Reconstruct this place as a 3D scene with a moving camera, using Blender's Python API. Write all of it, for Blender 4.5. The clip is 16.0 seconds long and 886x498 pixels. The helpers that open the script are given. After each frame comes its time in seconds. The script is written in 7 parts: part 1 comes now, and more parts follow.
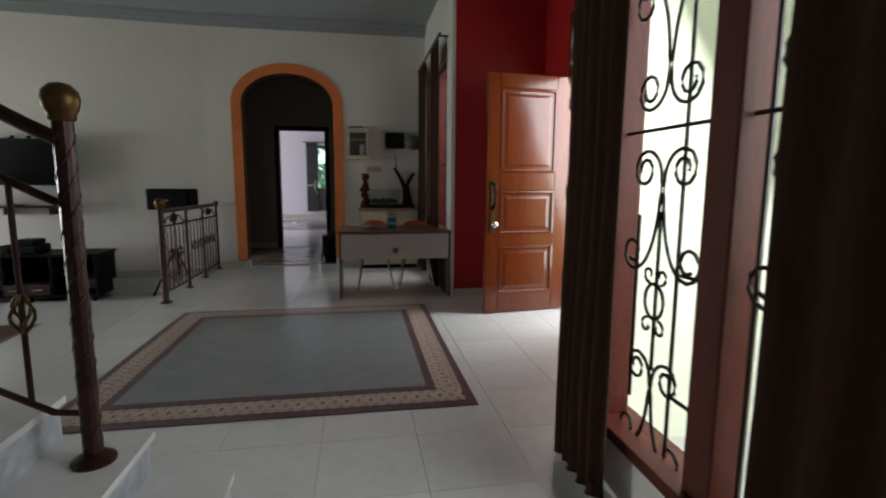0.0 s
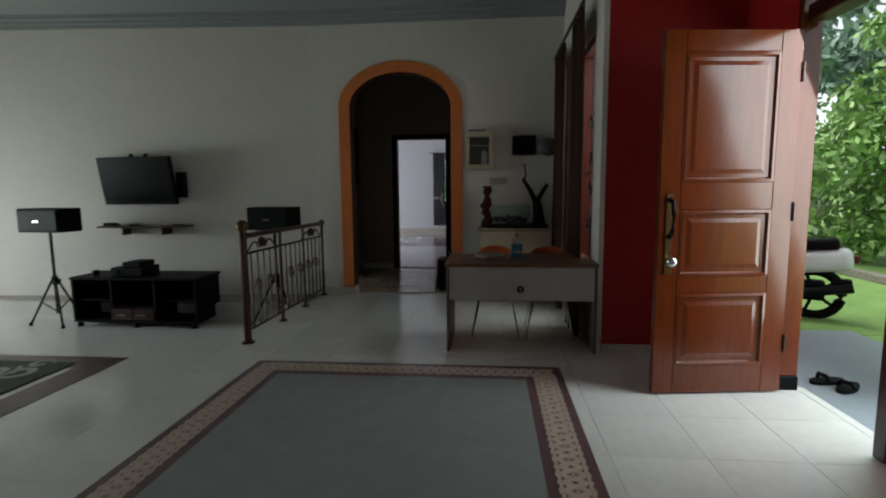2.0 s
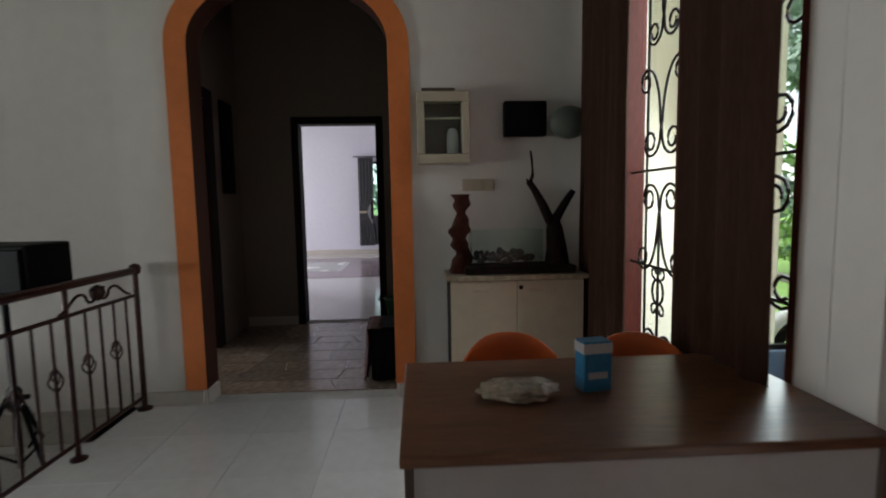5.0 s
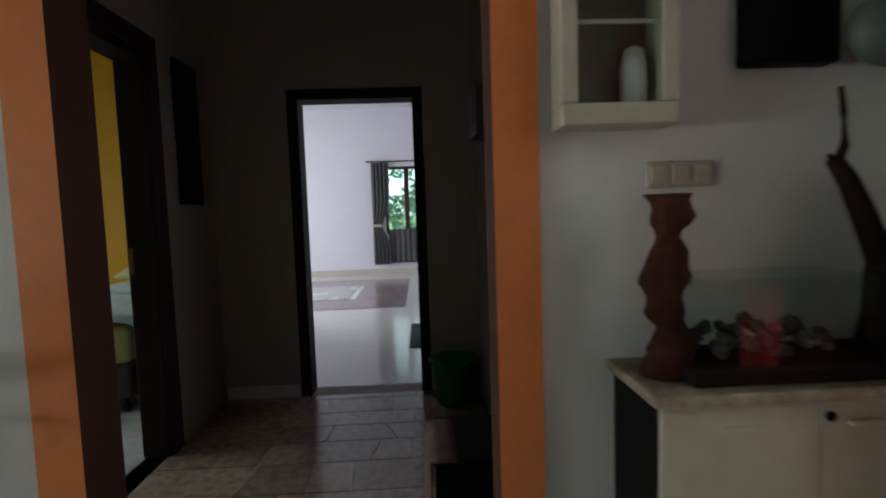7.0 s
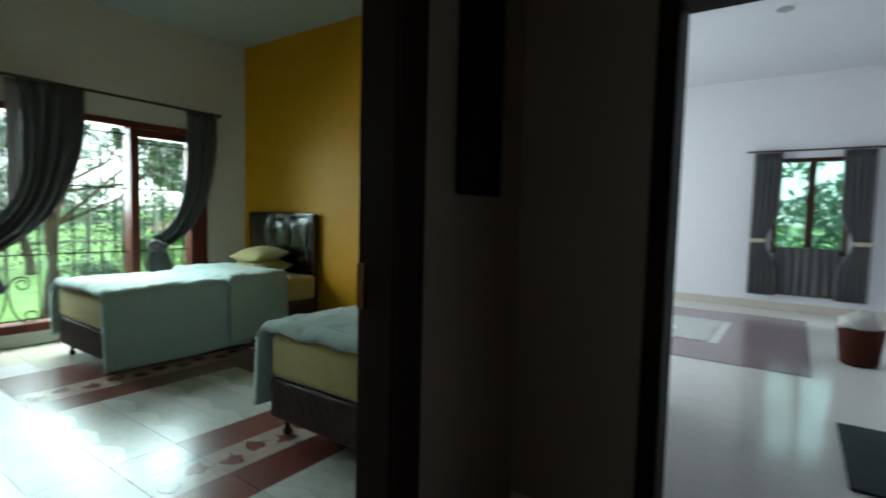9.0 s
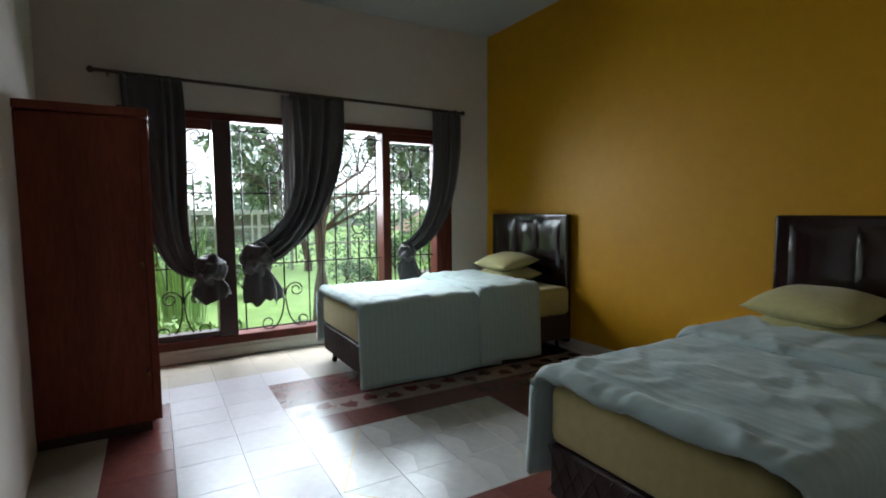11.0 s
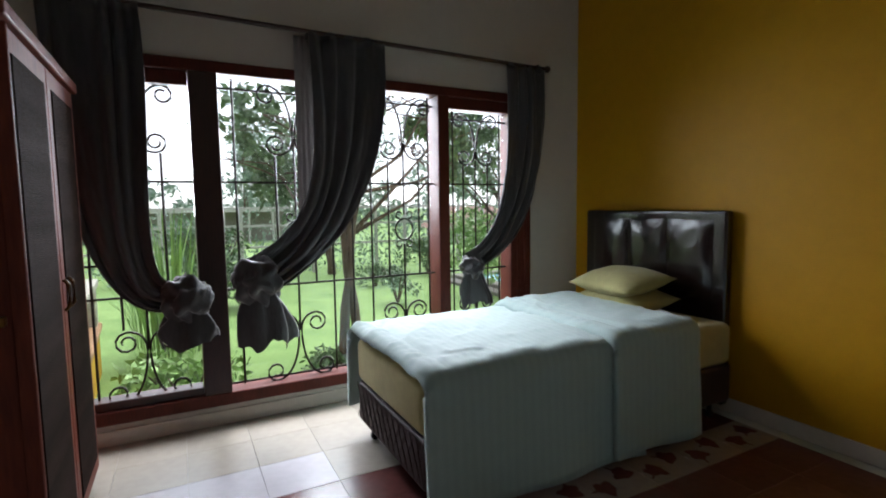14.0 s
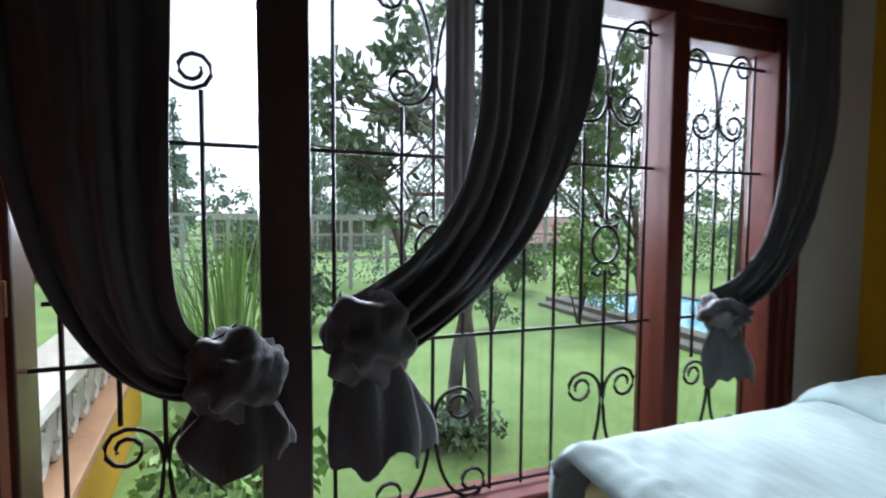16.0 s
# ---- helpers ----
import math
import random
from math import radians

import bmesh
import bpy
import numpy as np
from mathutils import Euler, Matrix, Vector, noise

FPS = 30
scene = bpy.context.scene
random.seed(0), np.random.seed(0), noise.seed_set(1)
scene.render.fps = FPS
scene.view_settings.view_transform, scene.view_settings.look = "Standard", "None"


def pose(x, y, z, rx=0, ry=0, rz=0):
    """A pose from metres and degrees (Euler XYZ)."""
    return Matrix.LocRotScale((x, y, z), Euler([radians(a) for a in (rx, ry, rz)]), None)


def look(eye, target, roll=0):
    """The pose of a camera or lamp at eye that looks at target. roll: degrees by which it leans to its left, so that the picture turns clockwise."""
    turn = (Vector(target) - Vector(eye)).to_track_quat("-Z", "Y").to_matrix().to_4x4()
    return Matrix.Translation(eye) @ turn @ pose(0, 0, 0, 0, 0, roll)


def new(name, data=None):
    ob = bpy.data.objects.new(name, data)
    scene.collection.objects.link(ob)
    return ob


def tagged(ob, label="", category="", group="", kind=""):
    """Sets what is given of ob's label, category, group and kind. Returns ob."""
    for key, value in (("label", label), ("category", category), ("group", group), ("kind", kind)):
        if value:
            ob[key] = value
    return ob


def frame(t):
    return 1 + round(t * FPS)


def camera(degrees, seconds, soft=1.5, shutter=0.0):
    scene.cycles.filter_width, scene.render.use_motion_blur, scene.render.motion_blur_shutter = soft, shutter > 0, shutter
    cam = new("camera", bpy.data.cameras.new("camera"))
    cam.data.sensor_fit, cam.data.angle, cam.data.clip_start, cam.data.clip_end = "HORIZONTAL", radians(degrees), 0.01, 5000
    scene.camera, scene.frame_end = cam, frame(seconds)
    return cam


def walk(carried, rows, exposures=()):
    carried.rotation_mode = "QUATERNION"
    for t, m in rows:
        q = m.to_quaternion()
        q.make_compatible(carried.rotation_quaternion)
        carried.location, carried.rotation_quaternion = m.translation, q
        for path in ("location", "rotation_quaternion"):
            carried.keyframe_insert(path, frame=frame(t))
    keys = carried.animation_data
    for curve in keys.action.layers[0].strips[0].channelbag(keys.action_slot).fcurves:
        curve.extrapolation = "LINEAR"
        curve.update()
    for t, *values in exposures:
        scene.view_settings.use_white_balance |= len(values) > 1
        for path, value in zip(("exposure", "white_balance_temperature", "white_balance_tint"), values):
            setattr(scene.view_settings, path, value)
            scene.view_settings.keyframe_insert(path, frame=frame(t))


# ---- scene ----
PATH = [
    (0, (0.834, 0.657, 1.222), (1.169, 2.609, 0.949), 0.4),
    (0.5, (0.909, 0.912, 1.232), (1.019, 2.89, 0.954), -0.1),
    (1, (0.94, 1.199, 1.247), (0.823, 3.177, 0.981), -0.3),
    (1.5, (0.985, 1.549, 1.262), (0.727, 3.513, 0.989), -0.1),
    (2, (0.98, 1.956, 1.26), (0.794, 3.934, 1.027), -0.5),
    (2.5, (0.964, 2.407, 1.262), (0.83, 4.394, 1.069), -0.7),
    (3, (0.915, 2.857, 1.263), (0.788, 4.845, 1.087), -0.7),
    (3.5, (0.885, 3.321, 1.264), (0.768, 5.309, 1.079), -0.9),
    (3.7, (0.872, 3.510, 1.268), (0.772, 5.498, 1.078), -1.1),
    (4.8, (0.72, 4.52, 1.266), (0.77, 6.51, 1.075), -1.1),
    (5.8, (0.545, 5.39, 1.264), (0.81, 7.364, 1.078), -1.0),
    (6, (0.507, 5.563, 1.263), (0.773, 7.537, 1.08), -1.1),
    (6.5, (0.411, 5.994, 1.266), (0.62, 7.976, 1.101), -1.5),
    (7, (0.323, 6.429, 1.276), (0.402, 8.421, 1.128), -1.9),
    (8, (0.16, 7.283, 1.272), (-0.221, 9.242, 1.148), -0.3),
    (9, (-0.127, 8.007, 1.294), (-1.275, 9.639, 1.159), 1.4),
    (9.5, (-0.398, 8.130, 1.297), (-1.867, 9.481, 1.174), 1.3),
    (10, (-0.652, 8.203, 1.305), (-2.303, 9.325, 1.176), 0.9),
    (11.2, (-1.04, 8.36, 1.335), (-2.79, 9.36, 1.17), -0.6),
    (12.3, (-1.374, 8.493, 1.365), (-3.138, 9.414, 1.161), -1.3),
    (12.5, (-1.464, 8.524, 1.37), (-3.215, 9.467, 1.153), -1.2),
    (13, (-1.802, 8.615, 1.365), (-3.54, 9.584, 1.165), -1.0),
    (13.5, (-2.19, 8.68, 1.35), (-3.938, 9.635, 1.162), -0.8),
    (14, (-2.57, 8.743, 1.332), (-4.336, 9.666, 1.16), -0.8),
    (14.5, (-2.99, 8.79, 1.305), (-4.75, 9.735, 1.178), -1.1),
    (15, (-3.385, 8.835, 1.29), (-5.196, 9.667, 1.129), -1.2),
    (15.5, (-3.79, 8.87, 1.275), (-5.666, 9.554, 1.154), -0.5),
    (16, (-4.22, 8.80, 1.27), (-6.085, 9.511, 1.15), 0.4),
]
cam = camera(83.0, 16.0, soft=1.9, shutter=0.4)
walk(cam, [(t, look(eye, target, roll)) for t, eye, target, roll in PATH],
     exposures=[(0, 1.2, 6500, 10), (0.5, 0.95, 6550, 14), (1.0, 1.02, 6550, 15), (1.5, 0.85, 6400, 6), (2.0, 0.65, 6350, 2), (2.5, 0.6, 6400, 5), (3.0, 1.08, 6550, 15), (3.5, 1.45, 6500, 12), (6.0, 1.3, 6450, 10), (6.5, 1.5, 6400, 6), (7.2, 1.58, 6150, 3), (8, 1.98, 6000, -11), (8.5, 2.1, 6000, -20), (9, 1.6, 6000, -12), (9.5, 1.45, 6000, 7), (10, 1.5, 6150, 12), (12.5, 1.32, 6150, 15), (13.0, 1.22, 6150, 17), (14.0, 1.18, 6250, 18), (15.0, 1.08, 5950, 16), (15.5, 0.98, 5850, 16), (16, 0.9, 5850, 20)])

# ---- world and light ----
world = bpy.data.worlds.new("sky")
scene.world = world
world.use_nodes = True
wn = world.node_tree
sky = wn.nodes.new("ShaderNodeTexSky")
sky.sky_type = "NISHITA"
sky.sun_disc = False
sky.sun_elevation, sky.sun_rotation = radians(58), radians(-60)
sky.dust_density, sky.air_density, sky.altitude = 1.0, 1.0, 200
hsv = wn.nodes.new("ShaderNodeHueSaturation")
hsv.inputs["Saturation"].default_value = 0.22
wn.links.new(sky.outputs[0], hsv.inputs["Color"])
wn.links.new(hsv.outputs[0], wn.nodes["Background"].inputs[0])
wn.nodes["Background"].inputs[1].default_value = 0.15

sun = new("sun", bpy.data.lights.new("sun", "SUN"))
sun.data.energy, sun.data.angle, sun.data.color = 2.0, radians(50), (1.0, 0.97, 0.92)
sun.rotation_euler = (radians(32), 0, radians(-120))


def sky_lamp(name, x, y, z, rx, ry, rz, w, h, power, color=(0.9, 0.96, 1.0)):
    """A soft lamp filling one window's opening."""
    lamp = new(name, bpy.data.lights.new(name, "AREA"))
    lamp.data.shape, lamp.data.size, lamp.data.size_y = "RECTANGLE", w, h
    lamp.data.energy, lamp.data.color = power, color
    lamp.matrix_world = pose(x, y, z, rx, ry, rz)
    return lamp


bedroom_lamp = sky_lamp("bedroom_window_light", -6.6, 9.95, 1.95, 0, -64, -8, 1.5, 3.0, 104)
bedroom_lamp.data.spread = radians(138)
sky_lamp("front_window_light", 2.5, 1.7, 1.6, 0, 56, 0, 2.0, 1.8, 26)
sky_lamp("side_window_light", 2.5, 6.75, 1.6, 0, 58, 0, 2.0, 1.8, 25)
sky_lamp("door_light", 3.15, 4.72, 1.2, 0, 66, 0, 2.1, 0.8, 19)
sky_lamp("tv_area_window_light", -7.55, 5.75, 0.85, 0, -50, 0, 1.2, 2.8, 84)
sky_lamp("far_room_window_light", -3.9, 14.5, 1.5, 0, -90, 0, 2.0, 3.0, 33, (0.9, 0.92, 1.0))
# ---- materials ----
def rgb(h):
    """Linear colour from an sRGB hex string."""
    v = [int(h[i:i + 2], 16) / 255 for i in (0, 2, 4)]
    return tuple(c / 12.92 if c <= 0.04045 else ((c + 0.055) / 1.055) ** 2.4 for c in v) + (1.0,)


def mat(name, color, rough=0.6, metal=0.0, grain=8.0, vary=0.10, bump=0.05, bump_scale=60.0, dark=None,
        stretch=(1, 1, 1), coat=0.0, rand=0.0, sheen=0.0, spec=0.5, fine=True):
    """A painted or natural surface: two scales of colour noise, fine relief, uneven gloss."""
    m = bpy.data.materials.new(name)
    m.use_nodes = True
    n, l = m.node_tree.nodes, m.node_tree.links
    b = n["Principled BSDF"]
    b.inputs["Roughness"].default_value = rough
    b.inputs["Metallic"].default_value = metal
    b.inputs["Coat Weight"].default_value = coat
    b.inputs["Coat Roughness"].default_value = 0.12
    b.inputs["Specular IOR Level"].default_value = spec
    if sheen:
        b.inputs["Sheen Weight"].default_value = sheen
    tc = n.new("ShaderNodeTexCoord")
    mp = n.new("ShaderNodeMapping")
    mp.inputs["Scale"].default_value = stretch
    l.new(tc.outputs["Object"], mp.inputs["Vector"])
    big = n.new("ShaderNodeTexNoise")
    big.inputs["Scale"].default_value, big.inputs["Detail"].default_value = grain * 0.18, 4
    small = n.new("ShaderNodeTexNoise")
    small.inputs["Scale"].default_value, small.inputs["Detail"].default_value = grain * 3, 6
    for t in (big, small):
        l.new(mp.outputs[0], t.inputs["Vector"])
    c = rgb(color)
    d = rgb(dark) if dark else tuple(x * (1 - 2.2 * vary) for x in c[:3]) + (1,)
    ramp = n.new("ShaderNodeMix")
    ramp.data_type = "RGBA"
    ramp.inputs[6].default_value, ramp.inputs[7].default_value = c, d
    add = n.new("ShaderNodeMath")
    add.operation = "MULTIPLY_ADD"
    add.inputs[1].default_value, add.inputs[2].default_value = 0.5, 0.0
    s2 = n.new("ShaderNodeMath")
    s2.operation = "ADD"
    l.new(big.outputs[0], s2.inputs[0])
    l.new(small.outputs[0], s2.inputs[1])
    l.new(s2.outputs[0], add.inputs[0])
    rng = n.new("ShaderNodeMapRange")
    rng.inputs[1].default_value, rng.inputs[2].default_value = 0.36, 0.66
    l.new(add.outputs[0], rng.inputs[0])
    l.new(rng.outputs[0], ramp.inputs[0])
    out = ramp.outputs[2]
    if rand:
        oi = n.new("ShaderNodeObjectInfo")
        hv = n.new("ShaderNodeHueSaturation")
        r2 = n.new("ShaderNodeMapRange")
        r2.inputs[3].default_value, r2.inputs[4].default_value = 1 - rand, 1 + rand
        l.new(oi.outputs["Random"], r2.inputs[0])
        l.new(r2.outputs[0], hv.inputs["Value"])
        l.new(out, hv.inputs["Color"])
        out = hv.outputs[0]
    l.new(out, b.inputs["Base Color"])
    rr = n.new("ShaderNodeMapRange")
    rr.inputs[3].default_value, rr.inputs[4].default_value = max(0.02, rough * 0.82), min(1, rough * 1.18)
    l.new(big.outputs[0], rr.inputs[0])
    l.new(rr.outputs[0], b.inputs["Roughness"])
    if bump:
        bn = n.new("ShaderNodeTexNoise")
        bn.inputs["Scale"].default_value, bn.inputs["Detail"].default_value = bump_scale, 5
        l.new(mp.outputs[0], bn.inputs["Vector"])
        bp = n.new("ShaderNodeBump")
        bp.inputs["Strength"].default_value, bp.inputs["Distance"].default_value = min(1, bump * 4), 0.004
        l.new(bn.outputs[0], bp.inputs["Height"])
        l.new(bp.outputs[0], b.inputs["Normal"])
    return m


def glass(name, tint=(0.93, 0.97, 0.96, 1)):
    m = bpy.data.materials.new(name)
    m.use_nodes = True
    n, l = m.node_tree.nodes, m.node_tree.links
    tr, gl, mx, fr, pw = (n.new("ShaderNode" + k) for k in ("BsdfTransparent", "BsdfGlossy", "MixShader", "LayerWeight", "Math"))
    tr.inputs[0].default_value = tint
    gl.inputs["Roughness"].default_value = 0.02
    pw.operation, pw.inputs[1].default_value = "POWER", 5.0
    fr.inputs[0].default_value = 0.5
    l.new(fr.outputs["Facing"], pw.inputs[0])
    sc = n.new("ShaderNodeMath")
    sc.operation, sc.inputs[1].default_value, sc.inputs[2].default_value = "MULTIPLY_ADD", 0.5, 0.03
    l.new(pw.outputs[0], sc.inputs[0])
    l.new(sc.outputs[0], mx.inputs[0])
    l.new(tr.outputs[0], mx.inputs[1])
    l.new(gl.outputs[0], mx.inputs[2])
    l.new(mx.outputs[0], n["Material Output"].inputs[0])
    return m


M_WALL = mat("white_wall_paint", "d8d2ca", 0.75, grain=4, vary=0.03, bump=0.03, bump_scale=90)
M_BEDWALL = mat("bedroom_wall_paint", "c2bbb0", 0.75, grain=4, vary=0.03, bump=0.03, bump_scale=90)
M_FARWALL = mat("cool_white_wall_paint", "dcd8df", 0.75, grain=4, vary=0.03, bump=0.03, bump_scale=90)
# brown paint, taken darker so its colour also carries the hall's dimness
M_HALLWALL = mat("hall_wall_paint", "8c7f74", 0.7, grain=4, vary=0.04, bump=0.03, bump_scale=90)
M_YELLOW = mat("yellow_wall_paint", "ba8800", 0.55, grain=4, vary=0.05, bump=0.04, bump_scale=80, spec=0.25)
M_RED = mat("red_wall_paint", "a80a0c", 0.55, grain=4, vary=0.06, bump=0.04, bump_scale=80)
M_ORANGE = mat("orange_trim_paint", "d8793c", 0.5, grain=5, vary=0.08, bump=0.04, bump_scale=90)
# the orange of the arch trim with the reveal's shade mixed into the colour
M_ORANGESHADE = mat("shaded_orange_reveal_paint", "45261a", 0.8, grain=5, vary=0.1, bump=0.04, bump_scale=90, spec=0.2)
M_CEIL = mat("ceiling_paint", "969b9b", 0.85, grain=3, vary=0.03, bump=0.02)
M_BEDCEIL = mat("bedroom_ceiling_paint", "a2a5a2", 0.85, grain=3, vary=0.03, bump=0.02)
M_FARCEIL = mat("far_room_ceiling_paint", "cbc8d2", 0.85, grain=3, vary=0.03, bump=0.02)
M_CREAM = mat("cream_outer_wall_paint", "f0ebd4", 0.8, grain=4, vary=0.05, bump=0.05)
M_SKIRT = mat("beige_skirting_tile", "c4bcb0", 0.25, grain=6, vary=0.06, bump=0.0)
M_TILE = mat("polished_floor_tile", "dedbd6", 0.13, grain=5, vary=0.05, bump=0.006, bump_scale=14, rand=0.03)
M_GROUT = mat("tile_grout", "c6c2bb", 0.8, grain=20, vary=0.1, bump=0.05)
M_HALLSTONE = mat("broken_marble", "a89684", 0.2, grain=7, vary=0.2, dark="6e5648", bump=0.01, rand=0.22)
M_REDTILE = mat("dark_red_floor_tile", "6e3f3b", 0.25, grain=9, vary=0.13, bump=0.006, bump_scale=14, rand=0.08)
M_BEIGETILE = mat("beige_floor_tile", "9c9486", 0.32, grain=7, vary=0.08, bump=0.006, bump_scale=14, rand=0.03)
M_PALETILE = mat("pale_grey_floor_tile", "aca8ad", 0.33, grain=7, vary=0.06, bump=0.006, bump_scale=14, rand=0.03)
M_MARBLE = mat("white_marble_tile", "b9bbb6", 0.27, grain=6, vary=0.08, bump=0.006, bump_scale=14, rand=0.02)
M_LEAFTILE = mat("pale_leaf_border_tile", "a08f88", 0.26, grain=8, vary=0.08, bump=0.0, rand=0.03)
M_GOLD = mat("gold_inlay_line", "b59a5c", 0.3, grain=20, vary=0.1, bump=0)
M_MATGREY = mat("grey_mosaic", "8d908e", 0.32, grain=40, vary=0.10, bump=0.03, bump_scale=120)
M_MATMAUVE = mat("mauve_mosaic_line", "6a4f52", 0.3, grain=40, vary=0.14, bump=0.03, bump_scale=120)
M_MATBAND = mat("tan_mosaic_band", "634c45", 0.32, grain=40, vary=0.14, bump=0.03, bump_scale=120)
M_MATCHAIN = mat("pale_mosaic_chain", "c0aa9c", 0.32, grain=40, vary=0.12, bump=0.03, bump_scale=120)
M_DOORWOOD = mat("varnished_teak_door", "6c2f10", 0.2, grain=4, vary=0.2, dark="57260e", bump=0.01, bump_scale=40, stretch=(4, 4, 0.5), coat=0.2)
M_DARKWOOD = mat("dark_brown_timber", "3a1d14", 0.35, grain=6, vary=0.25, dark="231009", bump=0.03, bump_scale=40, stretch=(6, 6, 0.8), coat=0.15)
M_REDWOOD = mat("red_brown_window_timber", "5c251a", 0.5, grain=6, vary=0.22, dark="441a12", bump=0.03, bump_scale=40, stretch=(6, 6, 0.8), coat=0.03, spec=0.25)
M_WARDROBE = mat("red_brown_wardrobe_wood", "7a3824", 0.55, grain=4, vary=0.2, dark="572317", bump=0.02, bump_scale=40, stretch=(5, 5, 0.7), spec=0.3)
M_JAMB = mat("dark_matt_door_timber", "24140e", 0.65, grain=6, vary=0.25, dark="150b07", bump=0.03, bump_scale=40, stretch=(6, 6, 0.8), spec=0.15)
M_IRON = mat("dark_wrought_iron", "2a211d", 0.42, metal=0.6, grain=20, vary=0.2, bump=0.05, bump_scale=150)
M_IRONRED = mat("bronze_painted_iron", "46211a", 0.36, metal=0.5, grain=25, vary=0.25, dark="20110d", bump=0.08, bump_scale=150, coat=0.1)
M_BRASS = mat("aged_brass", "6e5430", 0.4, metal=0.9, grain=18, vary=0.2, bump=0.02)
M_CURTAIN = mat("dark_grey_satin_curtain", "3d3b3d", 0.5, grain=9, vary=0.2, bump=0.2, bump_scale=22, sheen=0.3, stretch=(2, 2, 0.6))
M_LINING = mat("pale_grey_curtain_lining", "97928f", 0.7, grain=9, vary=0.12, bump=0.1, bump_scale=30, stretch=(2, 2, 0.5))
M_BROWNCURT = mat("dark_brown_curtain", "412b21", 0.9, grain=9, vary=0.2, bump=0.08, bump_scale=200, stretch=(3, 3, 0.5), spec=0.1)
M_BLACK = mat("black_plastic", "060607", 0.5, grain=20, vary=0.2, bump=0.03, spec=0.12)
M_BLACKGLOSS = mat("black_glossy_panel", "050506", 0.3, grain=10, vary=0.1, bump=0, spec=0.04)
M_BLACKWOOD = mat("black_cabinet_laminate", "090808", 0.5, grain=8, vary=0.3, bump=0.02, spec=0.1)
M_CHROME = mat("chrome", "d0d0d0", 0.12, metal=1.0, grain=10, vary=0.04, bump=0)
M_WHITELAM = mat("white_laminate", "b9b4b0", 0.4, grain=5, vary=0.05, bump=0.01)
M_CREAMLAM = mat("cream_laminate", "b5a892", 0.4, grain=5, vary=0.06, bump=0.01)
M_DESKWOOD = mat("brown_desk_top", "7a5238", 0.3, grain=5, vary=0.25, dark="4e3120", bump=0.02, stretch=(0.8, 7, 7))
M_DESKSIDE = mat("grey_brown_laminate", "5c4a40", 0.45, grain=5, vary=0.15, bump=0.02)
M_ORANGEPL = mat("orange_plastic", "d2602a", 0.35, grain=6, vary=0.06, bump=0.01)
M_TEAL = mat("teal_packaging", "2f7fa6", 0.35, grain=14, vary=0.2, bump=0.01)
M_LEATHER = mat("dark_brown_leather", "1d110f", 0.16, grain=16, vary=0.25, bump=0.12, bump_scale=45, coat=0.35)
M_BASE = mat("purple_brown_divan_fabric", "3a2626", 0.6, grain=18, vary=0.2, bump=0.1, bump_scale=120)
M_SHEET = mat("yellow_green_sheet", "a9a06a", 0.85, grain=8, vary=0.08, bump=0.04, bump_scale=120, sheen=0.1)
M_PILLOW = mat("olive_yellow_pillow", "a8a268", 0.8, grain=9, vary=0.08, bump=0.06, bump_scale=90, sheen=0.15)
M_GREEN = mat("green_plastic", "1f5a30", 0.4, grain=9, vary=0.1, bump=0.01)
M_CLOTH = mat("mauve_cloth", "6a4a44", 0.9, grain=25, vary=0.25, bump=0.1)
M_DRIFT = mat("dark_driftwood", "22140f", 0.8, grain=12, vary=0.3, spec=0.15, bump=0.15, bump_scale=50)
M_CARVED = mat("carved_red_brown_wood", "4a2317", 0.8, grain=12, vary=0.3, spec=0.15, bump=0.12, bump_scale=50)
M_BROWNPANEL = mat("brown_blind", "4a2a22", 0.6, grain=8, vary=0.2, bump=0.06, bump_scale=60)
M_PORCH = mat("grey_porch_tile", "8f989e", 0.4, grain=8, vary=0.08, bump=0.02, rand=0.05)
M_GRASS = mat("lawn_grass", "87a55a", 0.9, grain=10, vary=0.25, dark="688a47", bump=0.6, bump_scale=80)
M_BARK = mat("tree_bark", "6b5a4b", 0.9, grain=14, vary=0.3, bump=0.5, bump_scale=40, stretch=(3, 3, 1))
M_POOL = mat("pool_water", "46b8d8", 0.06, grain=3, vary=0.05, bump=0.05, bump_scale=6)
M_YELLOWOUT = mat("yellow_outer_wall", "d9a520", 0.8, grain=5, vary=0.1, bump=0.06)
M_STONE = mat("grey_garden_wall", "8b857c", 0.85, grain=6, vary=0.2, bump=0.2)
M_RATTAN = mat("woven_rattan", "2c1d15", 0.85, grain=10, vary=0.25, spec=0.05, bump=0.3, bump_scale=60, stretch=(0.4, 0.4, 6))
M_GLASS = glass("window_glass")
M_TEALGLASS = glass("teal_tinted_glass", (0.74, 0.86, 0.85, 1))
M_PEACH = mat("peach_ledge_paint", "c79a74", 0.7, grain=8, vary=0.15, bump=0.08)
M_ORANGETILE = mat("orange_roof_tile", "b0603a", 0.7, grain=8, vary=0.2, bump=0.2)


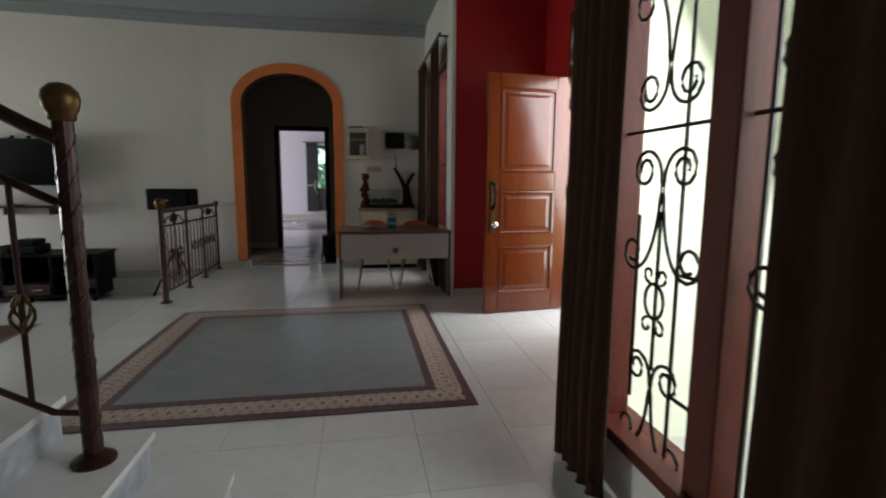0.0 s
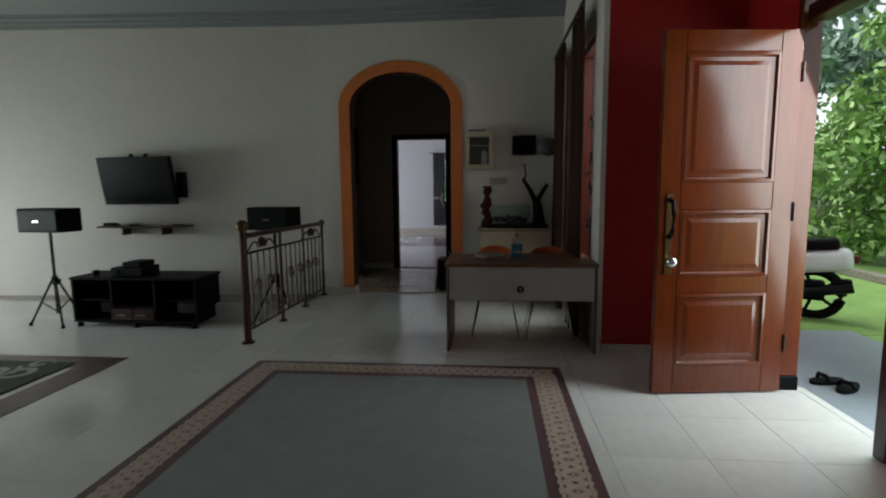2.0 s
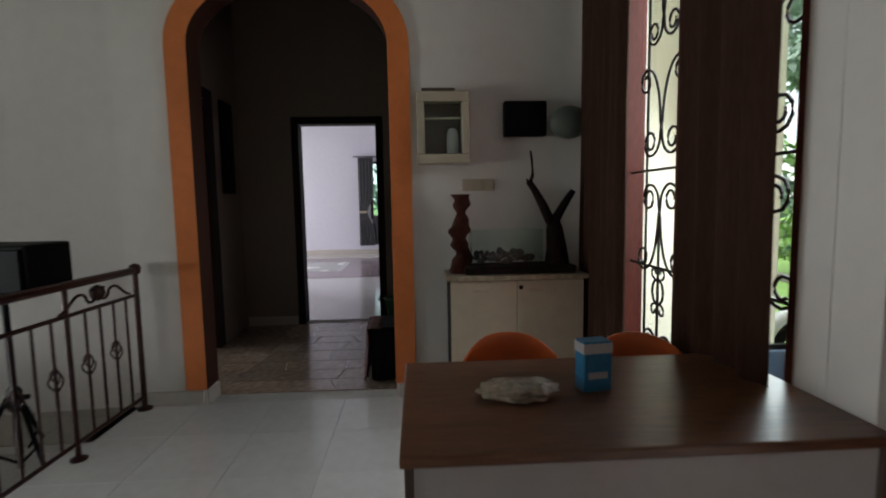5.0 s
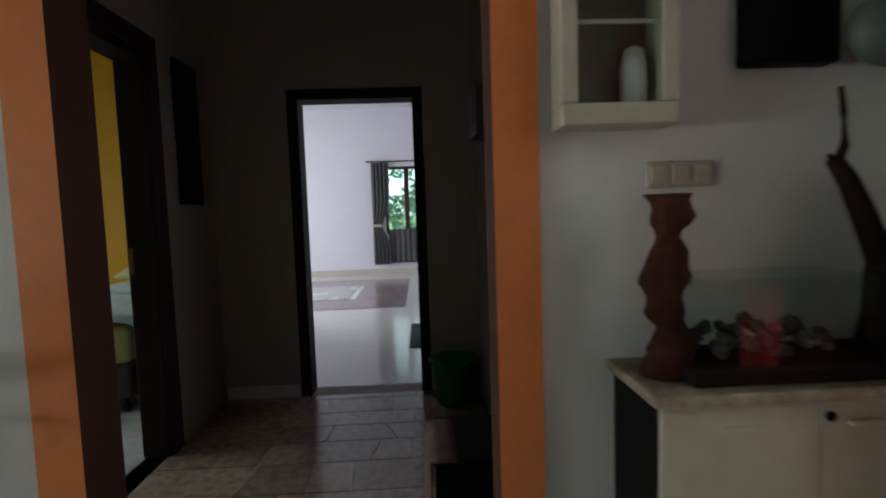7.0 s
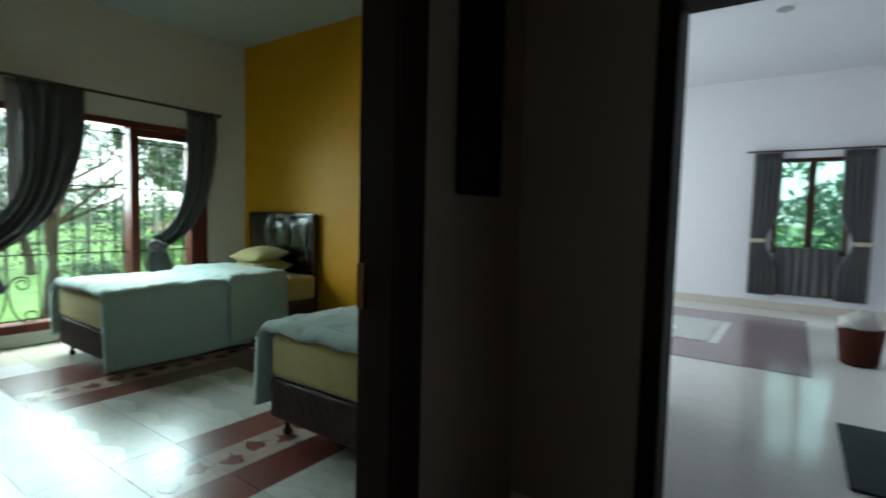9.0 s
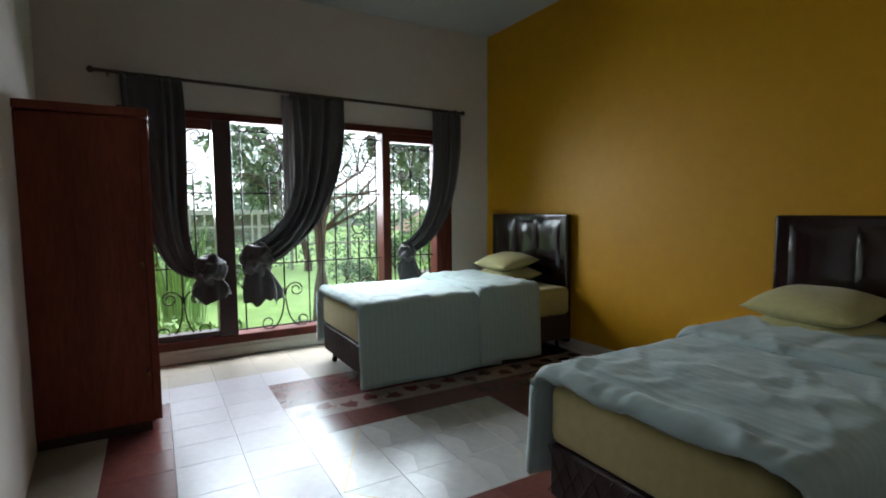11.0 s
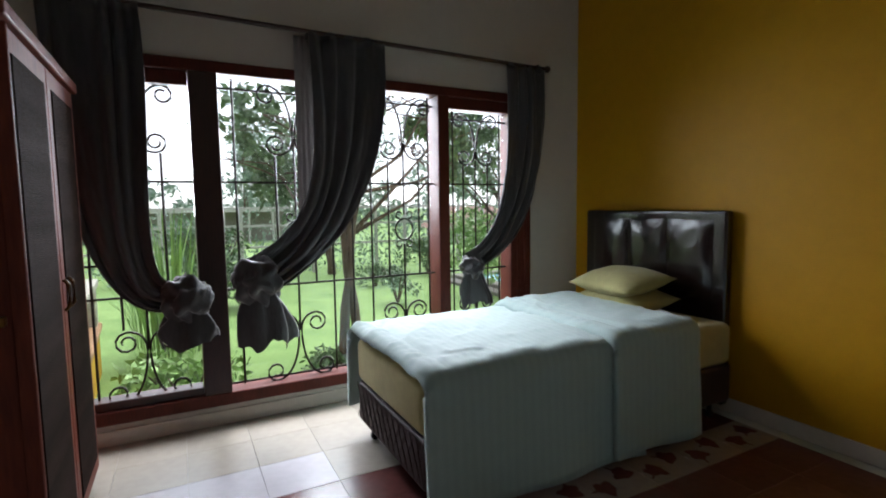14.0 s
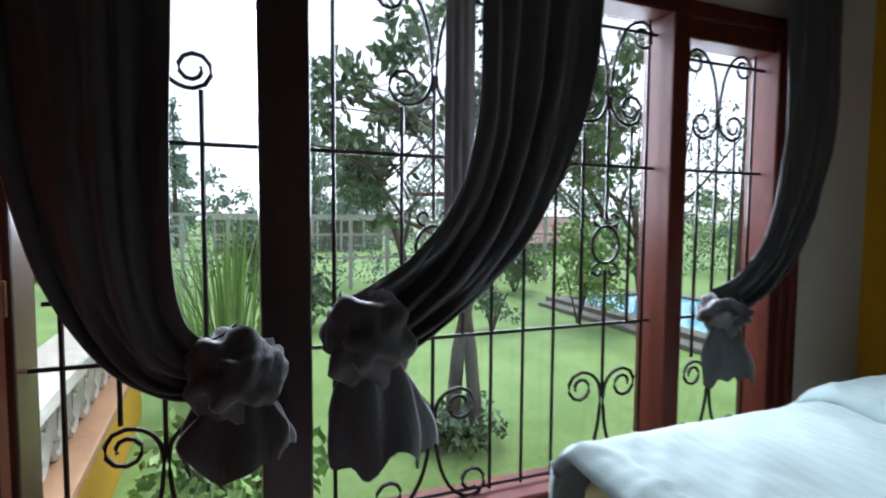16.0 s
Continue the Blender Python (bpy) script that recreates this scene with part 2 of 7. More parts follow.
def leaf_mat(name, a, b):
    m = mat(name, a, 0.5, grain=3, vary=0.3, dark=b, bump=0, rand=0.1)
    n, l = m.node_tree.nodes, m.node_tree.links
    p = n["Principled BSDF"]
    geo = n.new("ShaderNodeNewGeometry")
    hv = n.new("ShaderNodeHueSaturation")
    mr = n.new("ShaderNodeMapRange")
    mr.inputs[3].default_value, mr.inputs[4].default_value = 0.6, 1.4
    l.new(geo.outputs["Random Per Island"], mr.inputs[0])
    l.new(mr.outputs[0], hv.inputs["Value"])
    src = p.inputs["Base Color"].links[0].from_socket
    l.new(src, hv.inputs["Color"])
    l.new(hv.outputs[0], p.inputs["Base Color"])
    p.inputs["Transmission Weight"].default_value = 0.0
    return m


M_LEAF = leaf_mat("dark_green_leaves", "6a8059", "4b6345")
M_LEAF2 = leaf_mat("fresh_green_leaves", "92b068", "648a48")
# haze over the distance is mixed into this greyed leaf colour
M_LEAF3 = leaf_mat("haze_paled_far_leaves", "8a9f8c", "6c8570")


def duvet_mat():
    m = mat("pale_mint_duvet", "96aaa5", 0.8, grain=6, vary=0.04, bump=0, sheen=0.15)
    n, l = m.node_tree.nodes, m.node_tree.links
    p = n["Principled BSDF"]
    tc = [x for x in n if x.type == "TEX_COORD"][0]
    wv = n.new("ShaderNodeTexWave")
    wv.bands_direction = "Y"
    wv.inputs["Scale"].default_value, wv.inputs["Distortion"].default_value = 7.0, 0.4
    ns = n.new("ShaderNodeTexNoise")
    ns.inputs["Scale"].default_value, ns.inputs["Detail"].default_value = 9, 5
    mx = n.new("ShaderNodeMath")
    mx.operation = "MULTIPLY_ADD"
    mx.inputs[1].default_value = 0.018
    l.new(tc.outputs["Object"], wv.inputs["Vector"])
    l.new(tc.outputs["Object"], ns.inputs["Vector"])
    l.new(wv.outputs["Fac"], mx.inputs[0])
    nd = n.new("ShaderNodeMath")
    nd.operation, nd.inputs[1].default_value = "MULTIPLY", 0.3
    l.new(ns.outputs[0], nd.inputs[0])
    l.new(nd.outputs[0], mx.inputs[2])
    bp = n.new("ShaderNodeBump")
    bp.inputs["Strength"].default_value, bp.inputs["Distance"].default_value = 0.8, 0.022
    l.new(mx.outputs[0], bp.inputs["Height"])
    l.new(bp.outputs[0], p.inputs["Normal"])
    sv = n.new("ShaderNodeMapRange")
    sv.inputs[3].default_value, sv.inputs[4].default_value = 0.96, 1.02
    hv = n.new("ShaderNodeHueSaturation")
    l.new(wv.outputs["Fac"], sv.inputs[0])
    l.new(sv.outputs[0], hv.inputs["Value"])
    l.new(p.inputs["Base Color"].links[0].from_socket, hv.inputs["Color"])
    l.new(hv.outputs[0], p.inputs["Base Color"])
    return m


M_DUVET = duvet_mat()
# ---- building helpers ----
def finish(ob, material, smooth=False):
    ob.data.materials.append(material)
    if smooth:
        for p in ob.data.polygons:
            p.use_smooth = True
    return ob


def part(name, bm, material, parent=None, label="", smooth=False):
    """Links a bmesh as one mesh object under a thing or a part."""
    bmesh.ops.recalc_face_normals(bm, faces=bm.faces)
    me = bpy.data.meshes.new(name)
    bm.to_mesh(me)
    bm.free()
    ob = new(name, me)
    finish(ob, material, smooth)
    if parent:
        ob.parent = parent
        ob.matrix_parent_inverse = parent.matrix_world.inverted()
    if label:
        tagged(ob, label)
    return ob


def thing(name, label, category, group="", at=(0, 0, 0)):
    """An Empty at the thing's base."""
    ob = new(name)
    ob.empty_display_size = 0.1
    ob.location = at
    ob.matrix_world = Matrix.Translation(at)
    return tagged(ob, label, category, group)


def box(bm, x0, x1, y0, y1, z0, z1, bevel=0.0, seg=1, m=None):
    r = bmesh.ops.create_cube(bm, size=1.0)
    vs = r["verts"]
    for v in vs:
        v.co = Vector(((x0 + x1) / 2 + v.co.x * (x1 - x0), (y0 + y1) / 2 + v.co.y * (y1 - y0), (z0 + z1) / 2 + v.co.z * (z1 - z0)))
    if bevel:
        es = list({e for v in vs for e in v.link_edges})
        r = bmesh.ops.bevel(bm, geom=es, offset=bevel, segments=seg, affect="EDGES", profile=0.5)
        vs = list({v for f in r["faces"] for v in f.verts} | {v for v in vs if v.is_valid})
    if m is not None:
        for v in vs:
            v.co = m @ v.co
    return bm


def B(x0, x1, y0, y1, z0, z1, bevel=0.0, seg=1, m=None):
    return box(bmesh.new(), x0, x1, y0, y1, z0, z1, bevel, seg, m)


def tube(bm, pts, r, seg=8, r_end=None, cap=True):
    """A round bar swept along points."""
    pts = [Vector(p) for p in pts]
    rings = []
    up = Vector((0, 0, 1))
    for i, p in enumerate(pts):
        d = (pts[min(i + 1, len(pts) - 1)] - pts[max(i - 1, 0)]).normalized()
        a = d.cross(up)
        if a.length < 1e-3:
            a = d.cross(Vector((1, 0, 0)))
        a.normalize()
        b = d.cross(a).normalized()
        rr = r if r_end is None else r + (r_end - r) * i / max(1, len(pts) - 1)
        rings.append([bm.verts.new(p + (a * math.cos(q) + b * math.sin(q)) * rr) for q in [2 * math.pi * k / seg for k in range(seg)]])
    for i in range(len(rings) - 1):
        for k in range(seg):
            bm.faces.new((rings[i][k], rings[i][(k + 1) % seg], rings[i + 1][(k + 1) % seg], rings[i + 1][k]))
    if cap:
        bm.faces.new(rings[0][::-1])
        bm.faces.new(rings[-1])
    return bm


def lathe(bm, cx, cy, prof, seg=20):
    """Turns (radius, z) pairs round an upright axis."""
    rings = [[bm.verts.new((cx + r * math.cos(2 * math.pi * k / seg), cy + r * math.sin(2 * math.pi * k / seg), z)) for k in range(seg)] for r, z in prof]
    for i in range(len(rings) - 1):
        for k in range(seg):
            bm.faces.new((rings[i][k], rings[i][(k + 1) % seg], rings[i + 1][(k + 1) % seg], rings[i + 1][k]))
    bm.faces.new(rings[0][::-1])
    bm.faces.new(rings[-1])
    return bm


def surface(bm, rows):
    """A quad sheet through rows of points."""
    vs = [[bm.verts.new(p) for p in row] for row in rows]
    for i in range(len(vs) - 1):
        for j in range(len(vs[i]) - 1):
            bm.faces.new((vs[i][j], vs[i][j + 1], vs[i + 1][j + 1], vs[i + 1][j]))
    return bm


def solidify(bm, t):
    bmesh.ops.recalc_face_normals(bm, faces=bm.faces)
    bmesh.ops.solidify(bm, geom=list(bm.faces), thickness=t)
    return bm


def wall(name, axis, pos, thick, a0, a1, z0, z1, holes, material, label="", parent=None):
    """A wall with thickness in the plane axis = pos .. pos + thick, with real openings (a0, a1, z0, z1)."""
    us = sorted({a0, a1, *[h[i] for h in holes for i in (0, 1) if a0 < h[i] < a1]})
    zs = sorted({z0, z1, *[h[i] for h in holes for i in (2, 3) if z0 < h[i] < z1]})
    solid = {}
    for i in range(len(us) - 1):
        for j in range(len(zs) - 1):
            u, z = (us[i] + us[i + 1]) / 2, (zs[j] + zs[j + 1]) / 2
            solid[i, j] = not any(h[0] < u < h[1] and h[2] < z < h[3] for h in holes)
    bm, vert = bmesh.new(), {}

    def v(i, j, k):
        if (i, j, k) not in vert:
            p = pos + thick * k
            vert[i, j, k] = bm.verts.new((p, us[i], zs[j]) if axis == "x" else (us[i], p, zs[j]))
        return vert[i, j, k]

    for (i, j), s in solid.items():
        if not s:
            continue
        for k in (0, 1):
            bm.faces.new((v(i, j, k), v(i + 1, j, k), v(i + 1, j + 1, k), v(i, j + 1, k)))
        for di, dj, a, b in ((-1, 0, (i, j), (i, j + 1)), (1, 0, (i + 1, j), (i + 1, j + 1)), (0, -1, (i, j), (i + 1, j)), (0, 1, (i, j + 1), (i + 1, j + 1))):
            if not solid.get((i + di, j + dj), False):
                bm.faces.new((v(*a, 0), v(*b, 0), v(*b, 1), v(*a, 1)))
    ob = part(name, bm, material, parent, label)
    return tagged(ob, kind="structure")


def struct(name, bm, material, label="", smooth=False):
    return tagged(part(name, bm, material, None, label, smooth), kind="structure")


def spiral(c, r0, r1, a0, turns, u, w, n=22):
    """Points of a scroll about c in the plane of u and w."""
    c, u, w = Vector(c), Vector(u), Vector(w)
    out = []
    for i in range(n + 1):
        f = i / n
        a = a0 + turns * 2 * math.pi * f
        r = r0 + (r1 - r0) * f
        out.append(c + u * (r * math.cos(a)) + w * (r * math.sin(a)))
    return out


def bez(p0, p1, p2, p3, n=10):
    p0, p1, p2, p3 = map(Vector, (p0, p1, p2, p3))
    return [p0 * (1 - t) ** 3 + p1 * 3 * t * (1 - t) ** 2 + p2 * 3 * t * t * (1 - t) + p3 * t ** 3 for t in [i / n for i in range(n + 1)]]
# ---- the large structure ----
CEIL = 3.3
LOW = -0.2
# ground and floors
ground = bmesh.new()
bmesh.ops.create_grid(ground, x_segments=60, y_segments=60, size=400)
for v in ground.verts:
    v.co.z = -0.42
struct("ground", ground, M_GRASS, "green lawn and grassland around the house")
struct("floor", B(-1.15, 2.95, -1.6, 8.02, -0.4, -0.006), M_GROUT, "floor slab under the polished tiles")
struct("floor_lower", B(-7.5, -1.155, -1.6, 7.9, -0.4, LOW), M_TILE, "sunken polished pale tile floor of the television area")
struct("floor_hall", B(-1.1, 0.7, 8.024, 10.12, -0.4, -0.006), M_GROUT, "hall floor slab under broken marble")
struct("floor_bedroom", B(-6.05, -1.104, 7.3, 11.95, -0.4, -0.006), M_GROUT, "bedroom floor slab under ceramic tiles")
struct("floor_far_room", B(-1.1, 1.9, 10.124, 12.0, -0.4, -0.002), M_TILE, "glossy pale tile floor of the far room")
struct("floor_far_room_end", B(-4.0, 1.9, 12.002, 17.2, -0.4, -0.002), M_TILE, "glossy pale tile floor of the far room")
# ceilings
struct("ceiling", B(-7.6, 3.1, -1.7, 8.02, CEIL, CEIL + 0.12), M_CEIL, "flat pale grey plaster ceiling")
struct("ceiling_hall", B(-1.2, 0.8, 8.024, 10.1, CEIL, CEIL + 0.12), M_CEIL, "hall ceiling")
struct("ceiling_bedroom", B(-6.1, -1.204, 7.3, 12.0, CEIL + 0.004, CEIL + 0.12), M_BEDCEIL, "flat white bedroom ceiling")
struct("ceiling_far", B(-4.1, 2.0, 10.104, 17.3, 3.45, 3.6), M_FARCEIL, "flat white ceiling of the far room")

# arch wall: arch section
AX, AHW, ASP, ARISE = -0.067, 0.60, 2.22, 0.40


def arch_curve(hw, rise, n=24):
    return [(AX + hw * math.cos(math.pi * i / n), ASP + rise * math.sin(math.pi * i / n)) for i in range(n + 1)]


def arch_wall():
    bm = bmesh.new()
    x0, x1, y0, y1 = -1.12, 1.95, 7.87, 8.02
    inner = [(AX + AHW, 0.0)] + arch_curve(AHW, ARISE) + [(AX - AHW, 0.0)]
    outer = [(x1, 0.0), (x1, ASP)]
    cur = arch_curve(AHW, ARISE)
    n = len(cur)
    front, back = {}, {}

    def vv(p, y, d):
        k = (round(p[0], 5), round(p[1], 5))
        if k not in d:
            d[k] = bm.verts.new((p[0], y, p[1]))
        return d[k]
    quads = [[(AX + AHW, -0.4), (x1, -0.4), (x1, ASP), (AX + AHW, ASP)], [(x0, -0.4), (AX - AHW, -0.4), (AX - AHW, ASP), (x0, ASP)]]
    top = CEIL + 0.1
    for i in range(n - 1):
        a, b = cur[i], cur[i + 1]
        oa = (x1 + (x0 - x1) * i / (n - 1), top)
        ob_ = (x1 + (x0 - x1) * (i + 1) / (n - 1), top)
        quads.append([a, oa, ob_, b])
    quads.append([(AX + AHW, ASP), (x1, ASP), (x1, top)])
    quads.append([(AX - AHW, ASP), (x0, top), (x0, ASP)])
    for q in quads:
        bm.faces.new([vv(p, y0, front) for p in q])
        bm.faces.new([vv(p, y1, back) for p in q][::-1])
    path = [(AX + AHW, -0.4), (AX + AHW, ASP)] + cur[1:-1] + [(AX - AHW, ASP), (AX - AHW, -0.4)]
    for a, b in zip(path, path[1:]):
        bm.faces.new((vv(a, y0, front), vv(b, y0, front), vv(b, y1, back), vv(a, y1, back)))
    return bm


struct("wall_arch", arch_wall(), M_WALL, "white plastered wall with an arched opening")


def arch_trim(reveal=False):
    """Band round the opening, on the face or in the reveal."""
    bm = bmesh.new()
    w = 0.127
    prof = lambda hw, rise: [(AX + hw, 0.1)] + arch_curve(hw, rise) + [(AX - hw, 0.1)]
    i, o = prof(AHW - 0.004, ARISE - 0.004), prof(AHW + w, ARISE + w)
    ys = (7.845, 8.03)
    fi = [bm.verts.new((x, ys[0], z)) for x, z in i]
    fo = [bm.verts.new((x, ys[0], z)) for x, z in o]
    bo = [bm.verts.new((x, 7.869, z)) for x, z in o]
    bi = [bm.verts.new((x, ys[1], z)) for x, z in i]
    for a in range(len(i) - 1):
        if reveal:
            bm.faces.new((fi[a], fi[a + 1], bi[a + 1], bi[a]))
        else:
            bm.faces.new((fi[a], fo[a], fo[a + 1], fi[a + 1]))
            bm.faces.new((fo[a], bo[a], bo[a + 1], fo[a + 1]))
    bmesh.ops.delete(bm, geom=[v for v in bm.verts if not v.link_faces], context="VERTS")
    return bm


struct("trim_arch", arch_trim(), M_ORANGE, "orange painted band around the arched opening")
# the reveal's shade is painted in with the darker orange
struct("trim_arch_reveal", arch_trim(True), M_ORANGESHADE, "orange reveal of the arched opening, its shade put into the colour")

# television wall, running slightly askew to the arch wall
def tv_y(x):
    return 7.87 + (x + 1.12) * 0.075


tvw = bmesh.new()
for x in (-1.12, -7.6):
    for dy in (0, 0.1):
        for z in (-0.4, CEIL + 0.1):
            tvw.verts.new((x, tv_y(x) + dy, z))
bmesh.ops.convex_hull(tvw, input=list(tvw.verts))
struct("wall_tv", tvw, M_WALL, "white plastered wall behind the television")

# front wall with niche and openings
WIN_A = (0.9, 2.53, 0.22, 2.35)
WIN_B = (6.1, 7.45, 0.22, 2.5)
wall("wall_front_near", "x", 1.8, 0.16, -1.6, 2.87, -0.4, CEIL + 0.1, [WIN_A], M_WALL, "white front wall with a grilled window")
wall("wall_front_desk", "x", 1.8, 0.16, 5.975, 7.87, -0.4, CEIL + 0.1, [WIN_B], M_WALL, "white wall with a tall grilled window beside the desk")
struct("wall_front_corner", B(1.8, 1.838, 5.82, 5.973, -0.4, CEIL + 0.1), M_WALL, "white plastered corner beside the red wall")
wall("wall_red", "y", 5.823, 0.147, 1.839, 2.78, -0.4, CEIL + 0.1, [], M_RED, "deep red painted wall of the entrance niche")
wall("wall_entrance", "x", 2.78, 0.10, 2.87, 5.97, -0.4, CEIL + 0.1, [(4.28, 5.2, -0.06, 2.75)], M_RED, "red entrance wall around the front door")
wall("wall_niche", "y", 2.72, 0.15, 1.964, 2.94, -0.4, CEIL + 0.1, [], M_CREAM, "cream painted side wall of the entrance niche")
wall("wall_back", "y", -1.75, 0.15, -7.6, 1.96, -0.4, CEIL + 0.1, [], M_WALL, "plain white wall closing the living room")
wall("wall_left", "x", -7.65, 0.15, -1.6, 7.45, -0.4, CEIL + 0.1, [(4.3, 7.2, 0.2, 2.4)], M_WALL, "plain white wall with a window opening")
wall("wall_wing", "y", 7.98, 0.15, 1.96, 3.15, -0.4, CEIL + 0.1, [], M_CREAM, "cream outer wall of the projecting wing")
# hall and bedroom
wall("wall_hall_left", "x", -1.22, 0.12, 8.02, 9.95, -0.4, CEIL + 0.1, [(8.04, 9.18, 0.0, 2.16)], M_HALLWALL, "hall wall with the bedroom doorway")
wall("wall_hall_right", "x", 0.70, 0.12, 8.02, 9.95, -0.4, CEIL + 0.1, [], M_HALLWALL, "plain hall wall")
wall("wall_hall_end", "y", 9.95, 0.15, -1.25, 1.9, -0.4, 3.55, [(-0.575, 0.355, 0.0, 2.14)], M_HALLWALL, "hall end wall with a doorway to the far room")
wall("wall_bedroom_window", "x", -6.05, 0.17, 7.2, 11.93, -0.4, CEIL + 0.1, [(8.12, 11.28, 0.12, 2.2)], M_BEDWALL, "white bedroom wall with a wide grilled window")
wall("wall_yellow", "y", 11.78, 0.15, -5.88, -1.25, -0.4, CEIL + 0.1, [], M_YELLOW, "bright yellow painted bedroom wall")
wall("wall_bedroom_east", "x", -1.25, 0.15, 10.104, 11.93, -0.4, 3.55, [], M_BEDWALL, "plain wall between bedroom and far room")
# far room
wall("wall_far", "y", 17.0, 0.15, -4.1, 1.9, -0.4, 3.55, [(-0.43, 0.47, 0.85, 2.25)], M_FARWALL, "white far wall with a curtained window")
wall("wall_far_right", "x", 1.0, 0.15, 10.1, 17.0, -0.4, 3.55, [], M_FARWALL, "white side wall of the far room")
wall("wall_far_left", "x", -4.1, 0.15, 11.93, 17.0, -0.4, 3.55, [(13.0, 16.0, 0.6, 2.4)], M_FARWALL, "white side wall with a window opening")
wall("wall_far_south", "y", 11.94, 0.1, -3.95, -1.1, -0.4, 3.55, [], M_FARWALL, "plain wall closing the far room")
wall("wall_hall_outer", "x", 0.82, 0.1, 8.03, 9.95, -0.4, CEIL + 0.1, [], M_CREAM, "outer wall behind the hall")

# cornice and skirtings
cor = bmesh.new()
for k, (d, z0, z1) in enumerate(((0.12, CEIL - 0.05, CEIL), (0.07, CEIL - 0.09, CEIL - 0.05), (0.03, CEIL - 0.13, CEIL - 0.09))):
    box(cor, -1.12, 1.8, 7.87 - d, 7.87, z0, z1)
struct("trim_cornice", cor, M_CEIL, "stepped plaster cornice")
corn = bmesh.new()
for k, (d, z0, z1) in enumerate(((0.12, CEIL - 0.05, CEIL), (0.07, CEIL - 0.09, CEIL - 0.05), (0.03, CEIL - 0.13, CEIL - 0.09))):
    for x in (-1.12, -7.5):
        for q in (0, -d):
            for z in (z0, z1):
                corn.verts.new((x, tv_y(x) + q, z))
    vs = corn.verts[:]
    bmesh.ops.convex_hull(corn, input=vs[-8:])
struct("trim_cornice_tv", corn, M_CEIL, "stepped plaster cornice")


def skirting(name, x0, x1, y0, y1, z0=0.0, h=0.09):
    struct(name, B(x0, x1, y0, y1, z0 - 0.002, z0 + h, 0.004), M_SKIRT, "beige tile skirting")


skirting("baseboard_arch_left", -1.12, AX - AHW - 0.02, 7.852, 7.868)
skirting("baseboard_arch_left_reveal", AX - AHW + 0.002, AX - AHW + 0.014, 7.852, 8.03)
skirting("baseboard_arch_right", AX + AHW + 0.02, 1.79, 7.852, 7.868)
skirting("baseboard_red", 1.84, 2.77, 5.806, 5.818, 0, 0.07)
skirting("baseboard_desk", 1.786, 1.798, 5.82, 7.85)
skirting("baseboard_yellow", -5.87, -1.26, 11.766, 11.778)
skirting("baseboard_bedroom_window", -5.878, -5.866, 7.5, 11.76)
skirting("baseboard_far", -3.9, 1.0, 16.986, 16.998, 0, 0.12)
skirting("baseboard_hall_end_left", -1.09, -0.58, 9.936, 9.948)
skirting("baseboard_hall_end_right", 0.36, 0.69, 9.936, 9.948)
skt = bmesh.new()
for x in (-1.15, -7.5):
    for q in (-0.003, -0.016):
        for z in (LOW, LOW + 0.1):
            skt.verts.new((x, tv_y(x) + q, z))
bmesh.ops.convex_hull(skt, input=list(skt.verts))
struct("baseboard_tv", skt, M_SKIRT, "beige tile skirting")
# ---- living room: stair, rails, furniture ----
def scroll_bar(bm, c, zc, side, up, u, w, n, r, k=1.0):
    """One S-shaped scroll of a lyre: a small curl, the touch at the stem, a wide bow and a large curl."""
    s, d = side, up
    P = lambda a, b: n + u * (c + s * a * k) + w * (zc + d * b * k)
    p = [P(0.115 + (0.028 + 0.042 * i / 13) * math.cos(q), -0.045 + (0.028 + 0.042 * i / 13) * math.sin(q)) for i, q in enumerate([math.radians(378 - 36 * j) for j in range(14)])]
    p += bez(p[-1], P(0.05, -0.115), P(0.008, -0.07), P(0.008, 0.0), 7)[1:]
    p += bez(P(0.008, 0.0), P(0.008, 0.15), P(0.05, 0.34), P(0.17, 0.34), 9)[1:]
    p += [P(0.17 + (0.065 - 0.035 * i / 11) * math.cos(q), 0.275 + (0.065 - 0.035 * i / 11) * math.sin(q)) for i, q in enumerate([math.radians(90 - 36 * j) for j in range(12)])][1:]
    return tube(bm, p, r, 6)


def grille(name, label, pos, u, bars_h, bars_v, lyres, rings, r=0.0065, category="window grille"):
    """A wrought-iron window grille in one upright plane; each bar, scroll and ring is a piece."""
    n, u, w = Vector(pos), Vector(u), Vector((0, 0, 1))
    g = thing(name, label, category, "", pos)
    for a0, a1, z in bars_h:
        part("crossbar", tube(bmesh.new(), [n + u * a0 + w * z, n + u * a1 + w * z], r, 6), M_IRON, g)
    for a, z0, z1 in bars_v:
        part("upright", tube(bmesh.new(), [n + u * a + w * (z0 + (z1 - z0) * i / 2) for i in range(3)], r, 6), M_IRON, g)
    for c, z, d, k in lyres:
        for s in (-1, 1):
            part("scroll", scroll_bar(bmesh.new(), c, z, s, d, u, w, n, r, k), M_IRON, g, smooth=True)
    for c, z, q in rings:
        part("ring", tube(bmesh.new(), [n + u * (c + q * math.cos(a)) + w * (z + 1.15 * q * math.sin(a)) for a in [math.radians(20 * i) for i in range(19)]], r, 6), M_IRON, g, smooth=True)
        for s in (-1, 1):
            for d in (-1, 1):
                p = [n + u * (c + s * (0.038 + (0.03 - 0.002 * i) * math.cos(a))) + w * (z + d * (1.15 * q + 0.03 + (0.03 - 0.002 * i) * math.sin(a))) for i, a in enumerate([math.radians(-100 + 38 * j) for j in range(9)])]
                part("curl", tube(bmesh.new(), p, r * 0.9, 6), M_IRON, g, smooth=True)
    return g


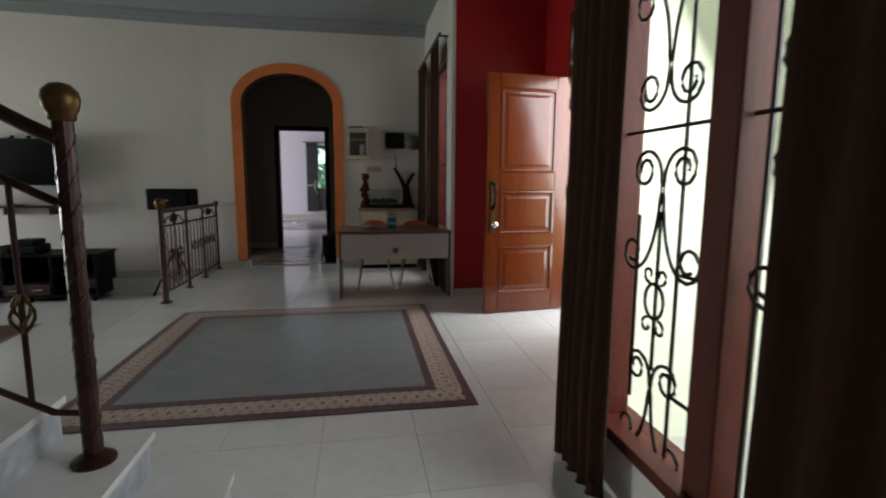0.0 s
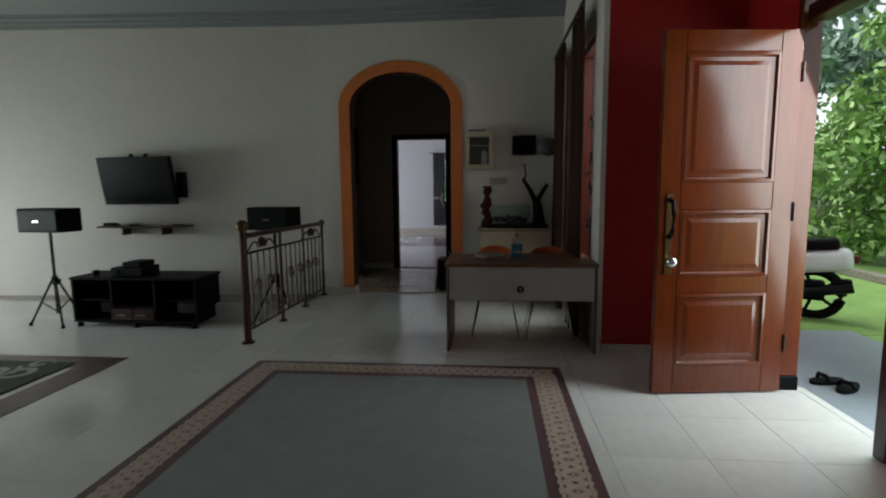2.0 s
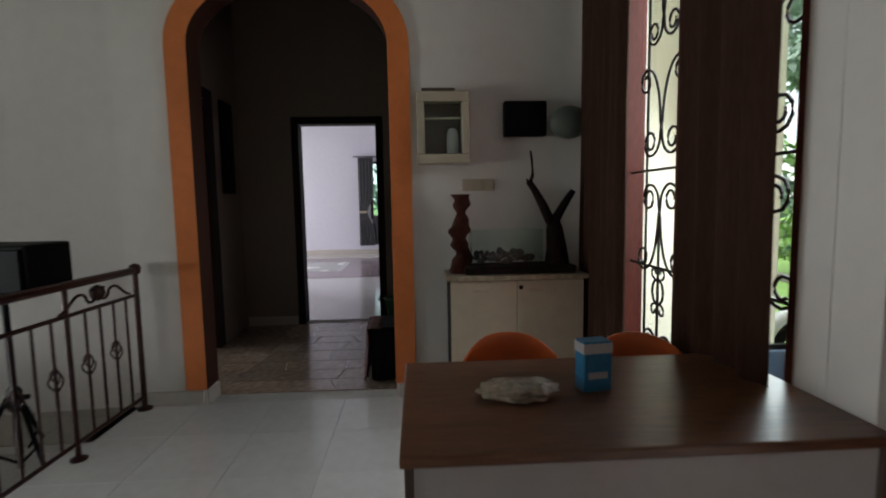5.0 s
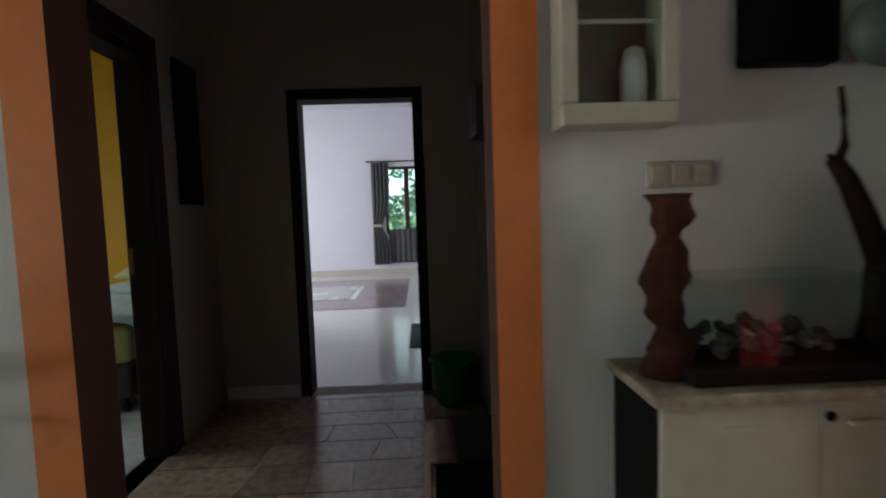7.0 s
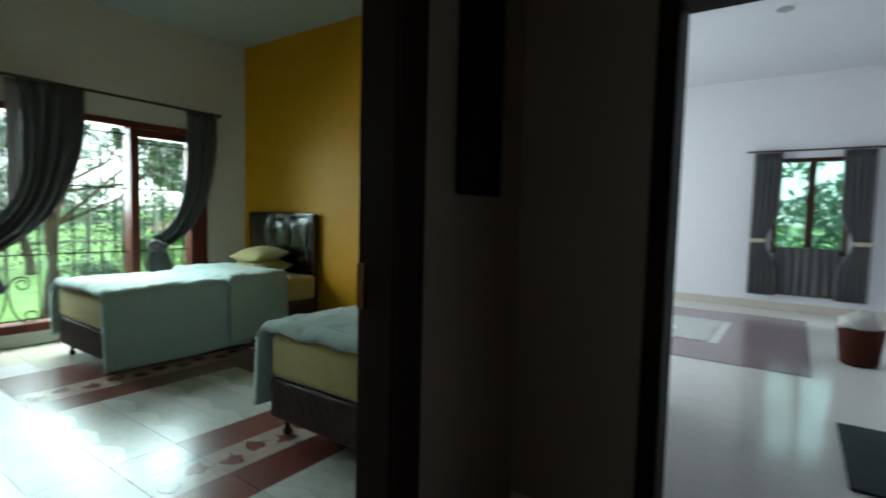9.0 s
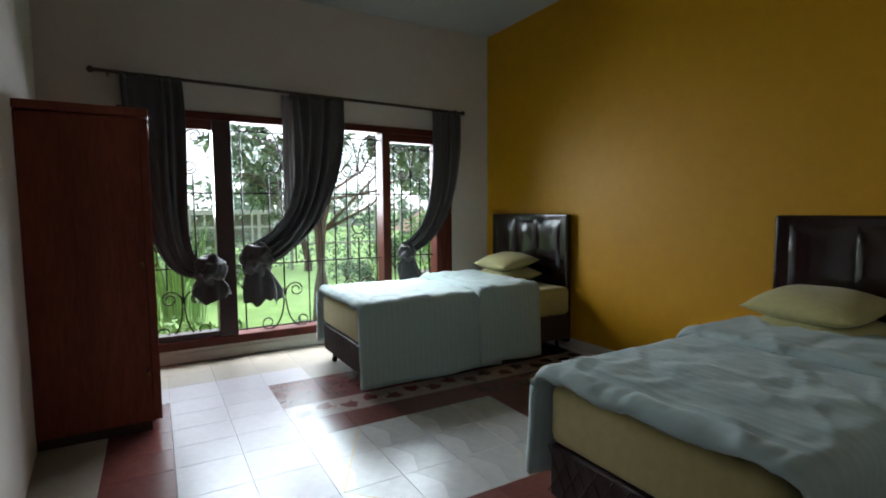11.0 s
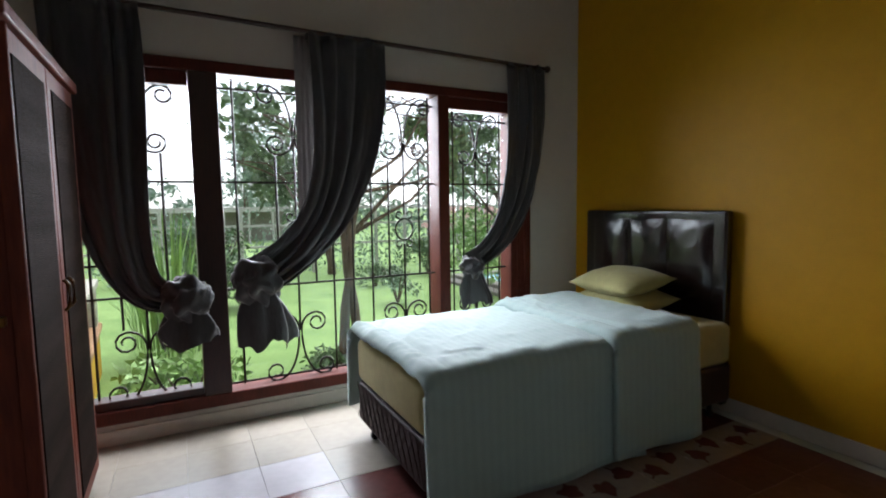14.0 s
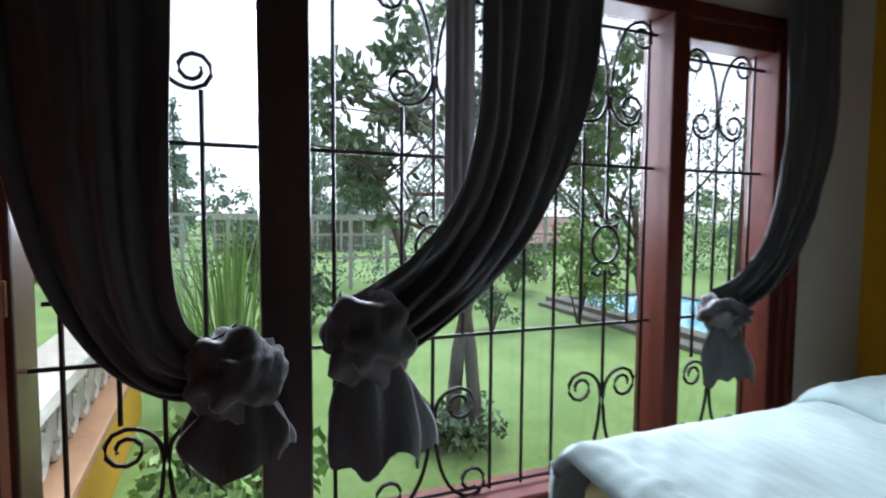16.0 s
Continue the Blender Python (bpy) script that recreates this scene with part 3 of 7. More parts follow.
def hanging(bm, x, y0, y1, z0, z1, folds, depth, axis="x", flare=0.0, seed=0):
    """A pleated curtain from z1 down to z0."""
    rows, nz, nu = [], 14, folds * 8
    for i in range(nz + 1):
        f = i / nz
        z = z1 + (z0 - z1) * f
        row = []
        for j in range(nu + 1):
            g = j / nu
            a = y0 + (y1 - y0) * g + flare * f * (g - 0.5)
            ph = g * folds * 2 * math.pi + 0.6 * math.sin(3 * f + seed) + 1.8 * noise.noise((g * 4, f * 0.8, seed))
            d = depth * (0.6 + 0.4 * f) * (0.75 + 0.6 * noise.noise((g * 6, 2.0, seed))) * math.sin(ph) + 0.012 * noise.noise((g * 5, f * 3, seed))
            row.append((x + d, a, z) if axis == "x" else (a, x + d, z))
        rows.append(row)
    return solidify(surface(bm, rows), 0.004)


# floor tiles, about 0.45 m
def tile_mesh(name, sx, sy, h=0.008, bev=0.002):
    bm = B(-sx / 2, sx / 2, -sy / 2, sy / 2, 0, h)
    top = [e for e in bm.edges if all(v.co.z > h * 0.5 for v in e.verts)]
    bmesh.ops.bevel(bm, geom=top, offset=bev, segments=1, affect="EDGES")
    bmesh.ops.recalc_face_normals(bm, faces=bm.faces)
    me = bpy.data.meshes.new(name)
    bm.to_mesh(me)
    bm.free()
    return me


# mosaic carpet let into the floor
MX0, MX1, MY0, MY1 = -0.735, 1.472, 3.19, 5.447
mosaic = tagged(thing("floor_mosaic", "grey mosaic inlay with a mauve guilloche border in the floor", "floor inlay", "", (0.37, 4.3, 0)), kind="structure")
Z0, Z1 = 0.0015, 0.006
part("field", B(MX0 + 0.25, MX1 - 0.25, MY0 + 0.29, MY1 - 0.25, Z0, Z1), M_MATGREY, mosaic)


def frame_rect(bm, x0, x1, y0, y1, w, z0, z1):
    box(bm, x0, x1, y0, y0 + w, z0, z1)
    box(bm, x0, x1, y1 - w, y1, z0, z1)
    box(bm, x0, x0 + w, y0 + w, y1 - w, z0, z1)
    box(bm, x1 - w, x1, y0 + w, y1 - w, z0, z1)
    return bm


part("outer_line", frame_rect(bmesh.new(), MX0, MX1, MY0, MY1, 0.045, Z0, Z1), M_MATMAUVE, mosaic)
bm = bmesh.new()
box(bm, MX0 + 0.045, MX1 - 0.045, MY0 + 0.045, MY0 + 0.24, Z0, Z1)
box(bm, MX0 + 0.045, MX1 - 0.045, MY1 - 0.2, MY1 - 0.045, Z0, Z1)
box(bm, MX0 + 0.045, MX0 + 0.2, MY0 + 0.24, MY1 - 0.2, Z0, Z1)
box(bm, MX1 - 0.2, MX1 - 0.045, MY0 + 0.24, MY1 - 0.2, Z0, Z1)
part("band", bm, M_MATBAND, mosaic)
bm = bmesh.new()
box(bm, MX0 + 0.2, MX1 - 0.2, MY0 + 0.24, MY0 + 0.29, Z0, Z1)
box(bm, MX0 + 0.2, MX1 - 0.2, MY1 - 0.25, MY1 - 0.2, Z0, Z1)
box(bm, MX0 + 0.2, MX0 + 0.25, MY0 + 0.29, MY1 - 0.25, Z0, Z1)
box(bm, MX1 - 0.25, MX1 - 0.2, MY0 + 0.29, MY1 - 0.25, Z0, Z1)
part("inner_line", bm, M_MATMAUVE, mosaic)


def link_mesh():
    """One link of the chain border: a flat ring, a dot and the two waves that tie it to the next."""
    bm = bmesh.new()

    def flat(pts, w):
        pts = [Vector(p) for p in pts]
        L, R = [], []
        for i, p in enumerate(pts):
            d = (pts[min(i + 1, len(pts) - 1)] - pts[max(i - 1, 0)]).normalized()
            q = Vector((-d.y, d.x, 0)) * w / 2
            L.append(bm.verts.new(p + q))
            R.append(bm.verts.new(p - q))
        for i in range(len(pts) - 1):
            bm.faces.new((L[i], L[i + 1], R[i + 1], R[i]))
    for s in (-1, 1):
        flat([(-0.068 + 0.136 * i / 16, s * 0.046 * math.cos(math.pi * 2 * (i / 16 - 0.5)), 0.0002 * (s + 1)) for i in range(17)], 0.033)
        flat([(-0.068 + 0.136 * i / 8, s * (0.066 + 0.006 * math.cos(math.pi * 4 * i / 8)), 0.0001) for i in range(9)], 0.016)
    v = [bm.verts.new(p) for p in ((0.012, 0, 0), (0, 0.012, 0), (-0.012, 0, 0), (0, -0.012, 0))]
    bm.faces.new(v)
    r = bmesh.ops.extrude_face_region(bm, geom=bm.faces[:])
    for g in r["geom"]:
        if isinstance(g, bmesh.types.BMVert):
            g.co.z += 0.0015
    bmesh.ops.recalc_face_normals(bm, faces=bm.faces)
    me = bpy.data.meshes.new("border_link")
    bm.to_mesh(me)
    bm.free()
    me.materials.append(M_MATCHAIN)
    return me


LINK = link_mesh()


def put_link(x, y, rot):
    ob = new("border_link", LINK)
    ob.parent = mosaic
    ob.matrix_parent_inverse = mosaic.matrix_world.inverted()
    ob.matrix_basis = pose(x, y, Z1 + 0.0005, 0, 0, rot)


for i in range(16):
    x = MX0 + 0.125 + (MX1 - MX0 - 0.25) * i / 15
    put_link(x, MY0 + 0.142, 0)
    put_link(x, MY1 - 0.123, 0)
for i in range(1, 16):
    y = MY0 + 0.142 + (MY1 - MY0 - 0.265) * i / 16
    put_link(MX0 + 0.123, y, 90)
    put_link(MX1 - 0.123, y, 90)

# rail beside the sunken floor
rail = thing("balustrade", "low wrought-iron balustrade with brass ball post along the sunken floor", "railing", "", (-1.04, 5.88, 0))
RX = -1.04


def rail_z(y):
    return 0.90 - (y - 5.88) * 0.012


bm = tube(bmesh.new(), [(RX, 5.88, 0.0), (RX, 5.88, 0.93)], 0.03, 12)
part("newel_post", bm, M_IRONRED, rail, smooth=False)
part("ball", lathe(bmesh.new(), RX, 5.88, [(0.02, 0.925), (0.035, 0.93), (0.035, 0.945), (0.047, 0.965), (0.05, 0.985), (0.044, 1.01), (0.025, 1.027), (0.004, 1.032)]), M_BRASS, rail, "aged brass ball", True)
part("foot", lathe(bmesh.new(), RX, 5.88, [(0.055, 0), (0.055, 0.012), (0.035, 0.02), (0.03, 0.03)]), M_IRONRED, rail)
part("handrail", tube(bmesh.new(), [(RX, 5.88, rail_z(5.88)), (RX, 7.82, rail_z(7.82))], 0.022, 10), M_IRONRED, rail)
part("upper_bar", tube(bmesh.new(), [(RX, 5.88, rail_z(5.88) - 0.15), (RX, 7.82, rail_z(7.82) - 0.15)], 0.011, 8), M_IRONRED, rail)
part("lower_bar", tube(bmesh.new(), [(RX, 5.88, 0.10), (RX, 7.82, 0.08)], 0.011, 8), M_IRONRED, rail)
part("end_post", tube(bmesh.new(), [(RX, 7.82, 0), (RX, 7.82, rail_z(7.82))], 0.016, 10), M_IRONRED, rail)
part("end_knob", lathe(bmesh.new(), RX, 7.82, [(0.005, 0.84), (0.03, 0.86), (0.036, 0.885), (0.028, 0.91), (0.005, 0.92)], 14), M_IRONRED, rail, smooth=True)
for i, y in enumerate((6.6, 7.2)):
    part("mid_post", tube(bmesh.new(), [(RX, y, 0), (RX, y, rail_z(y))], 0.013 if i else 0.017, 8), M_IRONRED, rail)
    part("foot", lathe(bmesh.new(), RX, y, [(0.04, 0), (0.04, 0.01), (0.018, 0.02)], 12), M_IRONRED, rail)
part("foot", lathe(bmesh.new(), RX, 7.82, [(0.045, 0), (0.045, 0.01), (0.02, 0.02)], 12), M_IRONRED, rail)
for i in range(15):
    y = 5.88 + 1.94 * (i + 1) / 16
    if min(abs(y - 6.6), abs(y - 7.2)) < 0.05:
        continue
    part("baluster", tube(bmesh.new(), [(RX, y, 0.09), (RX, y, rail_z(y) - 0.15)], 0.0075, 6), M_IRONRED, rail)
    if i % 2 == 1:
        bm = bmesh.new()
        zc = 0.45
        for k in range(4):
            tube(bm, [(RX + 0.032 * math.sin(math.pi * q / 6) * math.cos(k * math.pi / 2 + q * 0.35), y + 0.032 * math.sin(math.pi * q / 6) * math.sin(k * math.pi / 2 + q * 0.35), zc - 0.06 + 0.02 * q) for q in range(7)], 0.005, 5)
        part("basket_twist", bm, M_IRONRED, rail)
U, W, N0 = Vector((0, 1, 0)), Vector((0, 0, 1)), Vector((RX, 0, 0))
for c in (6.22, 7.45):
    for s in (-1, 1):
        z = rail_z(c) - 0.075
        p = [N0 + U * (c + s * (0.05 + (0.05 - 0.003 * k) * math.cos(a))) + W * (z + (0.05 - 0.003 * k) * math.sin(a)) for k, a in enumerate([math.radians(-30 * j) for j in range(11)])]
        p = bez(N0 + U * (c + s * 0.30) + W * (z - 0.06), N0 + U * (c + s * 0.22) + W * (z - 0.05), N0 + U * (c + s * 0.18) + W * (z + 0.05), p[0], 8)[:-1] + p
        part("scroll", tube(bmesh.new(), p, 0.008, 6), M_IRONRED, rail, smooth=True)
    part("rosette", lathe(bmesh.new(), RX, c, [(0.004, z - 0.045), (0.03, z - 0.03), (0.04, z), (0.03, z + 0.03), (0.004, z + 0.045)], 10), M_IRONRED, rail, smooth=True)

# stair at the near end, with its newel
M_STEPMARBLE = mat("grey_veined_marble", "b8bcc0", 0.3, grain=7, vary=0.3, dark="7e858c", bump=0.03)
stair = tagged(thing("stair", "grey veined marble stair rising from the living room", "stair", "", (-0.4, 1.8, 0)), kind="structure")
RISE, GO = 0.155, 0.28
for i in range(7):
    x1 = 0.36 - GO * i
    yb = 2.52 if i else 2.60
    rd = 0.16 if i == 0 else 0.012
    bm = B(x1 - GO - 0.03, x1, 1.05, yb, RISE * i, RISE * (i + 1) - 0.025)
    ed = [e for e in bm.edges if all(abs(v.co.x - x1) < 1e-4 and abs(v.co.y - yb) < 1e-4 for v in e.verts)]
    bmesh.ops.bevel(bm, geom=ed, offset=rd, segments=6, affect="EDGES", profile=0.5)
    part("step", bm, M_STEPMARBLE, stair)
    bm = B(x1 - GO - 0.03, x1 + 0.015, 1.05, yb + 0.015, RISE * (i + 1) - 0.0245, RISE * (i + 1))
    ed = [e for e in bm.edges if all(abs(v.co.x - x1 - 0.015) < 1e-4 and abs(v.co.y - yb - 0.015) < 1e-4 for v in e.verts)]
    bmesh.ops.bevel(bm, geom=ed, offset=rd, segments=6, affect="EDGES", profile=0.5)
    part("tread", bm, M_TILE, stair, "polished pale tread")
NX, NY, NZ = -0.02, 2.34, 0.31
srail = thing("stair_railing", "bronze painted twisted iron stair railing with a brass ball newel", "railing", "", (NX, NY, NZ))
part("newel_post", tube(bmesh.new(), [(NX, NY, NZ), (NX, NY, 1.385)], 0.028, 12), M_IRONRED, srail)
tw = bmesh.new()
for k in range(3):
    tube(tw, [(NX + 0.0265 * math.cos(k * 2.09 + q * 0.62), NY + 0.0265 * math.sin(k * 2.09 + q * 0.62), 0.36 + q * 0.026) for q in range(39)], 0.0045, 5)
part("twisted_band", tw, M_IRONRED, srail, smooth=True)
part("foot", lathe(bmesh.new(), NX, NY, [(0.065, NZ), (0.065, NZ + 0.012), (0.045, NZ + 0.026), (0.03, NZ + 0.035)]), M_IRONRED, srail)
part("ball", lathe(bmesh.new(), NX, NY, [(0.026, 1.385), (0.036, 1.39), (0.036, 1.405), (0.046, 1.42), (0.051, 1.447), (0.046, 1.472), (0.027, 1.492), (0.004, 1.498)]), M_BRASS, srail, "aged brass ball", True)
SL = RISE / GO
for z, r, n in ((1.325, 0.022, "handrail"), (1.13, 0.013, "upper_bar"), (0.475, 0.011, "lower_bar")):
    part(n, tube(bmesh.new(), [(NX, NY, z), (NX - 0.10, NY, z + 0.05), (NX - 1.7, NY, z + 0.05 + 1.6 * SL)] if r > 0.012 else [(NX, NY, z), (NX - 0.10, NY, z + 0.01), (NX - 1.7, NY, z + 0.01 + 1.6 * SL)], r, 10), M_IRONRED, srail)
for i in range(6):
    x = NX - 0.16 - 0.24 * i
    z = (NX - 0.10 - x) * SL
    part("baluster", tube(bmesh.new(), [(x, NY, 0.485 + z), (x, NY, 1.18 + z)], 0.009, 8), M_IRONRED, srail)
    bm = bmesh.new()
    for k in range(4):
        tube(bm, [(x + 0.034 * math.sin(math.pi * q / 6) * math.cos(k * math.pi / 2 + q * 0.35), NY + 0.034 * math.sin(math.pi * q / 6) * math.sin(k * math.pi / 2 + q * 0.35), 0.71 + z + 0.022 * q) for q in range(7)], 0.006, 5)
    part("basket_twist", bm, M_BRASS if i == 0 else M_IRONRED, srail, "brass coloured basket twist" if i == 0 else "")

# television corner
tvx0, tvx1, tvy = -3.66, -2.66, 7.64
tv = thing("television", "black flat television tilted down on a wall bracket", "television", "", (-3.16, 7.6, 1.4))
tilt = Matrix.Translation((-3.16, 7.55, 1.4)) @ Euler((radians(9), 0, radians(-7))).to_matrix().to_4x4()
part("bezel", B(-0.5, 0.5, -0.02, 0.03, -0.28, 0.28, 0.01, 2, tilt), M_BLACK, tv)
part("screen", B(-0.485, 0.485, -0.024, -0.0205, -0.255, 0.265, 0, 1, tilt), M_BLACKGLOSS, tv, "black glossy screen")
part("wall_bracket", B(-3.3, -3.0, 7.58, tv_y(-3.1), 1.28, 1.62, 0.01), M_BLACK, tv)
for dx in (-0.1, 0.08):
    part("bracket_hook", B(-3.16 + dx - 0.02, -3.16 + dx + 0.02, 7.6, 7.63, 1.62, 1.72, 0.006), M_BLACK, tv)
part("side_arm", B(-2.69, -2.60, 7.56, 7.66, 1.2, 1.5, 0.01), M_BLACK, tv)
shelf = thing("wall_shelf", "narrow dark wooden wall shelf below the television", "shelf", "", (-3.16, 7.65, 0.86))
part("board", B(-3.7, -2.62, 7.52, tv_y(-2.62) - 0.004, 0.845, 0.87, 0.004), M_DARKWOOD, shelf)
for x in (-3.4, -2.9):
    part("support", B(x - 0.012, x + 0.012, 7.56, tv_y(x) - 0.003, 0.76, 0.845, 0.003), M_DARKWOOD, shelf)
sbox = thing("set_top_box", "small black set-top box lying on the wall shelf", "electronics", "", (-3.55, 7.6, 0.87))
part("case", B(-3.64, -3.5, 7.55, 7.63, 0.871, 0.905, 0.006), M_BLACK, sbox)
part("knob", lathe(bmesh.new(), -3.47, 7.6, [(0.012, 0.871), (0.012, 0.885), (0.008, 0.89)], 10), M_BLACK, sbox)
for x, y in ((-3.25, 7.58), (-2.72, 7.6)):
    rem = thing("remote_control", "dark remote control lying on the wall shelf", "remote", "remotes on the shelf", (x, y, 0.87))
    part("case", B(x - 0.07, x + 0.07, y - 0.02, y + 0.02, 0.871, 0.888, 0.005, 2), M_BLACK, rem)

CB = LOW
tvc = thing("tv_cabinet", "low black television cabinet with open bays and two drawers", "cabinet", "", (-2.85, 7.2, CB))
part("top", B(-3.58, -2.12, 6.92, 7.42, CB + 0.525, CB + 0.555, 0.006), M_BLACKWOOD, tvc)
for x in (-3.562, -3.117, -2.619, -2.156):
    part("upright", B(x - 0.015, x + 0.015, 6.94, 7.40, CB + 0.08, CB + 0.524, 0.003), M_BLACKWOOD, tvc)
part("back", B(-3.562, -2.147, 7.40, 7.415, CB + 0.08, CB + 0.52), M_BLACKWOOD, tvc)
part("bottom", B(-3.571, -2.138, 6.93, 7.40, CB + 0.055, CB + 0.08, 0.003), M_BLACKWOOD, tvc)
for x0, x1 in ((-3.544, -3.135), (-2.601, -2.174)):
    part("bay_shelf", B(x0, x1, 6.97, 7.39, CB + 0.29, CB + 0.305), M_BLACKWOOD, tvc)
for x0, x1 in ((-3.099, -2.877), (-2.864, -2.637)):
    dr = part("drawer", B(x0, x1, 6.925, 6.945, CB + 0.09, CB + 0.21, 0.003), M_DARKWOOD, tvc, "dark red-brown drawer front")
    part("handle", tube(bmesh.new(), [(x0 + 0.06, 6.905, CB + 0.155), (x1 - 0.06, 6.905, CB + 0.155)], 0.012, 8), M_CHROME, dr, "bright metal handle")
part("middle_shelf", B(-3.099, -2.637, 6.96, 7.39, CB + 0.215, CB + 0.23), M_BLACKWOOD, tvc)
for x in (-3.527, -2.868, -2.2):
    for y in (6.97, 7.36):
        part("foot", lathe(bmesh.new(), x, y, [(0.03, CB), (0.032, CB + 0.03), (0.024, CB + 0.056)], 12), M_BLACKWOOD, tvc)
amp = thing("amplifier", "black audio player standing on the cabinet", "electronics", "", (-2.95, 7.15, CB + 0.555))
part("case", B(-3.15, -2.78, 7.0, 7.3, CB + 0.556, CB + 0.65, 0.01, 2), M_BLACK, amp)
part("upper_case", B(-3.02, -2.82, 7.02, 7.28, CB + 0.651, CB + 0.71, 0.01, 2), M_BLACK, amp)
part("dial", tube(bmesh.new(), [(-3.08, 6.985, CB + 0.6), (-3.08, 7.0, CB + 0.6)], 0.025, 14), M_BLACK, amp)
cup = thing("small_cup", "small dark cup standing on the cabinet", "cup", "", (-3.4, 7.1, CB + 0.555))
part("body", lathe(bmesh.new(), -3.4, 7.1, [(0.03, CB + 0.556), (0.036, CB + 0.58), (0.04, CB + 0.605), (0.036, CB + 0.607)], 14), M_BLACK, cup, smooth=True)


def loudspeaker_on_stand(cx, cy, zb, ztop, h, w, rot, lab):
    """Tripod stand and the wide loudspeaker on it."""
    st = thing("speaker_stand", "black tripod loudspeaker stand with " + lab, "speaker stand", "speaker stands", (cx, cy, zb))
    part("pole", tube(bmesh.new(), [(cx, cy, zb + 0.12), (cx, cy, ztop - h)], 0.016, 10), M_BLACK, st)
    part("collar", lathe(bmesh.new(), cx, cy, [(0.028, zb + 0.45), (0.034, zb + 0.47), (0.034, zb + 0.53), (0.026, zb + 0.55)], 12), M_BLACK, st)
    part("knob", tube(bmesh.new(), [(cx + 0.03, cy, zb + 0.5), (cx + 0.07, cy, zb + 0.5)], 0.014, 8), M_BLACK, st)
    for k in range(3):
        a = radians(rot + 120 * k)
        f = (cx + 0.27 * math.cos(a), cy + 0.27 * math.sin(a), zb + 0.012)
        leg = part("leg", tube(bmesh.new(), [(cx + 0.03 * math.cos(a), cy + 0.03 * math.sin(a), zb + 0.5), f], 0.012, 8), M_BLACK, st)
        part("rubber_foot", lathe(bmesh.new(), f[0], f[1], [(0.018, zb), (0.02, zb + 0.02), (0.012, zb + 0.04)], 10), M_BLACK, leg)
        part("brace", tube(bmesh.new(), [(cx, cy, zb + 0.14), (cx + 0.15 * math.cos(a), cy + 0.15 * math.sin(a), zb + 0.26)], 0.007, 6), M_BLACK, st)
    sp = thing("loudspeaker", "wide black loudspeaker resting on a tripod stand", "loudspeaker", "loudspeakers", (cx, cy, ztop - h))
    m = pose(cx, cy, ztop - h + 0.002, 0, 0, -6)
    part("cabinet", B(-w / 2, w / 2, -0.13, 0.15, 0, h, 0.012, 2, m), M_BLACKWOOD, sp)
    part("grille", B(-w / 2 + 0.02, w / 2 - 0.02, -0.142, -0.1305, 0.02, h - 0.02, 0.006, 1, m), M_BLACK, sp)
    part("badge", B(-0.05, 0.02, -0.147, -0.1425, h * 0.42, h * 0.5, 0, 1, m), M_CHROME, sp, "small bright badge")


loudspeaker_on_stand(-3.86, 7.05, LOW, 1.10, 0.26, 0.55, 200, "splayed legs beside the cabinet")
loudspeaker_on_stand(-1.40, 7.30, LOW, 1.09, 0.25, 0.50, 215, "splayed legs behind the balustrade")

blind = thing("wall_blind", "brown fabric blind hanging in a framed window on the white wall", "window blind", "", (-6.2, 7.4, 1.2))
bm = B(-0.72, 0.72, -0.02, 0.0, 0.36, 2.13, 0.004, 1, pose(-6.13, tv_y(-6.13) - 0.004, 0, 0, 0, 4.3))
part("panel", bm, M_BROWNPANEL, blind)
part("bottom_rail", B(-0.73, 0.73, -0.035, 0.0, 0.34, 0.375, 0.004, 1, pose(-6.13, tv_y(-6.13) - 0.004, 0, 0, 0, 4.3)), M_REDWOOD, blind)

# rug in the sunken area
M_RUG = mat("dark_green_rug_pile", "3d4634", 0.95, grain=30, vary=0.25, bump=0.3, bump_scale=300)
M_RUGP = mat("pale_rug_ornament", "a8a796", 0.95, grain=30, vary=0.2, bump=0.3, bump_scale=300)
rug = thing("rug", "dark green rug with pale scrolling ornament on the sunken floor", "rug", "", (-3.8, 4.6, LOW))
part("rug_field", B(-5.2, -2.58, 3.4, 5.83, LOW + 0.001, LOW + 0.012, 0.004), M_RUG, rug)
bm = bmesh.new()
rr = random.Random(4)


def flat_curl(bm, cx, cy, r, a0, turns, w, z):
    P = [(cx + (r * (1 - 0.75 * i / 22)) * math.cos(a0 + turns * 6.283 * i / 22), cy + (r * (1 - 0.75 * i / 22)) * math.sin(a0 + turns * 6.283 * i / 22)) for i in range(23)]
    L, R = [], []
    for i, p in enumerate(P):
        q, o = P[min(i + 1, 22)], P[max(i - 1, 0)]
        d = Vector((q[0] - o[0], q[1] - o[1], 0)).normalized()
        ww = w * (0.5 + 0.6 * math.sin(math.pi * i / 22))
        L.append(bm.verts.new((p[0] - d.y * ww, p[1] + d.x * ww, z)))
        R.append(bm.verts.new((p[0] + d.y * ww, p[1] - d.x * ww, z)))
    for i in range(22):
        bm.faces.new((L[i], L[i + 1], R[i + 1], R[i]))


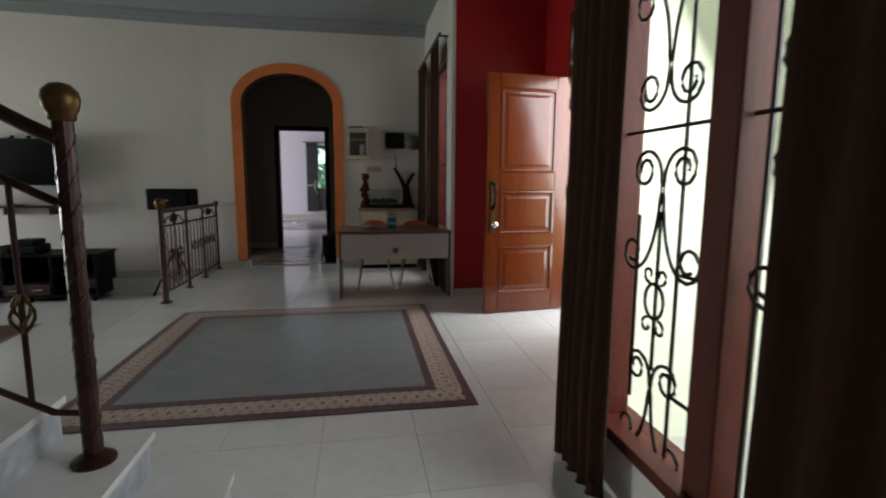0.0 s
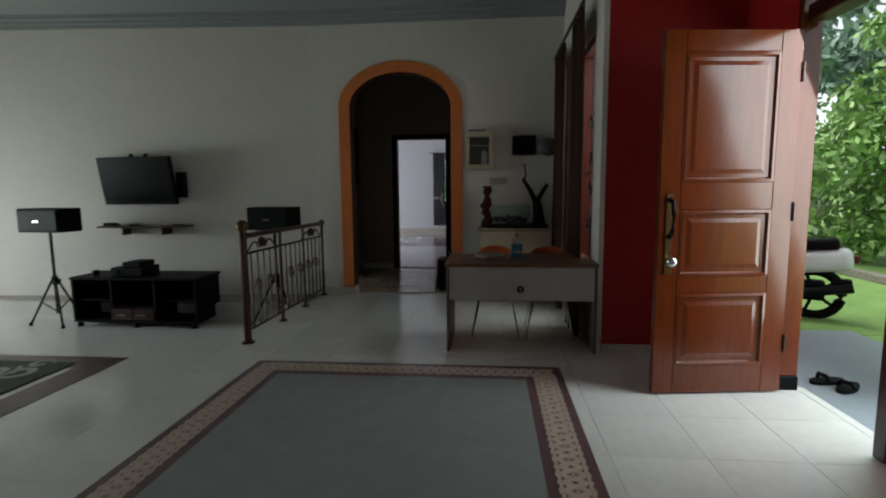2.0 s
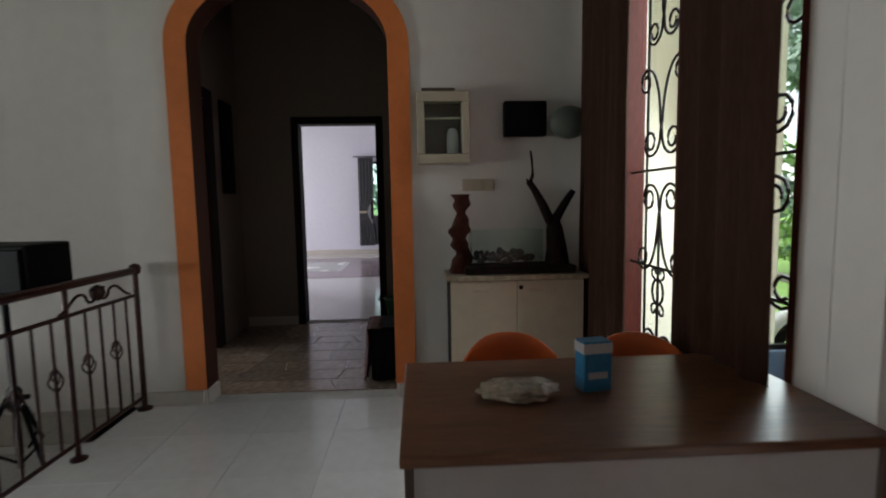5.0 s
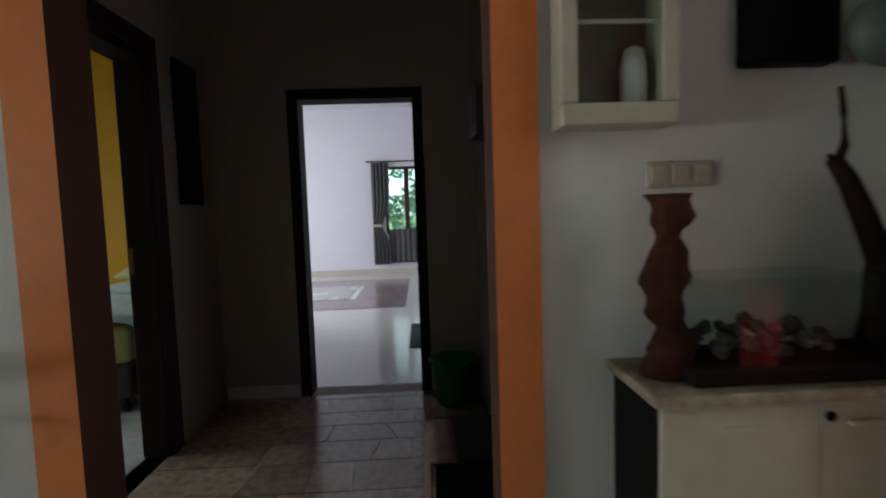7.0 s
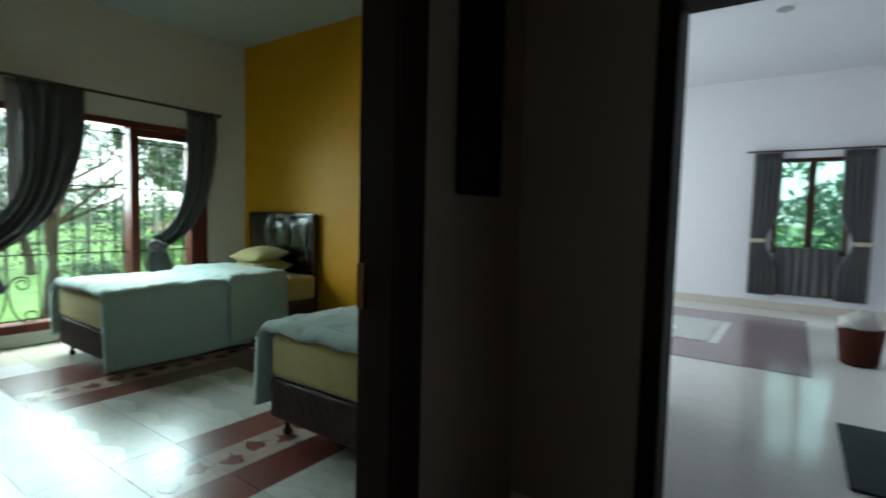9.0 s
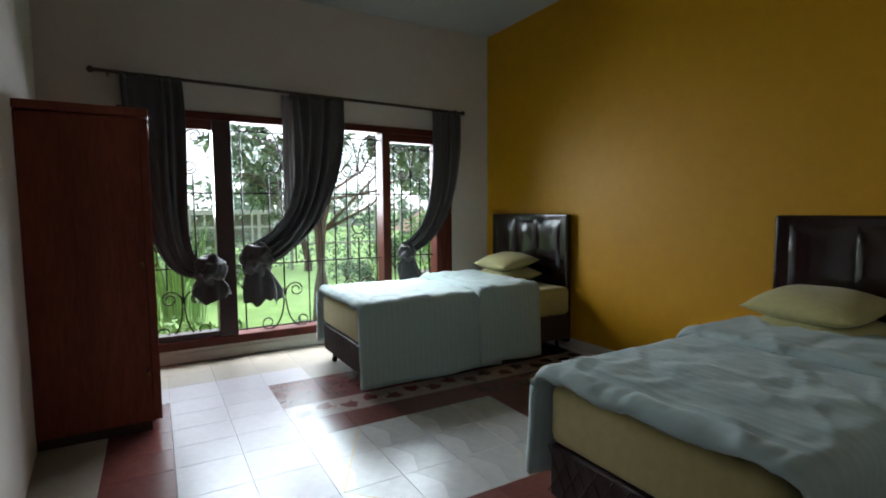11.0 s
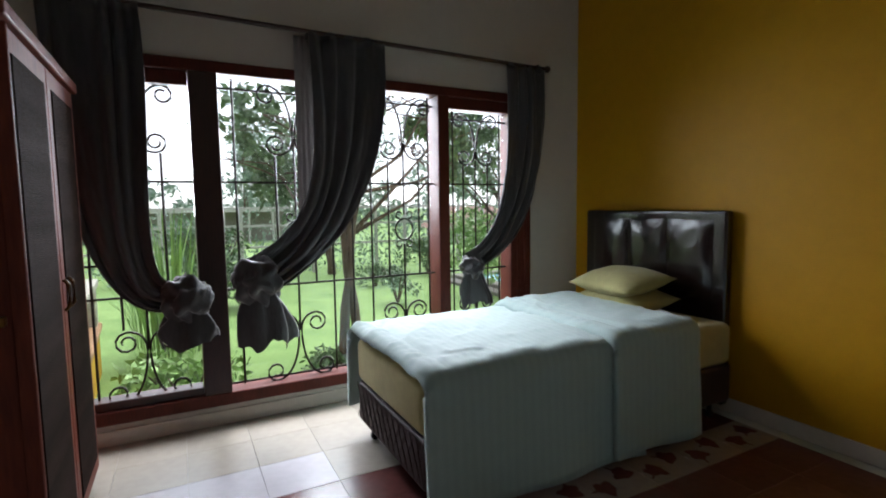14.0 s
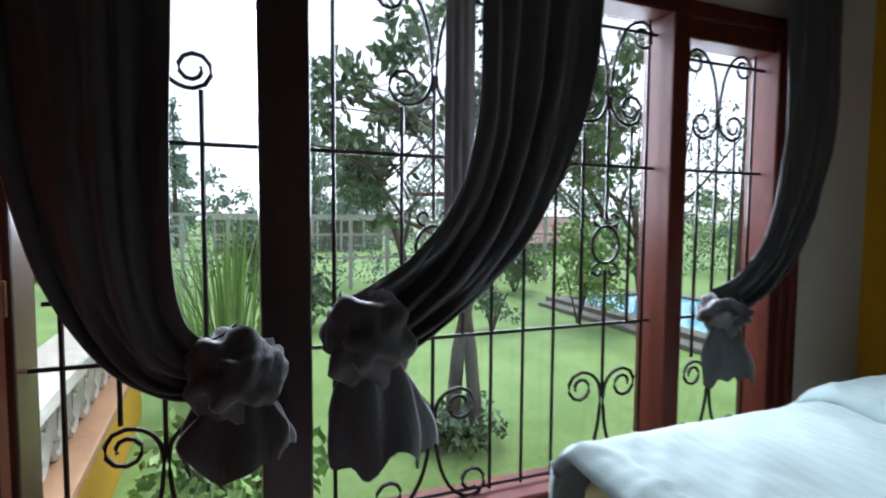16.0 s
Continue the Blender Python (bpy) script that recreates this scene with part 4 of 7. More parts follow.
for gx in range(5):
    for gy in range(5):
        cx, cy = -4.95 + gx * 0.5, 3.65 + gy * 0.48
        for s in (-1, 1):
            flat_curl(bm, cx + s * 0.1, cy, 0.15, rr.uniform(0, 6), s * 1.2, 0.03, LOW + 0.0135 + 0.0004 * s)
        flat_curl(bm, cx + 0.1, cy + 0.2, 0.1, rr.uniform(0, 6), 1.0, 0.025, LOW + 0.0145)
part("ornament", solidify(bm, 0.001), M_RUGP, rug, "pale scrolling ornament")
bm = bmesh.new()
frame_rect(bm, -5.6, -2.22, 3.0, 6.0, 0.03, LOW + 0.001, LOW + 0.003)
struct("floor_border_line", bm, M_MATMAUVE, "thin mauve tile line let into the sunken floor")
bm = bmesh.new()
frame_rect(bm, -5.56, -2.26, 3.04, 5.96, 0.24, LOW + 0.001, LOW + 0.0025)
struct("floor_border_band", bm, M_MATBAND, "pale brown border band around the rug")
# step edge tiles of the sunken area
struct("trim_step_edge", B(-1.19, -1.148, -1.5, 7.85, LOW, -0.0005, 0.006, 2), M_TILE, "rounded tile edge of the step down")
# ---- desk corner, entrance ----
desk = thing("desk", "writing desk with a brown wood top and white modesty panel", "desk", "", (1.22, 6.1, 0))
part("top", B(0.635, 1.80, 5.76, 6.42, 0.672, 0.70, 0.005, 2), M_DESKWOOD, desk)
part("modesty_panel", B(0.66, 1.77, 5.775, 5.793, 0.41, 0.668, 0.003), M_WHITELAM, desk, "white laminate front panel")
for x in (0.645, 1.77):
    part("side_panel", B(x, x + 0.022, 5.77, 6.40, 0.0, 0.671, 0.003), M_DESKSIDE, desk)
part("lock_plate", tube(bmesh.new(), [(1.215, 5.775, 0.5), (1.215, 5.768, 0.5)], 0.028, 18), M_BLACK, desk, "round dark cable grommet")
part("lock_mark", B(1.207, 1.223, 5.7655, 5.768, 0.485, 0.515), M_CHROME, desk)


def shell_chair(cx, cy, rot):
    """Moulded orange shell on four splayed chrome legs."""
    ch = thing("chair", "orange moulded plastic shell chair on splayed chrome legs", "chair", "chairs at the desk", (cx, cy, 0))
    m = pose(cx, cy, 0, 0, 0, rot)
    rows = []
    for i in range(15):
        f = i / 14
        row = []
        for j in range(13):
            g = j / 12 * 2 - 1
            w = 0.235 * (1 - 0.25 * max(0, (f - 0.62) / 0.38) ** 2)
            x = g * w
            if f < 0.5:
                y = -0.20 + f / 0.5 * 0.38
                z = 0.43 + 0.03 * g * g - 0.02 * math.sin(math.pi * f / 0.5)
            else:
                q = (f - 0.5) / 0.5
                y = 0.18 + 0.07 * math.sin(q * 1.3) + 0.02 - 0.10 * g * g * q
                z = 0.43 + 0.05 * q + 0.265 * q ** 1.1 - 0.07 * (abs(g) ** 3) * q
            row.append(m @ Vector((x, y, z)))
        rows.append(row)
    part("shell", solidify(surface(bmesh.new(), rows), 0.008), M_ORANGEPL, ch, smooth=True)
    for sx in (-1, 1):
        for sy in (-1, 1):
            part("leg", tube(bmesh.new(), [m @ Vector((sx * 0.12, sy * 0.12, 0.415)), m @ Vector((sx * 0.20, sy * 0.2, 0.0))], 0.009, 8), M_CHROME, ch)
    part("seat_frame", tube(bmesh.new(), [m @ Vector((0.12 * math.cos(a) * 1.3, 0.12 * math.sin(a) * 1.3, 0.408)) for a in [math.radians(30 * k) for k in range(13)]], 0.009, 6), M_CHROME, ch)
    return ch


shell_chair(1.03, 6.36, 0)
shell_chair(1.49, 6.30, -3)

pack = thing("tissue_pack", "blue and teal drinks carton standing on the desk", "carton", "", (1.20, 6.12, 0.70))
m = pose(1.20, 6.12, 0.701, 0, 0, 8)
part("carton", B(-0.045, 0.045, -0.03, 0.03, 0, 0.15, 0.004, 1, m), M_TEAL, pack)
part("pale_band", B(-0.0455, 0.0455, -0.0305, 0.0305, 0.115, 0.145, 0, 1, m), M_WHITELAM, pack, "pale top band")
part("spots", B(-0.03, 0.03, -0.0312, 0.0305, 0.04, 0.06, 0, 1, m), M_WHITELAM, pack)
bag = thing("plastic_bag", "crumpled translucent snack bag lying on the desk", "bag", "", (0.97, 6.08, 0.70))
bm = bmesh.new()
bmesh.ops.create_icosphere(bm, subdivisions=3, radius=1)
for v in bm.verts:
    k = 1 + 0.35 * noise.noise(v.co * 2.3) + 0.15 * noise.noise(v.co * 6)
    v.co = Vector((0.97 + v.co.x * 0.11 * k, 6.08 + v.co.y * 0.07 * k, 0.7225 + max(-0.021, v.co.z * 0.028 * k)))
part("film", bm, mat("crumpled_plastic", "a99a86", 0.25, grain=20, vary=0.25, bump=0.3, bump_scale=60), bag)

# low cupboard by the arch wall and what stands on it
cup = thing("cupboard", "cream two-door low cupboard with a stone-look top", "cupboard", "", (1.25, 7.7, 0))
CY0, CY1, CX0, CX1, CH = 7.56, 7.85, 0.87, 1.66, 0.832
part("body", B(CX0, CX1, CY0 + 0.02, CY1, 0.05, CH - 0.03, 0.002), M_BLACKWOOD, cup, "dark side panels")
part("plinth", B(CX0 + 0.01, CX1 - 0.01, CY0 + 0.04, CY1, 0.0, 0.05), M_BLACKWOOD, cup)
part("top", B(CX0 - 0.025, CX1 + 0.02, CY0 - 0.03, CY1, CH - 0.029, CH, 0.006, 2), mat("worn_cream_top", "b3a48c", 0.4, grain=9, vary=0.3, dark="6f5b45", bump=0.03), cup, "worn cream stone-look top")
for x0, x1, hx in ((CX0 + 0.003, 1.263, 1.17), (1.267, CX1 - 0.003, 1.5)):
    d = part("door", B(x0, x1, CY0, CY0 + 0.018, 0.055, CH - 0.035, 0.002), M_CREAMLAM, cup)
    part("handle", B(hx - 0.17, hx - 0.08, CY0 - 0.012, CY0 - 0.001, CH - 0.10, CH - 0.088, 0.003), M_CREAMLAM, d)
part("lock", tube(bmesh.new(), [(1.285, CY0, CH - 0.075), (1.285, CY0 - 0.006, CH - 0.075)], 0.013, 12), M_BLACK, cup, "black keyhole")

fig = thing("wood_carving", "tall red-brown carved wooden figure standing on the cupboard", "ornament", "", (0.94, 7.7, CH))
bm = bmesh.new()
rows = []
for i in range(26):
    f = i / 25
    z = CH + 0.001 + 0.47 * f
    r = 0.055 + 0.011 * math.sin(f * 15) + 0.006 * math.sin(f * 37 + 1) - 0.012 * f
    rows.append([(0.945 + 0.012 * math.sin(f * 9) + (r + 0.03 * noise.noise((math.cos(a) * 1.3, math.sin(a) * 1.3, f * 7))) * math.cos(a), 7.68 + (r * 0.9) * math.sin(a), z) for a in [math.radians(20 * k) for k in range(19)]])
surface(bm, rows)
bm.faces.new([v for v in bm.verts[-19:-1]])
part("carved_body", bm, M_CARVED, fig, smooth=True)
tank = thing("fish_tank", "small glass tank with pebbles on a dark wooden board", "fish tank", "", (1.2, 7.68, CH))
part("board", B(0.96, 1.62, 7.57, 7.80, CH + 0.001, CH + 0.045, 0.008), M_DRIFT, tank, "dark wooden board")
for x0, x1, y0, y1 in ((1.0, 1.42, 7.58, 7.584), (1.0, 1.42, 7.776, 7.78), (1.0, 1.004, 7.5845, 7.7755), (1.416, 1.42, 7.5845, 7.7755)):
    g = part("glass_pane", B(x0, x1, y0, y1, CH + 0.046, CH + 0.26), M_GLASS, tank)
bm = bmesh.new()
rr = random.Random(7)
for i in range(60):
    s = rr.uniform(0.012, 0.025)
    bmesh.ops.create_icosphere(bm, subdivisions=1, radius=s, matrix=Matrix.Translation((rr.uniform(1.03, 1.39), rr.uniform(7.61, 7.75), CH + 0.05 + s + rr.uniform(0, 0.05))))
part("pebbles", bm, mat("dark_wet_pebble", "4a453e", 0.5, grain=20, vary=0.3, bump=0.1), tank, "dark grey pebbles")
dw = thing("driftwood", "dark forked driftwood branch standing on the cupboard", "ornament", "", (1.53, 7.66, CH))
bm = bmesh.new()
tube(bm, [(1.52, 7.66, CH + 0.046), (1.52, 7.66, CH + 0.14), (1.51, 7.66, CH + 0.26), (1.50, 7.655, CH + 0.34)], 0.075, 10, 0.03)
tube(bm, [(1.50, 7.66, CH + 0.28), (1.44, 7.65, CH + 0.40), (1.385, 7.64, CH + 0.49), (1.345, 7.64, CH + 0.54)], 0.032, 8, 0.02)
tube(bm, [(1.355, 7.64, CH + 0.53), (1.375, 7.64, CH + 0.58), (1.37, 7.64, CH + 0.66), (1.362, 7.64, CH + 0.72)], 0.013, 6, 0.006)
tube(bm, [(1.36, 7.64, CH + 0.52), (1.33, 7.64, CH + 0.55)], 0.014, 6, 0.006)
tube(bm, [(1.505, 7.66, CH + 0.29), (1.545, 7.65, CH + 0.37), (1.58, 7.64, CH + 0.43), (1.612, 7.64, CH + 0.48)], 0.03, 8, 0.018)
for v in bm.verts:
    v.co += Vector((1, 0.6, 0.6)) * 0.012 * noise.noise(v.co * 14)
part("branch", bm, M_DRIFT, dw, smooth=True)

mbox = thing("meter_box", "cream wall box with a small window over a white meter", "meter box", "", (0.86, 7.84, 1.5))
for q in ((0.70, 1.015, 1.49, 1.55), (0.70, 1.015, 1.86, 1.92), (0.70, 0.745, 1.55, 1.86), (0.97, 1.015, 1.55, 1.86)):
    part("case_side", B(q[0], q[1], 7.75, 7.868, q[2] + 0.0005, q[3] - 0.0005, 0.004), M_CREAMLAM, mbox)
part("back", B(0.745, 0.97, 7.85, 7.868, 1.55, 1.86), M_DESKSIDE, mbox)
part("top_lid", B(0.73, 0.93, 7.76, 7.86, 1.921, 1.94, 0.004), M_DESKSIDE, mbox)
part("window_bar", B(0.745, 0.97, 7.762, 7.768, 1.755, 1.765), M_CREAMLAM, mbox)
part("meter", lathe(bmesh.new(), 0.915, 7.81, [(0.034, 1.555), (0.036, 1.6), (0.036, 1.66), (0.025, 1.70), (0.004, 1.71)], 16), M_WHITELAM, mbox, "white round meter", True)
part("glass", B(0.745, 0.97, 7.757, 7.759, 1.55, 1.86), M_GLASS, mbox)
sw = thing("switch_plate", "cream triple switch plate on the white wall", "switch", "", (1.05, 7.86, 1.36))
part("plate", B(0.975, 1.175, 7.858, 7.868, 1.325, 1.40, 0.003), M_CREAMLAM, sw)
for x in (0.985, 1.05, 1.115):
    part("rocker", B(x, x + 0.05, 7.853, 7.858, 1.335, 1.39, 0.002), M_CREAMLAM, sw)
lampb = thing("wall_speaker", "black square box mounted on the white wall", "wall box", "", (1.36, 7.82, 1.76))
part("case", B(1.235, 1.50, 7.80, 7.868, 1.655, 1.87, 0.012, 2), M_BLACK, lampb)
wl = thing("wall_lamp", "round grey-green wall lamp with a dark fixing arm", "wall lamp", "", (1.64, 7.8, 1.73))
bm = bmesh.new()
bmesh.ops.create_uvsphere(bm, u_segments=24, v_segments=14, radius=1)
for v in bm.verts:
    v.co = Vector((1.635 + v.co.x * 0.125, 7.79 + v.co.y * 0.07, 1.735 + v.co.z * 0.10))
part("shade", bm, mat("grey_green_shade", "585d54", 0.5, grain=9, vary=0.1, bump=0.02), wl, smooth=True)
part("arm", tube(bmesh.new(), [(1.70, 7.79, 1.70), (1.76, 7.80, 1.69), (1.795, 7.80, 1.74)], 0.016, 8), M_BLACK, wl)
part("base", tube(bmesh.new(), [(1.635, 7.868, 1.735), (1.635, 7.84, 1.735)], 0.05, 14), M_BLACK, wl)


# window frames of the front wall
def front_window(name, y0, y1, z0, z1, posts, label):
    w = thing(name, label, "window", "", (1.88, (y0 + y1) / 2, z0))
    tagged(w, kind="structure")
    part("sill", B(1.785, 1.97, y0 + 0.002, y1 - 0.002, z0 + 0.002, z0 + 0.05, 0.004), M_REDWOOD, w)
    part("head", B(1.82, 1.93, y0 + 0.002, y1 - 0.002, z1 - 0.07, z1 - 0.002, 0.004), M_REDWOOD, w)
    for a, b in ((y0 + 0.002, y0 + 0.06), (y1 - 0.06, y1 - 0.002)):
        part("jamb", B(1.82, 1.93, a, b, z0 + 0.052, z1 - 0.072, 0.004), M_REDWOOD, w)
    for a, b in posts:
        part("mullion", B(1.815, 1.93, a, b, z0 + 0.052, z1 - 0.072, 0.006), M_REDWOOD, w)
    p = part("pane", B(1.90, 1.904, y0 + 0.06, y1 - 0.06, z0 + 0.05, z1 - 0.07), M_GLASS, w)
    p.visible_shadow = False
    return w


front_window("window_1", *WIN_A, [(1.84, 1.96)], "red-brown timber window frame with tall panes")
front_window("window_2", *WIN_B, [(6.72, 6.85)], "red-brown timber window frame with tall panes")
grille("window_grille", "black wrought-iron scroll grille in the front window", (1.865, 0, 0), (0, 1, 0),
       [(0.95, 2.49, 1.40), (0.95, 1.7, 0.92), (1.96, 2.1, 0.92), (1.96, 2.1, 0.50)],
       [(2.23, 0.55, 1.12), (2.12, 0.28, 2.28), (2.00, 0.28, 2.28), (2.36, 0.4, 1.1), (1.79, 0.28, 2.28), (1.67, 0.28, 2.28), (1.3, 0.28, 2.28)],
       [(2.23, 1.58, 1, 0.95), (2.23, 1.22, -1, 0.95), (2.23, 0.50, -1, 0.8), (1.6, 1.58, 1, 0.95), (1.6, 1.22, -1, 0.95), (1.6, 0.5, -1, 0.8)], [(2.24, 0.80, 0.055), (1.6, 0.80, 0.055)], 0.007)
grille("window_grille", "black wrought-iron scroll grille in the tall window by the desk", (1.865, 0, 0), (0, 1, 0),
       [(6.15, 7.42, 1.40), (6.15, 7.42, 0.92)],
       [(7.08, 0.55, 1.12), (7.22, 0.28, 2.42), (6.90, 0.28, 2.42), (6.80, 0.28, 2.42), (6.5, 0.28, 2.42), (6.35, 0.28, 2.42)],
       [(7.08, 1.58, 1, 0.95), (7.08, 1.22, -1, 0.95), (7.08, 2.1, 1, 0.8), (7.08, 0.5, -1, 0.8), (6.4, 1.58, 1, 0.95), (6.4, 1.22, -1, 0.95)], [(7.08, 0.80, 0.055), (6.4, 0.80, 0.055)], 0.007)


def straight_curtain(x, y0, y1, z0, z1, folds, label, seed):
    c = thing("curtain", label, "curtain", "front curtains", (x, (y0 + y1) / 2, z0))
    part("drape", hanging(bmesh.new(), x, y0, y1, z0, z1, folds, 0.028, "x", 0.0, seed), M_BROWNCURT, c, smooth=True)
    part("hem", hanging(bmesh.new(), x, y0, y1, z0, z0 + 0.06, folds, 0.031, "x", 0.0, seed), M_BROWNCURT, c, smooth=True)
    return c


straight_curtain(1.70, 2.24, 2.65, 0.03, 2.55, 5, "dark brown pleated curtain hanging beside the front window", 1)
straight_curtain(1.70, 0.55, 1.58, 0.03, 2.55, 7, "dark brown pleated curtain drawn over the front window", 2)
straight_curtain(1.70, 7.12, 7.74, 0.03, 2.68, 7, "dark brown pleated curtain hanging by the arch wall", 3)
straight_curtain(1.70, 6.08, 6.60, 0.03, 2.68, 4, "dark brown pleated curtain hanging behind the desk", 4)
for y0, y1, z in ((0.4, 2.82, 2.58), (5.98, 7.84, 2.71)):
    rod = thing("curtain_rod", "dark curtain rod fixed above the front window", "curtain rod", "front curtain rods", (1.70, y0, z))
    part("pole", tube(bmesh.new(), [(1.70, y0, z), (1.70, y1, z)], 0.014, 10), M_DARKWOOD, rod)
    for y in (y0 + 0.08, y1 - 0.08):
        part("bracket", tube(bmesh.new(), [(1.70, y, z), (1.798, y, z)], 0.009, 8), M_DARKWOOD, rod)

# front door, open inwards
dfr = tagged(thing("door_1", "red-brown front door frame with an open transom", "door frame", "", (2.86, 4.74, 0)), kind="structure")
part("post", B(2.77, 2.888, 5.15, 5.198, 0.09, 2.74, 0.006), M_DOORWOOD, dfr)
part("post_shoe", B(2.765, 2.893, 5.145, 5.199, 0.0, 0.088, 0.004), M_BLACK, dfr, "dark stone post shoe")
part("post", B(2.77, 2.888, 4.282, 4.36, 0.0, 2.74, 0.006), M_DARKWOOD, dfr)
part("transom", B(2.765, 2.893, 4.362, 5.098, 2.19, 2.28, 0.006), M_DARKWOOD, dfr)
part("head", B(2.77, 2.888, 4.362, 5.098, 2.67, 2.745, 0.006), M_DARKWOOD, dfr)
bm = bmesh.new()
for c in (4.55, 4.92):
    for s in (-1, 1):
        scroll_bar(bm, c, 2.44, s, 1, Vector((0, 1, 0)), Vector((0, 0, 1)), Vector((2.84, 0, 0)), 0.01, 0.75)
part("transom_scrolls", bm, M_IRON, dfr, smooth=True)
leaf = thing("front_door", "open varnished teak panel door with three raised panels", "door", "", (2.75, 5.1, 0.01))
DM = Matrix.Translation((2.76, 5.125, 0.012)) @ Euler((0, 0, radians(7.0))).to_matrix().to_4x4()
DW, DH = 0.80, 2.14


def dbox(x0, x1, y0, y1, z0, z1, bv=0.003, sg=1):
    return B(x0, x1, y0, y1, z0, z1, bv, sg, DM)


for x0, x1 in ((-DW, -DW + 0.125), (-0.125, 0.0)):
    part("stile", dbox(x0, x1, -0.02, 0.02, 0, DH), M_DOORWOOD, leaf)
for z0, z1 in ((0, 0.17), (0.62, 0.72), (1.12, 1.28), (DH - 0.12, DH)):
    part("rail", dbox(-DW + 0.1255, -0.1255, -0.02, 0.02, z0, z1), M_DOORWOOD, leaf)
for z0, z1 in ((0.171, 0.619), (0.721, 1.119), (1.281, DH - 0.121)):
    bm = bmesh.new()
    for side in (-1, 1):
        o = [(-DW + 0.126, z0), (-0.126, z0), (-0.126, z1), (-DW + 0.126, z1)]
        rings = []
        for inset, dep in ((0.0, 0.022), (0.018, 0.026), (0.028, 0.010), (0.05, 0.010), (0.075, 0.017)):
            x0, x1 = -DW + 0.126 + inset, -0.126 - inset
            rings.append([bm.verts.new(DM @ Vector((x, side * dep, z))) for x, z in ((x0, z0 + inset), (x1, z0 + inset), (x1, z1 - inset), (x0, z1 - inset))])
        for a, b in zip(rings, rings[1:]):
            for k in range(4):
                bm.faces.new((a[k], a[(k + 1) % 4], b[(k + 1) % 4], b[k]))
        bm.faces.new(rings[-1])
    part("panel", bm, M_DOORWOOD, leaf)
lk = part("lock_plate", dbox(-DW + 0.04, -DW + 0.085, -0.026, -0.0205, 0.74, 1.22, 0.004), M_BRASS, leaf, "dark aged brass lock plate")
bm = tube(bmesh.new(), [DM @ Vector(p) for p in ((-DW + 0.06, -0.03, 1.18), (-DW + 0.06, -0.07, 1.17), (-DW + 0.06, -0.085, 1.10), (-DW + 0.06, -0.075, 1.0), (-DW + 0.06, -0.03, 0.96))], 0.014, 8)
part("pull_handle", bm, M_BLACK, leaf, smooth=True)
bm = bmesh.new()
bmesh.ops.create_uvsphere(bm, u_segments=16, v_segments=10, radius=0.033, matrix=DM @ Matrix.Translation((-DW + 0.062, -0.07, 0.82)))
part("knob", bm, M_CHROME, leaf, "chrome door knob", True)
part("knob_neck", tube(bmesh.new(), [DM @ Vector((-DW + 0.062, -0.026, 0.82)), DM @ Vector((-DW + 0.062, -0.05, 0.82))], 0.014, 10), M_CHROME, leaf)
for z in (0.25, 1.05, 1.85):
    part("hinge", tube(bmesh.new(), [DM @ Vector((0.004, -0.024, z)), DM @ Vector((0.004, -0.024, z + 0.11))], 0.009, 8), M_DARKWOOD, leaf)

# porch
struct("porch_floor", B(2.95, 4.4, 1.0, 6.93, -0.42, -0.10), M_PORCH, "grey porch floor")
struct("threshold", B(2.781, 2.947, 4.283, 5.197, -0.059, -0.009), M_TILE, "pale tiled door threshold")
struct("threshold_nosing", B(2.902, 2.96, 4.283, 5.197, -0.0085, 0.0, 0.003), M_TILE, "pale tile nosing at the front door")
struct("porch_floor_near", B(1.97, 2.948, 1.0, 2.715, -0.42, -0.10), M_PORCH, "grey porch floor below the window")
struct("porch_floor_side", B(1.97, 2.948, 5.98, 7.96, -0.42, -0.10), M_PORCH, "grey porch floor by the wing")
for y, s in ((5.22, 1), (5.34, -1)):
    sd = thing("sandal", "black strapped sandal lying on the porch", "sandal", "pair of sandals", (3.5, y, -0.1))
    m = pose(3.36 + 0.03 * s, y + 0.22, -0.099, 0, 0, 115 + 12 * s)
    bm = bmesh.new()
    P = [(0.05 * math.cos(a) * (1 + 0.15 * math.sin(a)), 0.13 * math.sin(a)) for a in [math.radians(20 * k) for k in range(18)]]
    lo = [bm.verts.new(m @ Vector((x, y2, 0))) for x, y2 in P]
    hi = [bm.verts.new(m @ Vector((x, y2, 0.025))) for x, y2 in P]
    bm.faces.new(lo[::-1])
    bm.faces.new(hi)
    for k in range(18):
        bm.faces.new((lo[k], lo[(k + 1) % 18], hi[(k + 1) % 18], hi[k]))
    part("sole", bm, M_BLACK, sd)
    part("strap", tube(bmesh.new(), [m @ Vector(p) for p in ((-0.05, 0.03, 0.02), (-0.03, 0.04, 0.06), (0.03, 0.04, 0.06), (0.05, 0.03, 0.02))], 0.014, 6), M_BLACK, sd)
crate = thing("plastic_crate", "blue-grey plastic storage crate standing on the porch", "crate", "", (2.5, 7.3, -0.1))
bm = bmesh.new()
for q in ((2.2, 2.95, 7.0, 7.03), (2.2, 2.95, 7.57, 7.6), (2.2, 2.23, 7.03, 7.57), (2.92, 2.95, 7.03, 7.57)):
    box(bm, q[0], q[1], q[2], q[3], -0.099, 0.32, 0.006)
part("walls", bm, mat("blue_grey_plastic", "4a5a6a", 0.4, grain=8, vary=0.1, bump=0.02), crate)
part("base", B(2.21, 2.94, 7.01, 7.59, -0.098, -0.08), M_BLACK, crate)
part("rim", frame_rect(bmesh.new(), 2.17, 2.98, 6.97, 7.63, 0.035, 0.32, 0.35), M_BLACK, crate)
